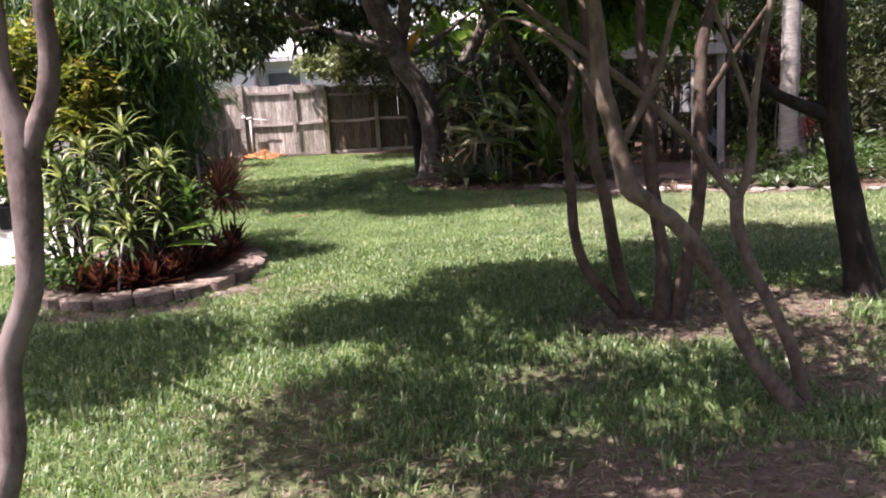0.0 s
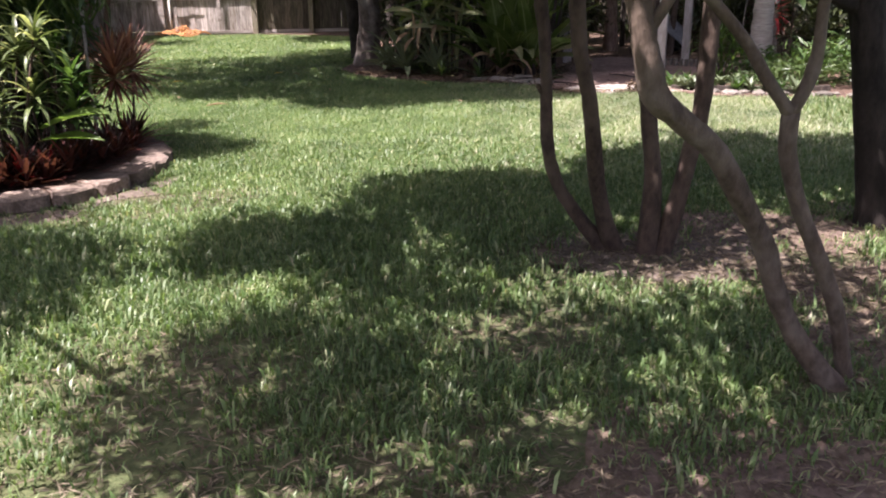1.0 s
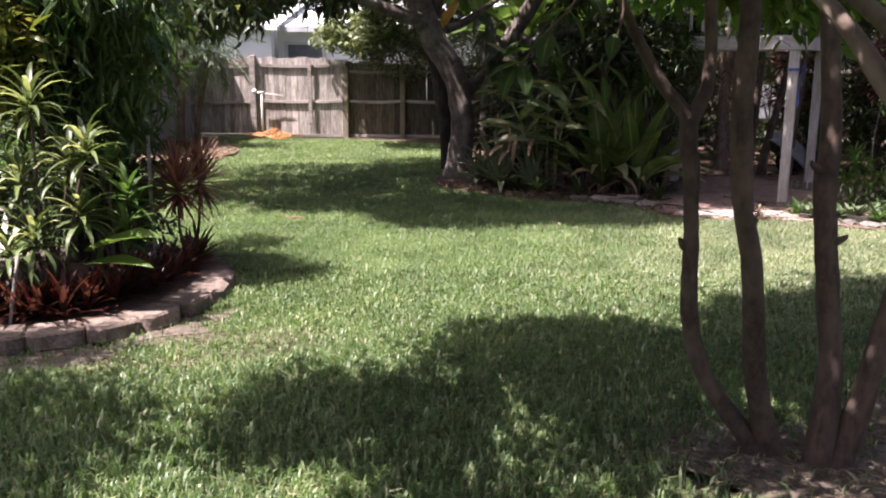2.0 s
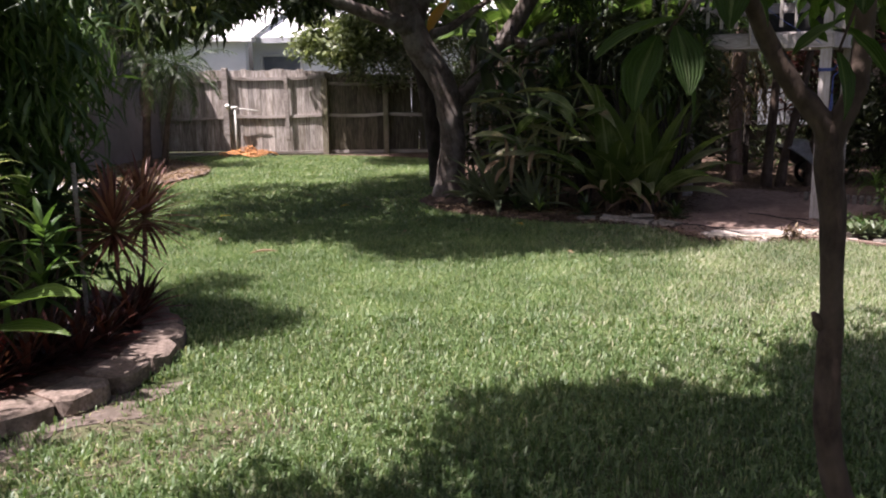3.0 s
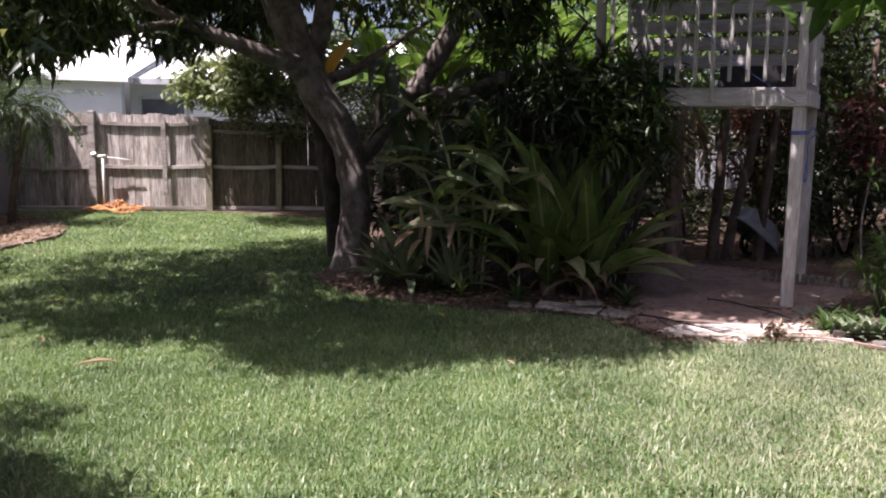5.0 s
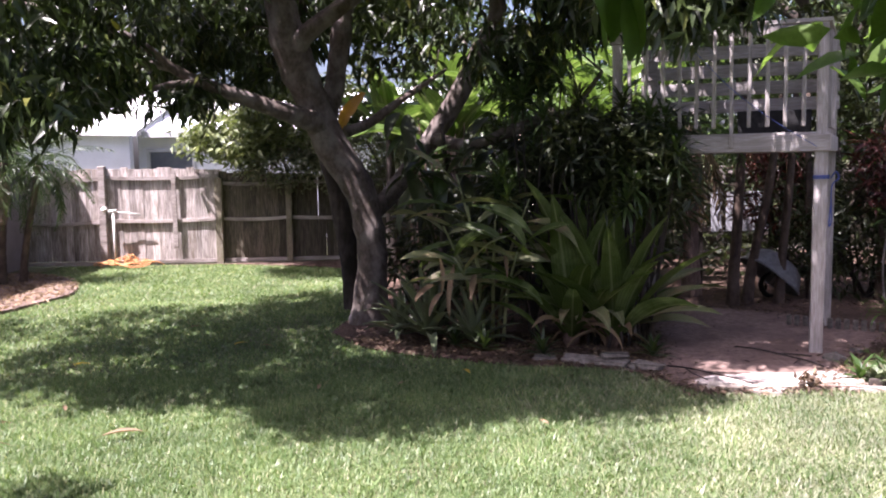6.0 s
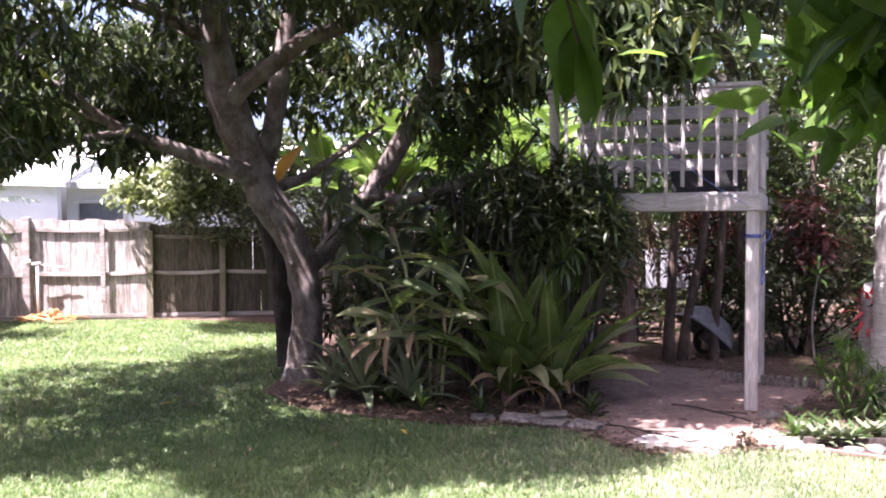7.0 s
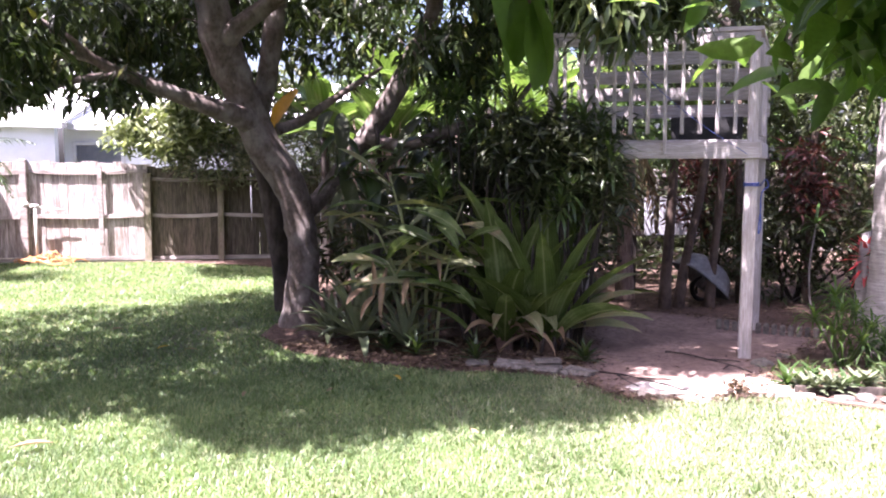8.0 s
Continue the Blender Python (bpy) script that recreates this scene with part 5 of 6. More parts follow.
shrub("patio_hedge", (-7.6, 12.5, 0.04), "tall mixed green hedge behind the patio", "leaf_bright", [((-7.6, 12.6, 1.6), (0.8, 2.0, 1.4), 330), ((-6.6, 14.6, 2.6), (1.0, 1.2, 1.0), 160), ((-8.0, 10.2, 1.8), (0.8, 1.5, 1.6), 240)], 85, 7, per=9, L=0.17, W=0.05, droop=0.2, spread=0.12, floor=0.1)


# ---------------------------------------------------------------- palms
def frond_mesh(name, mat, base, az, length, lift, arch, seed, leaflet=0.28, pairs=22, w=0.018):
    """A feather frond: arching midrib with paired narrow leaflets."""
    rnd = random.Random(seed)
    d = Vector((math.cos(az), math.sin(az), 0))
    side = Vector((-d.y, d.x, 0))
    pos, ang = Vector(base), lift
    rib, P, D, Ls = [], [], [], []
    n = pairs
    for i in range(n + 1):
        s = i / n
        rib.append((*pos, 0.008 * (1 - 0.8 * s)))
        ahead = d * math.cos(ang) + Vector((0, 0, math.sin(ang)))
        if i > 2:
            for sg in (-1, 1):
                P.append(pos)
                D.append((ahead * 0.6 + side * sg * 0.8 + Vector((0, 0, -0.25 + rnd.uniform(-0.15, 0.15)))))
                Ls.append(leaflet * (math.sin(math.pi * (0.15 + 0.8 * s)) * 0.9 + 0.1) * rnd.uniform(0.85, 1.1))
        pos = pos + ahead * (length / n)
        ang -= arch / n
    rng = np.random.default_rng(seed)
    v, f = leaf_arrays(np.array([tuple(p) for p in P]), np.array([tuple(q) for q in D]), np.array(Ls), w, rng, 0.35, 0.3)
    g = Geo().tube(rib[::3], 5, 2, cap=False)
    tri = [t for q in g.f for t in ((q[0], q[1], q[2]), (q[0], q[2], q[3]))]
    vv = np.vstack([np.array(g.v), v])
    ff = np.vstack([np.array(tri), f + len(g.v)])
    return mesh_from(name, vv, ff, mat, True)


def palm(name, base, label, trunk, r, fronds, length, leaf, seed, bark="palm_bark", lift=(-0.3, 1.1), arch=1.3, leaflet=0.28):
    t = thing(name, base, label, "palm")
    rows = []
    path = smooth_path(trunk, 10)
    for i, q in enumerate(path):
        s = i / (len(path) - 1)
        rows.append((*q, r * (1.25 - 0.35 * min(1, s * 4)) * (1.0 + (0.05 if i % 2 else -0.03))))
    part("trunk", Geo().tube(rows, 12, 1, 0.05, seed).mesh("trunk", bark), t)
    rnd = random.Random(seed)
    for i in range(fronds):
        az = i * 2.399 + rnd.uniform(-0.2, 0.2)
        lf = lift[0] + (lift[1] - lift[0]) * (i / max(1, fronds - 1)) + rnd.uniform(-0.1, 0.1)
        part("frond", frond_mesh("frond", leaf, trunk[-1], az, length * rnd.uniform(0.85, 1.1), lf, arch * rnd.uniform(0.8, 1.2), seed * 31 + i, leaflet), t)
    return t


palm("dwarf_palm", (-6.8, 19.5, 0.04), "small dwarf palm with slim brown trunk and feathery crown", [(-6.87, 19.5, 0.0), (-6.83, 19.5, 0.7), (-6.76, 19.5, 1.4), (-6.72, 19.5, 2.0)], 0.085, 32, 1.15, "leaf_mid", 91, "bark_thin", (-0.75, 1.25), 1.3, 0.24)
palm("dwarf_palm", (-6.6, 19.75, 0.04), "small dwarf palm leaning beside its twin", [(-6.64, 19.75, 0.0), (-6.54, 19.75, 0.7), (-6.36, 19.7, 1.4), (-6.24, 19.7, 1.95)], 0.06, 28, 1.15, "leaf_mid", 92, "bark_thin", (-0.75, 1.25), 1.3, 0.24)
husk = thing("husk", (-6.77, 19.45, 1.2), "pale dry frond husk wrapped round the palm trunk", "palm husk")
part("sheath", Geo().tube([(-6.8, 19.49, 1.02, 0.08), (-6.79, 19.48, 1.18, 0.105), (-6.77, 19.48, 1.4, 0.125), (-6.74, 19.49, 1.62, 0.11), (-6.73, 19.5, 1.84, 0.085)], 12, 4, 0.28, 17).mesh("sheath", "bark_mulch"), husk)
part("boots", rosette_mesh("boots", "husk", (-6.75, 19.47, 1.72), 18, 0.34, 0.06, 8, (-1.5, -1.1), 0.25), husk)
part("boots", rosette_mesh("boots", "husk", (-6.75, 19.47, 1.5), 12, 0.22, 0.05, 9, (0.7, 1.4), 0.4), husk)
palm("tall_palm", (4.93, 13.38, 0), "tall palm with smooth ringed pale grey trunk", [(4.93, 13.38, -0.05), (4.93, 13.38, 0.8), (4.95, 13.37, 1.9), (4.97, 13.35, 3.2), (5.0, 13.3, 4.8)], 0.15, 13, 1.9, "leaf_mid", 93, "palm_bark", (-0.6, 1.2), 1.6, 0.45)
palm("husk_palm", (3.5, 16.9, 0), "palm trunk wrapped in red-brown dry fronds", [(3.5, 16.9, -0.05), (3.48, 16.9, 0.9), (3.5, 16.9, 1.9), (3.5, 16.9, 2.3)], 0.11, 12, 1.5, "leaf_bright", 94, "husk", (-0.2, 1.2), 1.5, 0.4)
skirt = thing("dry_fronds", (3.5, 16.85, 1.6), "hanging skirt of dry palm fronds", "palm frond")
for j in range(9):
    part("dry_frond", frond_mesh("dry_frond", "dry", (3.5 + 0.1 * math.cos(j * 0.9), 16.85 + 0.1 * math.sin(j * 0.9), 2.2), j * 0.9, 1.3, -1.1, 0.5, 700 + j, 0.3, 16, 0.03), skirt)

# bananas behind the mango
for i, (x, y, h) in enumerate(((0.3, 18.4, 2.0), (1.3, 18.9, 2.5), (2.3, 18.0, 2.2), (3.4, 19.3, 2.6), (-0.6, 19.6, 2.3), (5.2, 18.6, 2.4), (0.5, 20.9, 3.1), (2.2, 20.6, 3.2), (3.9, 21.2, 3.0))):
    t = thing("banana_plant", (x, y, 0.0), "tall banana plant with torn sunlit leaves", "plant", "banana plants at the back")
    part("stem", Geo().tube([(x, y, -0.05, 0.11), (x + 0.03, y, h * 0.5, 0.09), (x, y, h, 0.05)], 9, 4, 0.06).mesh("stem", "bark_dark"), t)
    rnd = random.Random(100 + i)
    for j in range(9):
        part("leaf", strap_mesh("leaf", "banana", (x, y, h - 0.1), j * 2.4 + rnd.uniform(-0.4, 0.4), rnd.uniform(1.4, 2.0), rnd.uniform(0.36, 0.5), rnd.uniform(0.5, 1.35), rnd.uniform(1.0, 2.2), j, 0.2, 0.12, 10, rnd.uniform(-0.5, 0.5)), t)
    if i == 4:
        part("dead_leaf", strap_mesh("dead_leaf", "orange_leaf", (-0.84, 17.0, 2.8), 4.0, 0.75, 0.3, -0.75, 0.4, 50, 0.2, 0.3), t, "withered orange leaf")

# ---------------------------------------------------------------- planting round the mango
rnd = random.Random(21)
for k, (cx, cy, n, big, turn) in enumerate(((1.32, 13.95, 19, 0.98, 2.0), (1.72, 13.82, 23, 1.06, 0.6), (1.5, 14.15, 14, 1.02, -0.2))):
    crinum = thing("crinum_lily", (cx, cy, 0.02), "giant crinum lily with broad glossy strap leaves", "plant", "crinum lilies in the bed")
    for i in range(n):
        az = turn + i * 2.399 + rnd.uniform(-0.25, 0.25)
        u = i / (n - 1)
        lift = 0.72 + 0.7 * u + rnd.uniform(-0.1, 0.1)
        ln = big * (1.1 + 0.4 * u) * rnd.uniform(0.85, 1.1)
        part("leaf", strap_mesh("leaf", "strap", (cx + 0.07 * math.cos(az), cy + 0.07 * math.sin(az), 0.1 + 0.15 * u), az, ln, rnd.uniform(0.2, 0.3), lift, rnd.uniform(0.3, 1.0) * (1.5 - 0.9 * u), i, 0.2, 0.26, 9, rnd.uniform(-0.9, 0.9)), crinum)
    for i, (az, ln, lift) in enumerate(((-0.35, 1.0, 0.75), (-0.6, 1.05, 0.5), (0.1, 1.1, 0.85), (-0.15, 0.9, 0.3)) if k == 1 else ((-1.3, 0.8, 0.8), (-2.0, 0.75, 0.9))):
        part("old_leaf", strap_mesh("old_leaf", "strap_pale", (cx + 0.05, cy - 0.03, 0.2), az, ln, 0.2, lift, 0.9 if k == 1 else 2.2, 80 + i, 0.15, 0.3, 9, 0.5), crinum, "yellowing drooping leaf")
    for i in range(5):
        az = rnd.uniform(-3.1, 0.1)
        part("dead_leaf", strap_mesh("dead_leaf", "dry", (cx + 0.08 * math.cos(az), cy + 0.08 * math.sin(az), 0.2), az, rnd.uniform(0.25, 0.7), rnd.uniform(0.04, 0.09), rnd.uniform(-0.4, 0.9), rnd.uniform(1.2, 2.6), 90 + i, 0.4, 0.3, 9, rnd.uniform(-2.2, 2.2)), crinum, "withered brown leaf")
    part("bulb_neck", Geo().tube([(cx, cy, -0.02, 0.085), (cx, cy, 0.2, 0.075), (cx, cy, 0.42, 0.04)], 12, 3, 0.15).mesh("bulb_neck", "mulch"), crinum)

for k, (x, y, n, L, W, lab) in enumerate(((-0.1, 14.4, 30, 0.8, 0.11, "grey-green agave with stiff arching leaves"), (0.34, 14.1, 22, 0.6, 0.09, "grey-green agave under the mango tree"), (-0.4, 14.55, 16, 0.5, 0.09, "small grey-green agave by the trunk"))):
    t = thing("agave", (x, y, 0.02), lab, "plant")
    rnd = random.Random(30 + k)
    for i in range(n):
        az = i * 2.399 + rnd.uniform(-0.2, 0.2)
        u = i / (n - 1)
        part("leaf", strap_mesh("leaf", "agave", (x + 0.03 * math.cos(az), y + 0.03 * math.sin(az), 0.05 + 0.05 * u), az, L * rnd.uniform(0.85, 1.1), W, 0.25 + 1.2 * u, rnd.uniform(0.5, 1.4) * (1.1 - u * 0.7), i, 0.3, 0.6, 6), t)
for k, (x, y) in enumerate(((0.42, 13.72), (0.95, 13.42), (0.15, 13.95), (1.95, 13.25))):
    t = thing("small_bromeliad", (x, y, 0.02), "small green bromeliad rosette in mulch", "plant")
    part("leaves", rosette_mesh("leaves", "leaf_mid", (x, y, 0.04), 22, 0.24, 0.035, 400 + k, (0.2, 1.35), 0.9, 0.05), t)

ginger = thing("shell_ginger", (0.5, 14.15, 0.02), "tall ginger with long pale arching leaves on canes", "plant")
rnd = random.Random(44)
for i, (bx, by, tx, ty, tz) in enumerate(((0.40, 14.3, 0.05, 13.9, 1.25), (0.45, 14.2, 0.28, 13.75, 1.45), (0.55, 14.2, 0.55, 13.8, 1.3), (0.6, 14.3, 0.9, 13.9, 1.5), (0.5, 14.35, 0.2, 14.2, 1.75), (0.65, 14.15, 0.75, 13.7, 1.0), (0.45, 14.15, 0.15, 13.8, 0.95))):
    cane = part("cane", Geo().tube([(bx, by, -0.02, 0.02), ((bx * 2 + tx) / 3, (by * 2 + ty) / 3, tz * 0.55, 0.017), (tx, ty, tz, 0.008)], 6, 4).mesh("cane", "strap_pale"), ginger)
    for j in range(7):
        s = 0.5 + 0.5 * j / 6
        part("leaf", strap_mesh("leaf", "strap_pale" if j % 3 else "strap", (bx + (tx - bx) * s * s, by + (ty - by) * s * s, tz * s), (3.3 if j % 2 else -0.2) + rnd.uniform(-1.0, 0.4), rnd.uniform(0.55, 0.9), rnd.uniform(0.11, 0.15), rnd.uniform(-0.1, 0.8), rnd.uniform(0.5, 1.3), i * 9 + j, 0.15, 0.15, 8, rnd.choice((-1, 1)) * rnd.uniform(0.5, 1.5)), cane)
for i in range(14):
    bx, by, bz = rnd.uniform(0.0, 0.85), rnd.uniform(13.95, 14.35), rnd.uniform(0.35, 1.15)
    part("dead_leaf", strap_mesh("dead_leaf", "dry", (bx, by, bz), rnd.uniform(-3.3, 0.2), rnd.uniform(0.3, 0.6), rnd.uniform(0.04, 0.08), rnd.uniform(-1.3, 0.2), 1.0, 300 + i, 0.3, 0.3, 7, rnd.uniform(-1.5, 1.5)), ginger, "withered brown leaf")
philo = thing("philodendron", (0.2, 14.9, 0.0), "philodendron with large dark leaves climbing the trunk", "plant")
for i in range(40):
    bx, by, bz = 0.12 + rnd.uniform(-0.5, 0.6), 15.1 + rnd.uniform(-0.25, 0.2), rnd.uniform(1.4, 2.45)
    part("leaf", strap_mesh("leaf", "leaf_dark" if i % 3 else "leaf_mid", (bx, by, bz), rnd.uniform(-3.3, 0.1), rnd.uniform(0.45, 0.75), rnd.uniform(0.10, 0.2), rnd.uniform(-0.9, 0.1), 1.0, i, 0.15, 0.2, 8, rnd.uniform(-0.5, 0.5)), philo)
part("stem", Geo().tube([(0.1, 15.2, -0.05, 0.05), (0.08, 15.2, 0.8, 0.045), (0.15, 15.15, 1.5, 0.04), (0.1, 15.1, 2.3, 0.02)], 8, 4, 0.15).mesh("stem", "bark_dark"), philo)
shrub("oleander", (1.5, 15.0, 0.0), "dense dark green oleander behind the lily", "leaf_dark", [((0.75, 15.2, 1.0), (0.5, 0.4, 0.8), 150), ((1.1, 15.15, 1.9), (0.55, 0.4, 0.5), 150), ((1.75, 15.05, 1.7), (0.6, 0.45, 0.6), 190), ((2.3, 14.9, 1.5), (0.45, 0.4, 0.7), 150), ((2.35, 14.8, 2.15), (0.5, 0.3, 0.3), 90), ((1.8, 14.6, 0.9), (0.5, 0.35, 0.7), 150)], 47, 9, per=10, L=0.21, W=0.03, droop=0.25, spread=0.12, floor=0.2)
rnd = random.Random(48)
for k, (x0, y0, spread, n, leaf) in enumerate(((1.0, 14.35, 0.45, 9, "leaf_mid"), (1.55, 14.0, 0.4, 11, "leaf_dark"), (2.05, 13.85, 0.34, 12, "leaf_mid"))):
    heads = [(x0 + rnd.uniform(-spread, spread), y0 - 0.3 + rnd.uniform(-0.2, 0.3), 1.4 + 1.25 * rnd.random() ** 1.3 * (1 - 0.18 * k)) for _ in range(n)]
    cane_plant("dark_dracaena", (x0, y0, 0.0), "tall dracaena with narrow dark leaf heads in shade", heads, leaf, 480 + k, 34, 0.3, 0.034, stem="bark_dark", lift=(-0.8, 1.3), arch=1.2)
shrub("oleander", (1.75, 13.75, 0.0), "oleander branches with narrow leaves hiding the deck end", "leaf_dark", [((1.95, 13.6, 1.9), (0.35, 0.22, 0.35), 90), ((1.5, 13.75, 2.05), (0.4, 0.3, 0.4), 90), ((2.2, 13.65, 1.65), (0.25, 0.2, 0.3), 50)], 48, 4, per=11, L=0.16, W=0.028, droop=0.2, spread=0.09, floor=1.2)
shrub("undergrowth", (0.9, 16.6, 0.0), "shaded undergrowth below the mango tree", "leaf_dark", [((0.6, 16.6, 0.8), (1.4, 0.5, 0.8), 300), ((2.4, 17.0, 0.7), (1.0, 0.5, 0.7), 200), ((4.5, 18.5, 1.0), (2.2, 0.6, 1.0), 240), ((3.2, 21.5, 1.2), (1.6, 0.5, 1.1), 260), ((6.0, 21.0, 1.2), (1.6, 0.5, 1.2), 260)], 49, 5, per=8, L=0.2, W=0.05, droop=0.0, spread=0.12, floor=0.05)
# upright reed stems seen past the trunk
reeds = thing("bamboo_clump", (0.2, 18.0, 0.0), "clump of pale dry bamboo canes behind the tree", "bamboo")
rnd = random.Random(61)
for i in range(34):
    x, y = -0.3 + 1.5 * rnd.random(), 17.6 + 0.8 * rnd.random()
    part("cane", Geo().tube([(x, y, -0.03, 0.02), (x + rnd.uniform(-0.1, 0.1), y, 1.0, 0.018), (x + rnd.uniform(-0.3, 0.3), y, rnd.uniform(1.7, 2.6), 0.008)], 6, 3).mesh("cane", "husk"), reeds)

# rocks, edging stones, litter
for i, (x, y, s) in enumerate(((1.74, 12.93, 0.10), (1.27, 13.27, 0.09), (1.5, 13.12, 0.07), (1.02, 13.28, 0.06), (1.62, 13.05, 0.06), (3.56, 13.02, 0.12), (3.9, 13.3, 0.08))):
    ob = tagged(new("rock", rock_mesh(s, i)), "rough grey-brown rock at the edge of the bed", "rock")
    ob.matrix_basis = pose(x, y, s * 0.12, 0, 0, i * 47)
for i, (x, y, w, d, a) in enumerate(((1.25, 13.2, 0.3, 0.16, -20), (1.5, 13.05, 0.34, 0.18, -32), (1.55, 13.1, 0.24, 0.16, -5), (1.8, 12.88, 0.28, 0.17, -40), (0.95, 13.32, 0.22, 0.14, -12))):
    ob = tagged(new("flat_stone", box_mesh(w, d, 0.05, "rock", 0.014, 0.014, i)), "flat brown stone slab at the edge of the bed", "stone", "flat stones at the bed edge")
    ob.matrix_basis = pose(x, y, 0.045 + (0.048 if i == 2 else 0), 3 - i, 2 * (i % 3) - 2, a)
for i, (x, y, w, d, a) in enumerate(((2.2, 12.10, 0.26, 0.10, -6), (2.47, 12.08, 0.24, 0.09, 3), (2.74, 12.10, 0.26, 0.10, -2), (3.02, 12.13, 0.24, 0.11, 6), (3.28, 12.17, 0.22, 0.16, 10))):
    ob = tagged(new("edging_stone", box_mesh(w, d, 0.045, "stone_pale", 0.012, 0.012, i)), "flat pale sandstone edging piece on the dirt", "stone", "edging stones at the dirt")
    ob.matrix_basis = pose(x, y, 0.038, 3 - i, 2, a * 3)
brick_edge = thing("brick_edging", (4.2, 14.4, 0), "low row of upright grey bricks edging the bed", "edging")
for i in range(16):
    s = i / 15
    part("brick", box_mesh(0.05, 0.055, 0.16, "rock", 0.01, 0.003, i % 3), brick_edge, at=pose(3.85 + 1.0 * s, 14.66 - 0.75 * s, 0.06, 0, 0, -37))
for i in range(13):
    ob = tagged(new("edging_stone", rock_mesh(0.07 + 0.018 * (i % 3), 20 + i % 5, "rock", 0.4)), "rough flat stone lining the front of the bed", "stone", "edging stones at the bed")
    ob.matrix_basis = pose(3.66 + 0.17 * i, 11.84 - 0.05 * i + 0.06 * math.sin(i * 2.3), 0.03, 4 * math.sin(i), 5 * math.cos(i * 1.7), i * 67)
front_edge = thing("plank_edging", (4.2, 11.95, 0), "low weathered plank edging before the ground cover", "edging")
for i in range(5):
    part("plank", box_mesh(0.40, 0.03, 0.10, "bark_dark", 0.005, 0.004, i), front_edge, at=pose(3.55 + 0.38 * i, 12.02 - 0.06 * i, 0.035, 0, 1.5 - i, -9 + i))
g = Geo().tube([(2.95, 12.05, 0.05, 0.010), (3.25, 11.92, 0.06, 0.009), (3.55, 11.7, 0.05, 0.008), (3.95, 11.45, 0.04, 0.006)], 7, 4, 0.25)
tagged(new("fallen_branch", g.mesh("fallen_branch", "husk")), "long pale dry branch lying along the bed edge", "branch")
g = Geo().tube([(2.85, 13.6, 0.04, 0.006), (2.98, 13.42, 0.05, 0.007), (3.1, 13.2, 0.05, 0.007), (3.24, 12.93, 0.045, 0.006), (3.3, 12.7, 0.04, 0.006)], 7, 4, 0.2).tube([(3.1, 13.22, 0.045, 0.008), (3.25, 13.14, 0.05, 0.007), (3.38, 13.1, 0.042, 0.005)], 6, 3).tube([(3.2, 12.95, 0.045, 0.006), (3.08, 12.8, 0.05, 0.004)], 6, 3)
tagged(new("fallen_branch", g.mesh("fallen_branch", "bark_dark")), "thin dark twig lying on the dirt", "branch")
g = Geo().tube([(1.95, 12.92, 0.036, 0.006), (2.1, 12.76, 0.048, 0.007), (2.23, 12.58, 0.05, 0.007), (2.4, 12.37, 0.042, 0.006), (2.48, 12.2, 0.04, 0.005)], 7, 4, 0.2).tube([(2.2, 12.62, 0.048, 0.007), (2.4, 12.54, 0.05, 0.005), (2.62, 12.52, 0.04, 0.003)], 6, 3).tube([(2.1, 12.75, 0.045, 0.006), (2.1, 12.52, 0.05, 0.004), (2.16, 12.36, 0.04, 0.003)], 6, 3)
tagged(new("fallen_branch", g.mesh("fallen_branch", "bark_dark")), "thin dark twig beside the rocks", "branch")
cone = thing("dry_seed_head", (2.86, 12.1, 0.04), "clump of dry brown seed pods on the edging", "seed pod")
rng = np.random.default_rng(4)
me = leaves_mesh("pods", "litter", np.array([2.86, 12.05, 0.09]) + rng.normal(size=(60, 3)) * (0.05, 0.035, 0.025), rng.normal(size=(60, 3)), 0.07, 0.03, rng)
tagged(part("pod_clump", me, cone), kind="stuff")

# ---------------------------------------------------------------- planting by the deck and to the right
cane_plant("spider_plant", (4.25, 12.95, 0.0), "arching spider plant with long bright green leaves", [(4.0, 12.95, 0.42), (4.2, 12.85, 0.5), (4.4, 12.95, 0.46), (4.25, 13.05, 0.6), (4.5, 12.85, 0.34), (4.1, 12.8, 0.3), (4.35, 12.75, 0.25)], "leaf_lit", 101, 26, 0.3, 0.02, stem="leaf_bright", lift=(0.0, 1.2), arch=2.4, rise=0.05)
rnd = random.Random(103)
for i in range(17):
    x, y = 3.34 + 0.085 * i + rnd.uniform(-0.06, 0.06), 12.28 - 0.035 * i + rnd.uniform(-0.2, 0.2)
    t = thing("low_rosette", (x, y, 0.02), "low rosette of grey-green paddle leaves", "plant", "rosettes edging the bed")
    part("leaves", rosette_mesh("leaves", "agave" if i % 3 else "leaf_soft", (x, y, 0.03), 15, rnd.uniform(0.15, 0.23), 0.055, 900 + i, (0.15, 1.2), 0.9, 0.04), t)
shrub("low_shrub", (5.4, 12.7, 0.0), "low leafy green shrubs behind the edging stones", "leaf_soft", [((4.75, 12.75, 0.22), (0.35, 0.3, 0.22), 40), ((5.5, 12.6, 0.3), (0.5, 0.35, 0.3), 70), ((6.4, 12.5, 0.32), (0.6, 0.35, 0.32), 80)], 109, 5, per=8, L=0.15, W=0.04, droop=-0.1, spread=0.08, floor=0.04)
cover = thing("ground_cover", (4.0, 12.4, 0.02), "low silvery ground cover with narrow leaves", "plant", kind="stuff")
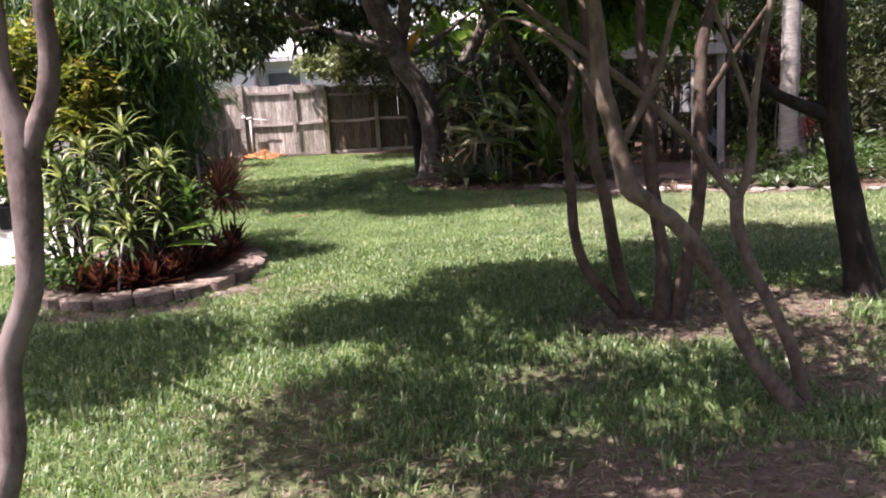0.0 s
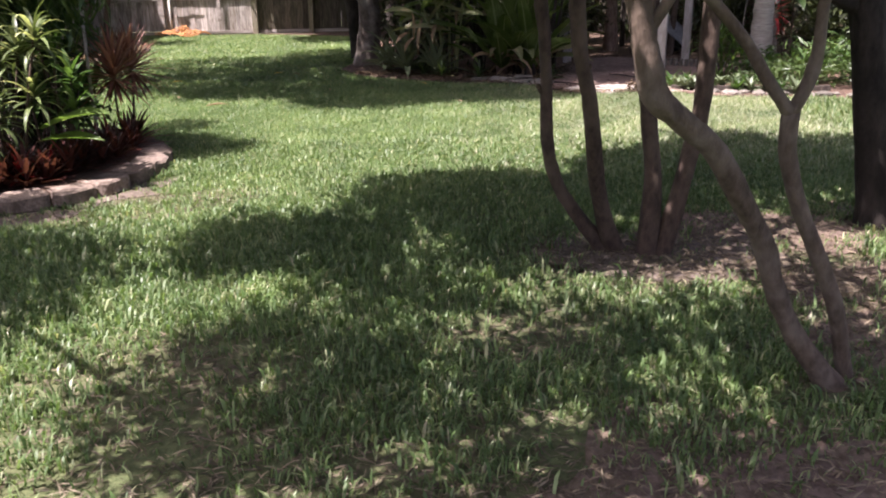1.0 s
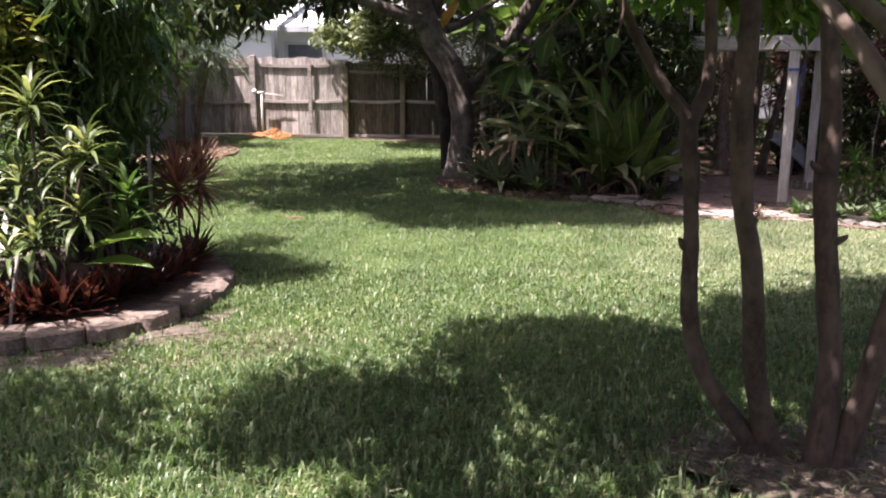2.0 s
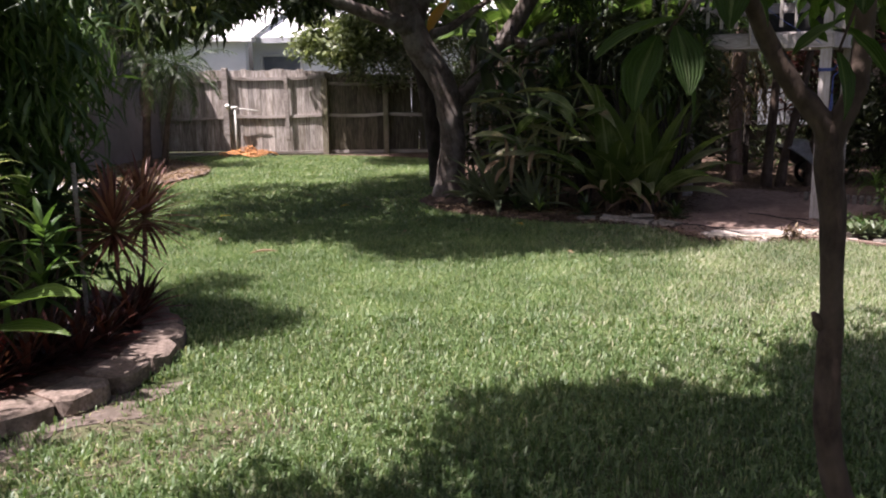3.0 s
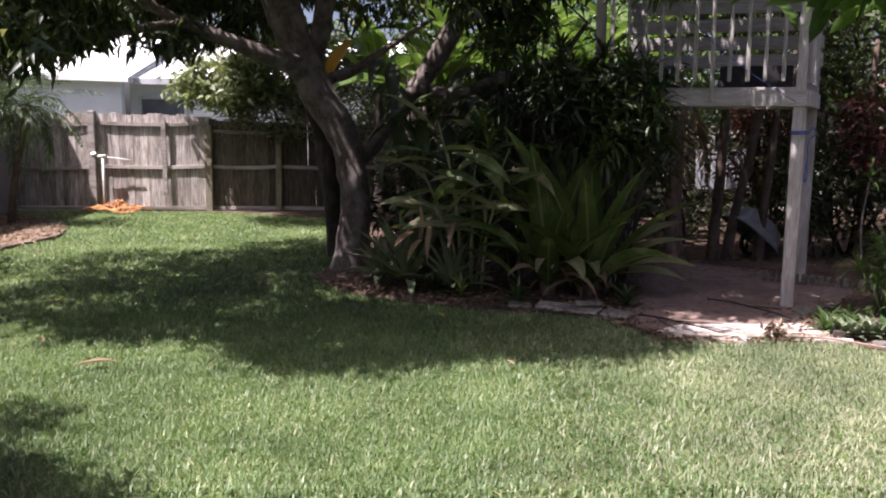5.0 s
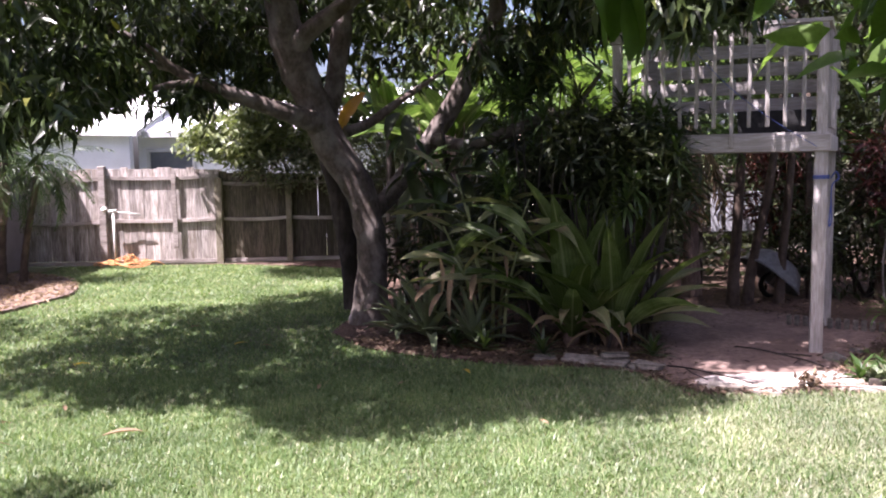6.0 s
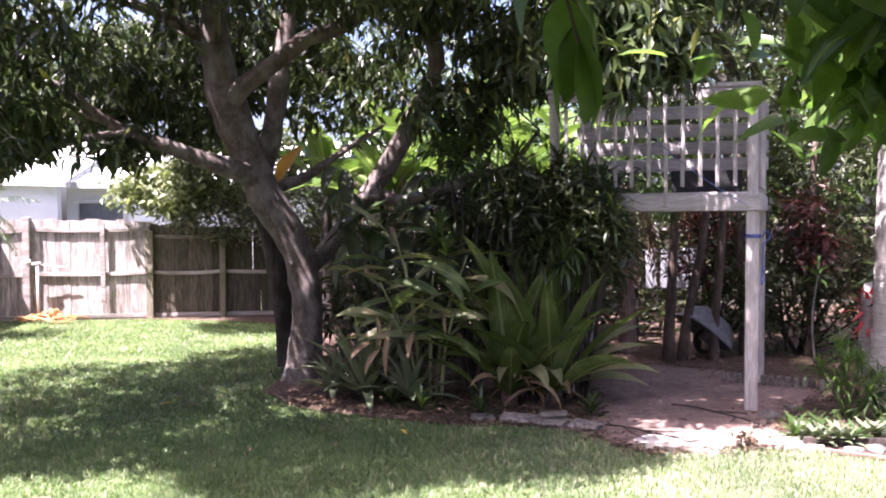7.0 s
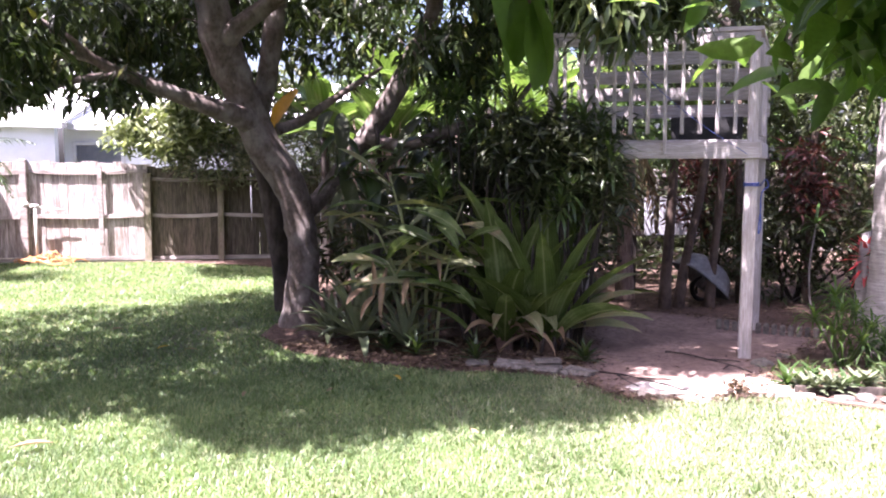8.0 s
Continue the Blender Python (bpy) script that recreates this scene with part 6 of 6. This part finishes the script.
me, _ = crown_mesh("leaves", "leaf_mid", [((3.65, 12.45, 0.1), (0.3, 0.2, 0.08), 14), ((4.2, 12.35, 0.1), (0.4, 0.2, 0.08), 16), ((4.9, 12.1, 0.17), (0.5, 0.3, 0.16), 60), ((5.8, 12.1, 0.18), (0.6, 0.4, 0.18), 70)], 102, per=8, L=0.12, W=0.022, droop=-0.3, spread=0.06, floor=0.04)
part("foliage", me, cover)
shrub("undergrowth", (7.2, 14.3, 0.0), "dark leafy undergrowth along the side of the yard", "leaf_dark", [((6.9, 14.3, 0.7), (1.1, 0.5, 0.75), 260), ((9.0, 13.9, 0.9), (1.2, 0.6, 0.95), 260), ((7.6, 13.6, 0.35), (1.6, 0.4, 0.35), 200)], 108, 6, per=9, L=0.2, W=0.05, droop=0.1, spread=0.11, floor=0.05)
shrub("dark_hedge", (5.6, 16.5, 0.0), "tall dense dark hedge at the back of the yard", "leaf_dark", [((5.4, 16.8, 2.0), (0.9, 0.6, 1.2), 270), ((6.8, 16.2, 2.0), (1.2, 0.7, 1.4), 340), ((8.4, 15.0, 2.0), (1.0, 1.2, 1.6), 300), ((6.2, 17.5, 3.2), (1.6, 0.8, 0.8), 200), ((5.3, 16.4, 0.8), (0.9, 0.4, 0.7), 200), ((6.8, 15.7, 0.8), (1.1, 0.5, 0.7), 220)], 103, 9, per=11, L=0.17, W=0.035, droop=0.3, spread=0.12, floor=0.1)
shrub("side_hedge", (9.0, 9.0, 0.0), "leafy green hedge along the side of the yard", "leaf_dark", [((9.2, 12.0, 1.8), (0.9, 1.8, 1.6), 280), ((9.2, 8.5, 1.8), (0.9, 2.0, 1.6), 260), ((9.2, 4.5, 1.8), (0.9, 2.2, 1.6), 200), ((9.2, 0.0, 1.8), (0.9, 2.4, 1.6), 160)], 104, 9, per=10, L=0.2, W=0.05, droop=0.2, spread=0.14, floor=0.05)
shrub("red_dracaena", (4.7, 17.1, 0.0), "tall shrub with dark red leaves in the shade", "red_leaf", [((4.7, 17.0, 1.5), (0.6, 0.3, 0.7), 90), ((5.6, 16.0, 1.7), (0.35, 0.2, 0.6), 36)], 105, 6, per=10, L=0.22, W=0.035, droop=0.2, spread=0.08, floor=0.3)
t = thing("red_ginger", (5.63, 14.8, 0.0), "shrub with bright red drooping bracts", "plant")
part("bracts", rosette_mesh("bracts", "bright_red", (5.63, 14.8, 0.62), 40, 0.3, 0.05, 66, (-1.3, 1.2), 0.6, 0.25), t)
part("stem", Geo().tube([(5.63, 14.8, -0.03, 0.09), (5.6, 14.8, 0.5, 0.08), (5.62, 14.8, 1.1, 0.05)], 8, 3).mesh("stem", "palm_bark"), t)
cane_plant("seedling_palm", (5.45, 15.6, 0.0), "slim seedling palm with a small leaf tuft", [(5.47, 15.6, 1.05)], "leaf_bright", 106, 12, 0.35, 0.04, stem="palm_bark", lift=(-0.3, 0.9))
cane_plant("fan_plant", (5.55, 14.0, 0.0), "broad-leaved plant beside the tall palm", [(5.3, 13.9, 1.2), (5.5, 13.8, 1.0)], "leaf_mid", 107, 9, 0.5, 0.14, lift=(-0.3, 0.8))
for i, (x, y, lean, r) in enumerate(((3.72, 16.0, 0.12, 0.065), (3.95, 16.15, 0.45, 0.06), (4.35, 16.1, 0.18, 0.055), (2.6, 16.4, 0.3, 0.06), (4.9, 16.4, -0.1, 0.05), (5.7, 16.2, 0.05, 0.05))):
    t = thing("slim_tree", (x, y, 0), "slim dark trunk standing in shade behind the deck", "tree")
    part("trunk", Geo().tube([(x, y, -0.05, r * 1.4), (x + lean * 0.2, y, 0.6, r), (x + lean * 0.6, y, 1.5, r * 0.9), (x + lean, y, 2.8, r * 0.6)], 9, 5, 0.12, i).mesh("trunk", "bark_thin"), t)
    me, tips = crown_mesh("crown", "leaf_dark", [((x + lean, y, 3.3), (1.1, 0.9, 0.6), 20)], 110 + i, per=10, L=0.2, W=0.05, droop=0.4, spread=0.13)
    part("crown", me, t)
# Added tree: its crown, above the view, keeps sun off the back ground.
shading_canopy = [
    [(6.4, 18.8, -0.05, 0.2), (6.3, 18.8, 1.5, 0.16), (6.0, 18.6, 3.0, 0.14), (5.4, 18.2, 4.4, 0.09), (4.6, 17.8, 5.0, 0.04)],
    [(6.1, 18.7, 2.8, 0.1), (6.6, 18.3, 3.9, 0.07), (7.2, 17.8, 4.9, 0.03)],
    [(5.7, 18.4, 3.8, 0.08), (4.8, 18.8, 4.5, 0.05), (3.6, 19.0, 5.0, 0.025)],
]
tree("shade_tree", (6.4, 18.8, 0), "added tall tree whose unseen crown shades the back of the yard", "tree", shading_canopy, "bark_dark", [
    ((4.2, 17.4, 5.1), (1.7, 1.5, 0.6), 90), ((6.3, 16.6, 4.9), (1.4, 1.5, 0.8), 230), ((4.0, 19.4, 5.1), (1.5, 1.3, 0.6), 80), ((7.2, 18.4, 4.8), (1.5, 1.5, 0.9), 150)], "leaf_dark", 120, 0.12, 10, 60, per=12, L=0.2, W=0.055, droop=0.45, spread=0.14, floor=3.6)
barrow = thing("wheelbarrow", (4.3, 16.4, 0), "grey wheelbarrow tipped up in the shade behind the deck", "wheelbarrow")
g = Geo()
m = pose(4.3, 16.3, 0.33, 0, 38, 12)
rings = [(0.40, 0.30, 0.0), (0.41, 0.31, 0.02), (0.385, 0.29, 0.03), (0.36, 0.265, 0.12), (0.31, 0.22, 0.22), (0.22, 0.15, 0.28), (0.0, 0.0, 0.29)]
seg = 28
v = []
for rx, ry, z in rings:
    for j in range(seg):
        a = 2 * math.pi * j / seg
        c, d = math.cos(a), math.sin(a)
        v.append(m @ Vector((rx * math.copysign(abs(c) ** 0.6, c), ry * math.copysign(abs(d) ** 0.6, d), z)))
g.add(v, [(k * seg + j, k * seg + (j + 1) % seg, (k + 1) * seg + (j + 1) % seg, (k + 1) * seg + j) for k in range(len(rings) - 1) for j in range(seg)])
part("tray", g.mesh("tray", "metal_grey"), barrow, "dull grey metal tray turned over")
part("wheel", Geo().tube([(4.5 + 0.17 * math.cos(a), 16.62, 0.19 + 0.17 * math.sin(a), 0.035) for a in np.linspace(0, 2 * math.pi, 17)], 7, 1).mesh("wheel", "rubber"), barrow, "black rubber tyre")
part("handle", Geo().tube([(4.45, 16.6, 0.2, 0.018), (4.6, 16.55, 0.4, 0.018), (4.85, 16.5, 0.62, 0.018)], 7, 3).mesh("handle", "rail"), barrow)
screen = thing("screen_fence", (4.35, 17.6, 0), "low screen of pale boards on a dark rail", "fence")
for i in range(4):
    part("board", box_mesh(0.19, 0.018, 0.56, "trim", 0.004, 0.003, i), screen, "pale painted board", pose(4.08 + 0.22 * i, 17.58, 1.1, 0, (-1.5, 1, 0.5, -1)[i], 2))
for z in (0.85, 1.32):
    part("rail", box_mesh(1.3, 0.04, 0.07, "bark_dark", 0.005), screen, "dark weathered rail", pose(4.45, 17.61, z))
for x in (3.85, 5.05):
    part("post", box_mesh(0.08, 0.08, 1.45, "bark_dark", 0.008, 0.003), screen, "", pose(x, 17.66, 0.7))

# ---------------------------------------------------------------- standpipe and hose by the fence
pipe = thing("standpipe", (-5.92, 22.1, 0), "white plastic standpipe with a tap by the fence", "pipe")
part("riser", Geo().tube([(-5.92, 22.12, -0.05, 0.024), (-5.92, 22.12, 0.5, 0.024), (-5.92, 22.12, 1.06, 0.024)], 10, 1).mesh("riser", "pvc"), pipe)
part("elbow", Geo().tube([(-6.02, 22.12, 1.06, 0.034), (-5.86, 22.12, 1.07, 0.034)], 10, 1).mesh("elbow", "pvc"), pipe)
part("tap", rock_mesh(0.055, 4, "pvc", 1.0), pipe, "white tap body", pose(-6.08, 22.1, 1.10))
part("branch_pipe", Geo().tube([(-5.9, 22.14, 1.05, 0.013), (-5.7, 22.16, 1.03, 0.013), (-5.42, 22.17, 0.99, 0.013)], 8, 2).mesh("branch_pipe", "pvc"), pipe)
hose = thing("garden_hose", (-5.6, 22.0, 0), "tangled pile of orange garden hose at the fence", "hose")
rnd = random.Random(8)
rows = []
for i in range(84):
    a = i * 0.61
    r = 0.18 + 0.14 * math.sin(i * 0.37) + rnd.uniform(-0.04, 0.04)
    rows.append((-5.62 + 1.9 * r * math.cos(a), 21.92 + 0.8 * r * math.sin(a), 0.03 + 0.22 * rnd.random() * max(0, 1 - r * 2.2) + 0.02 * (i % 3), 0.010))
part("coil", Geo().tube(rows, 6, 3).mesh("coil", "hose"), hose)

# fallen leaves on the lawn
rnd = random.Random(77)
for i, (x, y, s, mat) in enumerate(((-2.4, 11.24, 0.27, "dry"), (0.16, 12.86, 0.17, "yellow_leaf"), (-2.9, 11.9, 0.14, "dry"), (-1.05, 12.33, 0.13, "dry"), (0.6, 11.3, 0.12, "dry"), (-2.1, 14.2, 0.14, "yellow_leaf"), (-1.7, 14.1, 0.12, "dry"), (-3.3, 13.5, 0.14, "yellow_leaf"), (-2.7, 15.3, 0.14, "dry"), (-0.4, 12.4, 0.1, "dry"))):
    me = strap_mesh("fallen_leaf", mat, (0, 0, 0), 0, s, s * 0.24, 0.12, 0.4, i, 0.3, 0.15, 5)
    ob = tagged(new("fallen_leaf", me), "curled brown fallen leaf on the lawn" if mat == "dry" else "yellow fallen leaf on the lawn", "leaf", "fallen leaves on the lawn")
    ob.matrix_basis = pose(x, y, 0.062, 0, 0, 14 if i == 0 else rnd.uniform(0, 360))

# leaf litter over the beds
rng = np.random.default_rng(9)
x, y = rng.uniform(-2.2, 7.5, 16000), rng.uniform(12.2, 22.0, 16000)
x[:5000], y[:5000] = rng.uniform(-1.3, 2.3, 5000), rng.uniform(12.9, 14.6, 5000)
ok = inside(BACK_BED, x, y) & (~inside(DIRT, x, y) | (rng.random(16000) < 0.12))
x, y = x[ok][:7600], y[ok][:7600]
n = len(x)
az = rng.random(n) * 6.28
me = leaves_mesh("leaf_litter", "litter", np.stack([x, y, 0.028 + 0.02 * rng.random(n)], 1), np.stack([np.cos(az), np.sin(az), 0.15 * rng.normal(size=n)], 1), 0.04 + 0.08 * rng.random(n), 0.026, rng, up=np.array([[0.0, 0, 1]]) + 0.25 * rng.normal(size=(n, 3)))
tagged(new("leaf_litter", me), "scattered dry brown leaves over the mulch", "leaf litter", kind="stuff")
x, y = rng.uniform(-7.6, -5.3, 5000), rng.uniform(16.3, 21, 5000)
ok = inside(SIDE_BED, x, y) & ((y > 17.15) | (x > -6.6) | (rng.random(5000) < 0.06))
x, y = x[ok], y[ok]
n = len(x)
az = rng.random(n) * 6.28
me = leaves_mesh("bark_chips", "dry", np.stack([x, y, 0.055 + 0.02 * rng.random(n)], 1), np.stack([np.cos(az), np.sin(az), 0.2 * rng.normal(size=n)], 1), 0.05 + 0.07 * rng.random(n), 0.03, rng, up=np.array([[0.0, 0, 1]]) + 0.3 * rng.normal(size=(n, 3)))
tagged(new("bark_chips", me), "loose brown bark chips on the side bed", "bark chips", kind="stuff")

ring = smooth_path(DIRT + [DIRT[0]], 8)
pick = rng.integers(0, len(ring), 1500)
P = np.column_stack([ring[pick] + rng.normal(size=(1500, 2)) * 0.09, 0.034 + 0.02 * rng.random(1500)])
az = rng.random(1500) * 6.28
me = leaves_mesh("edge_litter", "litter", P, np.stack([np.cos(az), np.sin(az), 0.15 * rng.normal(size=1500)], 1), 0.03 + 0.07 * rng.random(1500), 0.02, rng, up=np.array([[0.0, 0, 1]]) + 0.3 * rng.normal(size=(1500, 3)))
tagged(new("leaf_litter", me), "brown leaf litter along the trodden dirt", "leaf litter", kind="stuff")

# dry thatch lying in the worn parts of the lawn
def thatch(spots, seed):
    rng = np.random.default_rng(seed)
    P = []
    for bx, by, br, bs in spots:
        n = int(2600 * br * br)
        P.append(np.stack([bx + rng.normal(size=n) * br * 0.6, by + rng.normal(size=n) * br * 0.42, 0.004 + 0.02 * rng.random(n)], 1))
    P = np.vstack(P)
    n = len(P)
    az = rng.random(n) * 6.28
    D = np.stack([np.cos(az), np.sin(az), 0.25 * rng.normal(size=n)], 1)
    me = leaves_mesh("dry_thatch", "thatch", P, D, 0.04 + 0.07 * rng.random(n), 0.008, rng, up=np.array([[0.0, 0, 1]]) + 0.4 * rng.normal(size=(n, 3)))
    tagged(new("dry_thatch", me), "pale dry grass thatch in worn lawn patches", "dry grass", kind="stuff")


# plain fence that closes the yard behind and at the sides
for name, x, y, sx, sy in (("wall_south", 0, -9.0, 24, 0.06), ("wall_east", 11.6, 6.5, 0.06, 31), ("wall_west", -11.5, 4.0, 0.06, 26)):
    tagged(new(name, box_mesh(sx, sy, 1.8, "fence", 0.005)), "plain weathered board fence closing the yard", kind="structure").matrix_basis = pose(x, y, 0.9)

# ---------------------------------------------------------------- lawn
def waves(x, y, seed, scale):
    r = np.random.default_rng(seed)
    out = np.zeros_like(x)
    for k in range(7):
        a, f, p = r.uniform(0, 6.28), scale * r.uniform(0.6, 2.2), r.uniform(0, 6.28)
        out += np.sin((x * np.cos(a) + y * np.sin(a)) * f + p)
    return out / 7 * 1.6


BARE = [(1.7, 5.7, 1.0, 0.2), (2.6, 5.2, 0.7, 0.2), (1.4, 3.2, 1.2, 0.45), (2.6, 6.3, 0.9, 0.15), (-1.55, 6.75, 0.45, 0.22), (-1.15, 7.2, 0.4, 0.2), (2.6, 4.4, 0.8, 0.3), (0.7, 4.6, 0.5, 0.25), (-2.25, 6.65, 0.35, 0.15), (-1.85, 7.2, 0.3, 0.15), (-3.0, 6.5, 0.4, 0.15), (-0.85, 4.2, 0.75, 0.15), (-0.45, 3.25, 0.8, 0.05), (0.5, 3.1, 0.8, -0.05)]


def lawn(name, x0, x1, y0, y1, count, height, width, seed, parts=2, dry=False, lean=1.25):
    rng = np.random.default_rng(seed)
    x, y = rng.uniform(x0, x1, count), rng.uniform(y0, y1, count)
    keep = ~(inside(ISLAND, x, y) | inside(BACK_BED, x, y) | inside(PATIO, x, y) | inside(SIDE_BED, x, y) | (inside(STEM_BED, x, y) & (rng.random(count) < 0.45)))
    strip = inside(KERB_STRIP, x, y)
    dens = 0.78 + 0.35 * waves(x, y, 5, 2.6) + 0.2 * waves(x, y, 6, 9.0) + 0.3 * waves(x, y, 9, 26.0)
    for bx, by, br, bs in BARE:
        d = np.hypot((x - bx) / br, (y - by) / (br * 0.7)) + 0.25 * waves(x, y, 8, 7.0)
        dens -= (0.55 + bs) * np.clip(1.25 - d, 0, 1)
    dens = np.where(strip, dens - 0.45, dens)
    keep &= rng.random(count) < np.clip(dens, 0.03, 1)
    x, y, dens = x[keep], y[keep], dens[keep]
    n = len(x)
    az = rng.random(n) * 2 * np.pi
    tilt = 0.25 + 0.75 * rng.random(n)
    h = height * (0.55 + 0.75 * rng.random(n)) * (0.75 + 0.25 * np.clip(dens, 0, 1.2))
    w = width * (0.7 + 0.6 * rng.random(n))
    tall = rng.random(n) < 0.09
    h, w = h * np.where(tall, 1.35, 0.97), w * np.where(tall, 1.6, 0.95)
    out = np.stack([np.cos(az), np.sin(az), 0 * az], 1)
    side = np.stack([-np.sin(az), np.cos(az), 0 * az], 1)
    b = np.stack([x, y, np.zeros(n)], 1)
    upv = np.array([0, 0, 1.0])
    if parts == 2:
        mid = b + out * (h * 0.35 * tilt)[:, None] + upv * (h * 0.6)[:, None]
        tip = b + out * (h * 1.0 * tilt)[:, None] + upv * (h * (1.05 - 0.45 * tilt))[:, None]
        V = np.stack([b - side * w[:, None] * 0.4, b + side * w[:, None] * 0.4, mid + side * w[:, None] * 0.5, mid - side * w[:, None] * 0.5, tip], 1)
        f = np.array([(0, 1, 2), (0, 2, 3), (3, 2, 4)])
    else:
        tip = b + out * (h * lean * tilt)[:, None] + upv * (h * (1.0 - 0.4 * lean * tilt))[:, None]
        V = np.stack([b - side * w[:, None] * 0.5, b + side * w[:, None] * 0.5, tip], 1)
        f = np.array([(0, 1, 2)])
    # straw-coloured blades, more of them towards the east
    share = np.clip((x - 0.3) / 3.5 + 0.12 * waves(x, y, 12, 5.0), 0, 0.6) * np.clip((y - 7.0) / 2.5, 0, 1) if dry else np.zeros(n)
    pale = rng.random(n) < share
    for mat, pick, lab in (("grass", ~pale, "lush green broad-bladed lawn grass with dry patches"), ("grass_dry", pale, "straw-coloured dry blades among the lawn grass")):
        m = int(pick.sum())
        if m:
            Fc = (f[None] + V.shape[1] * np.arange(m)[:, None, None]).reshape(-1, 3)
            tagged(new(name, mesh_from(name, V[pick].reshape(-1, 3), Fc, mat)), lab, "grass", kind="stuff")


thatch(BARE + [(1.5, 5.65, 0.6, 0), (2.0, 5.5, 0.7, 0), (2.5, 4.9, 0.8, 0)], 15)
# bare earth showing in the worn patches
for i, (bx, by, br, bs) in enumerate(b for b in BARE if b[0] > 1.2):
    turns = [k * math.pi / 5 for k in range(10)]
    ring = [(bx + br * (0.78 + 0.2 * math.sin(3 * a + i * 1.9)) * math.cos(a), by + br * (0.55 + 0.14 * math.cos(2 * a + i)) * math.sin(a)) for a in turns]
    outline_sheet("bare_earth", ring, 0.003 + 0.0012 * i, "earth", "worn patch of bare brown earth in the lawn", 0.3, 20.0 + i)
lawn("lawn_grass", -4.6, 4.4, 1.6, 6.2, 230000, 0.075, 0.0075, 1)
lawn("lawn_grass", -4.6, 4.4, 6.2, 9.2, 250000, 0.058, 0.0065, 7, 2, True)
lawn("lawn_grass", -5.6, 5.2, 9.2, 13.2, 560000, 0.048, 0.0085, 2, 1, True)
lawn("lawn_grass", -7.0, 1.0, 13.2, 22.2, 240000, 0.045, 0.014, 3, 1)
lawn("lawn_grass", 4.4, 9.6, 1.0, 11.5, 120000, 0.07, 0.018, 4, 1, False, 0.75)
lawn("lawn_grass", -11.0, -4.6, 1.6, 9.2, 100000, 0.07, 0.02, 5, 1, False, 0.75)
lawn("lawn_grass", -11.0, 11.0, -8.8, 1.6, 190000, 0.08, 0.032, 6, 1, False, 0.75)

# fence boards last
fence_boards(fence, -6.08, -4.45, FY, 1.88, 1.86, 0.1, 1)
fence_boards(fence, -4.45, -3.95, FY, 1.85, 1.80, 0.08, 2)
# From here eastwards the boards carry the shade in their colour.
fence_boards(fence, -3.95, -2.62, FY, 1.78, 1.72, 0.07, 5, "fence_shade_stained")
fence_boards(fence, -2.62, 11.2, FY, 1.70, 1.68, 0.06, 3, "fence_shade_stained")
fence_boards(side_gate, -8.3, -6.2, FY, 1.84, 1.88, 0.1, 4)
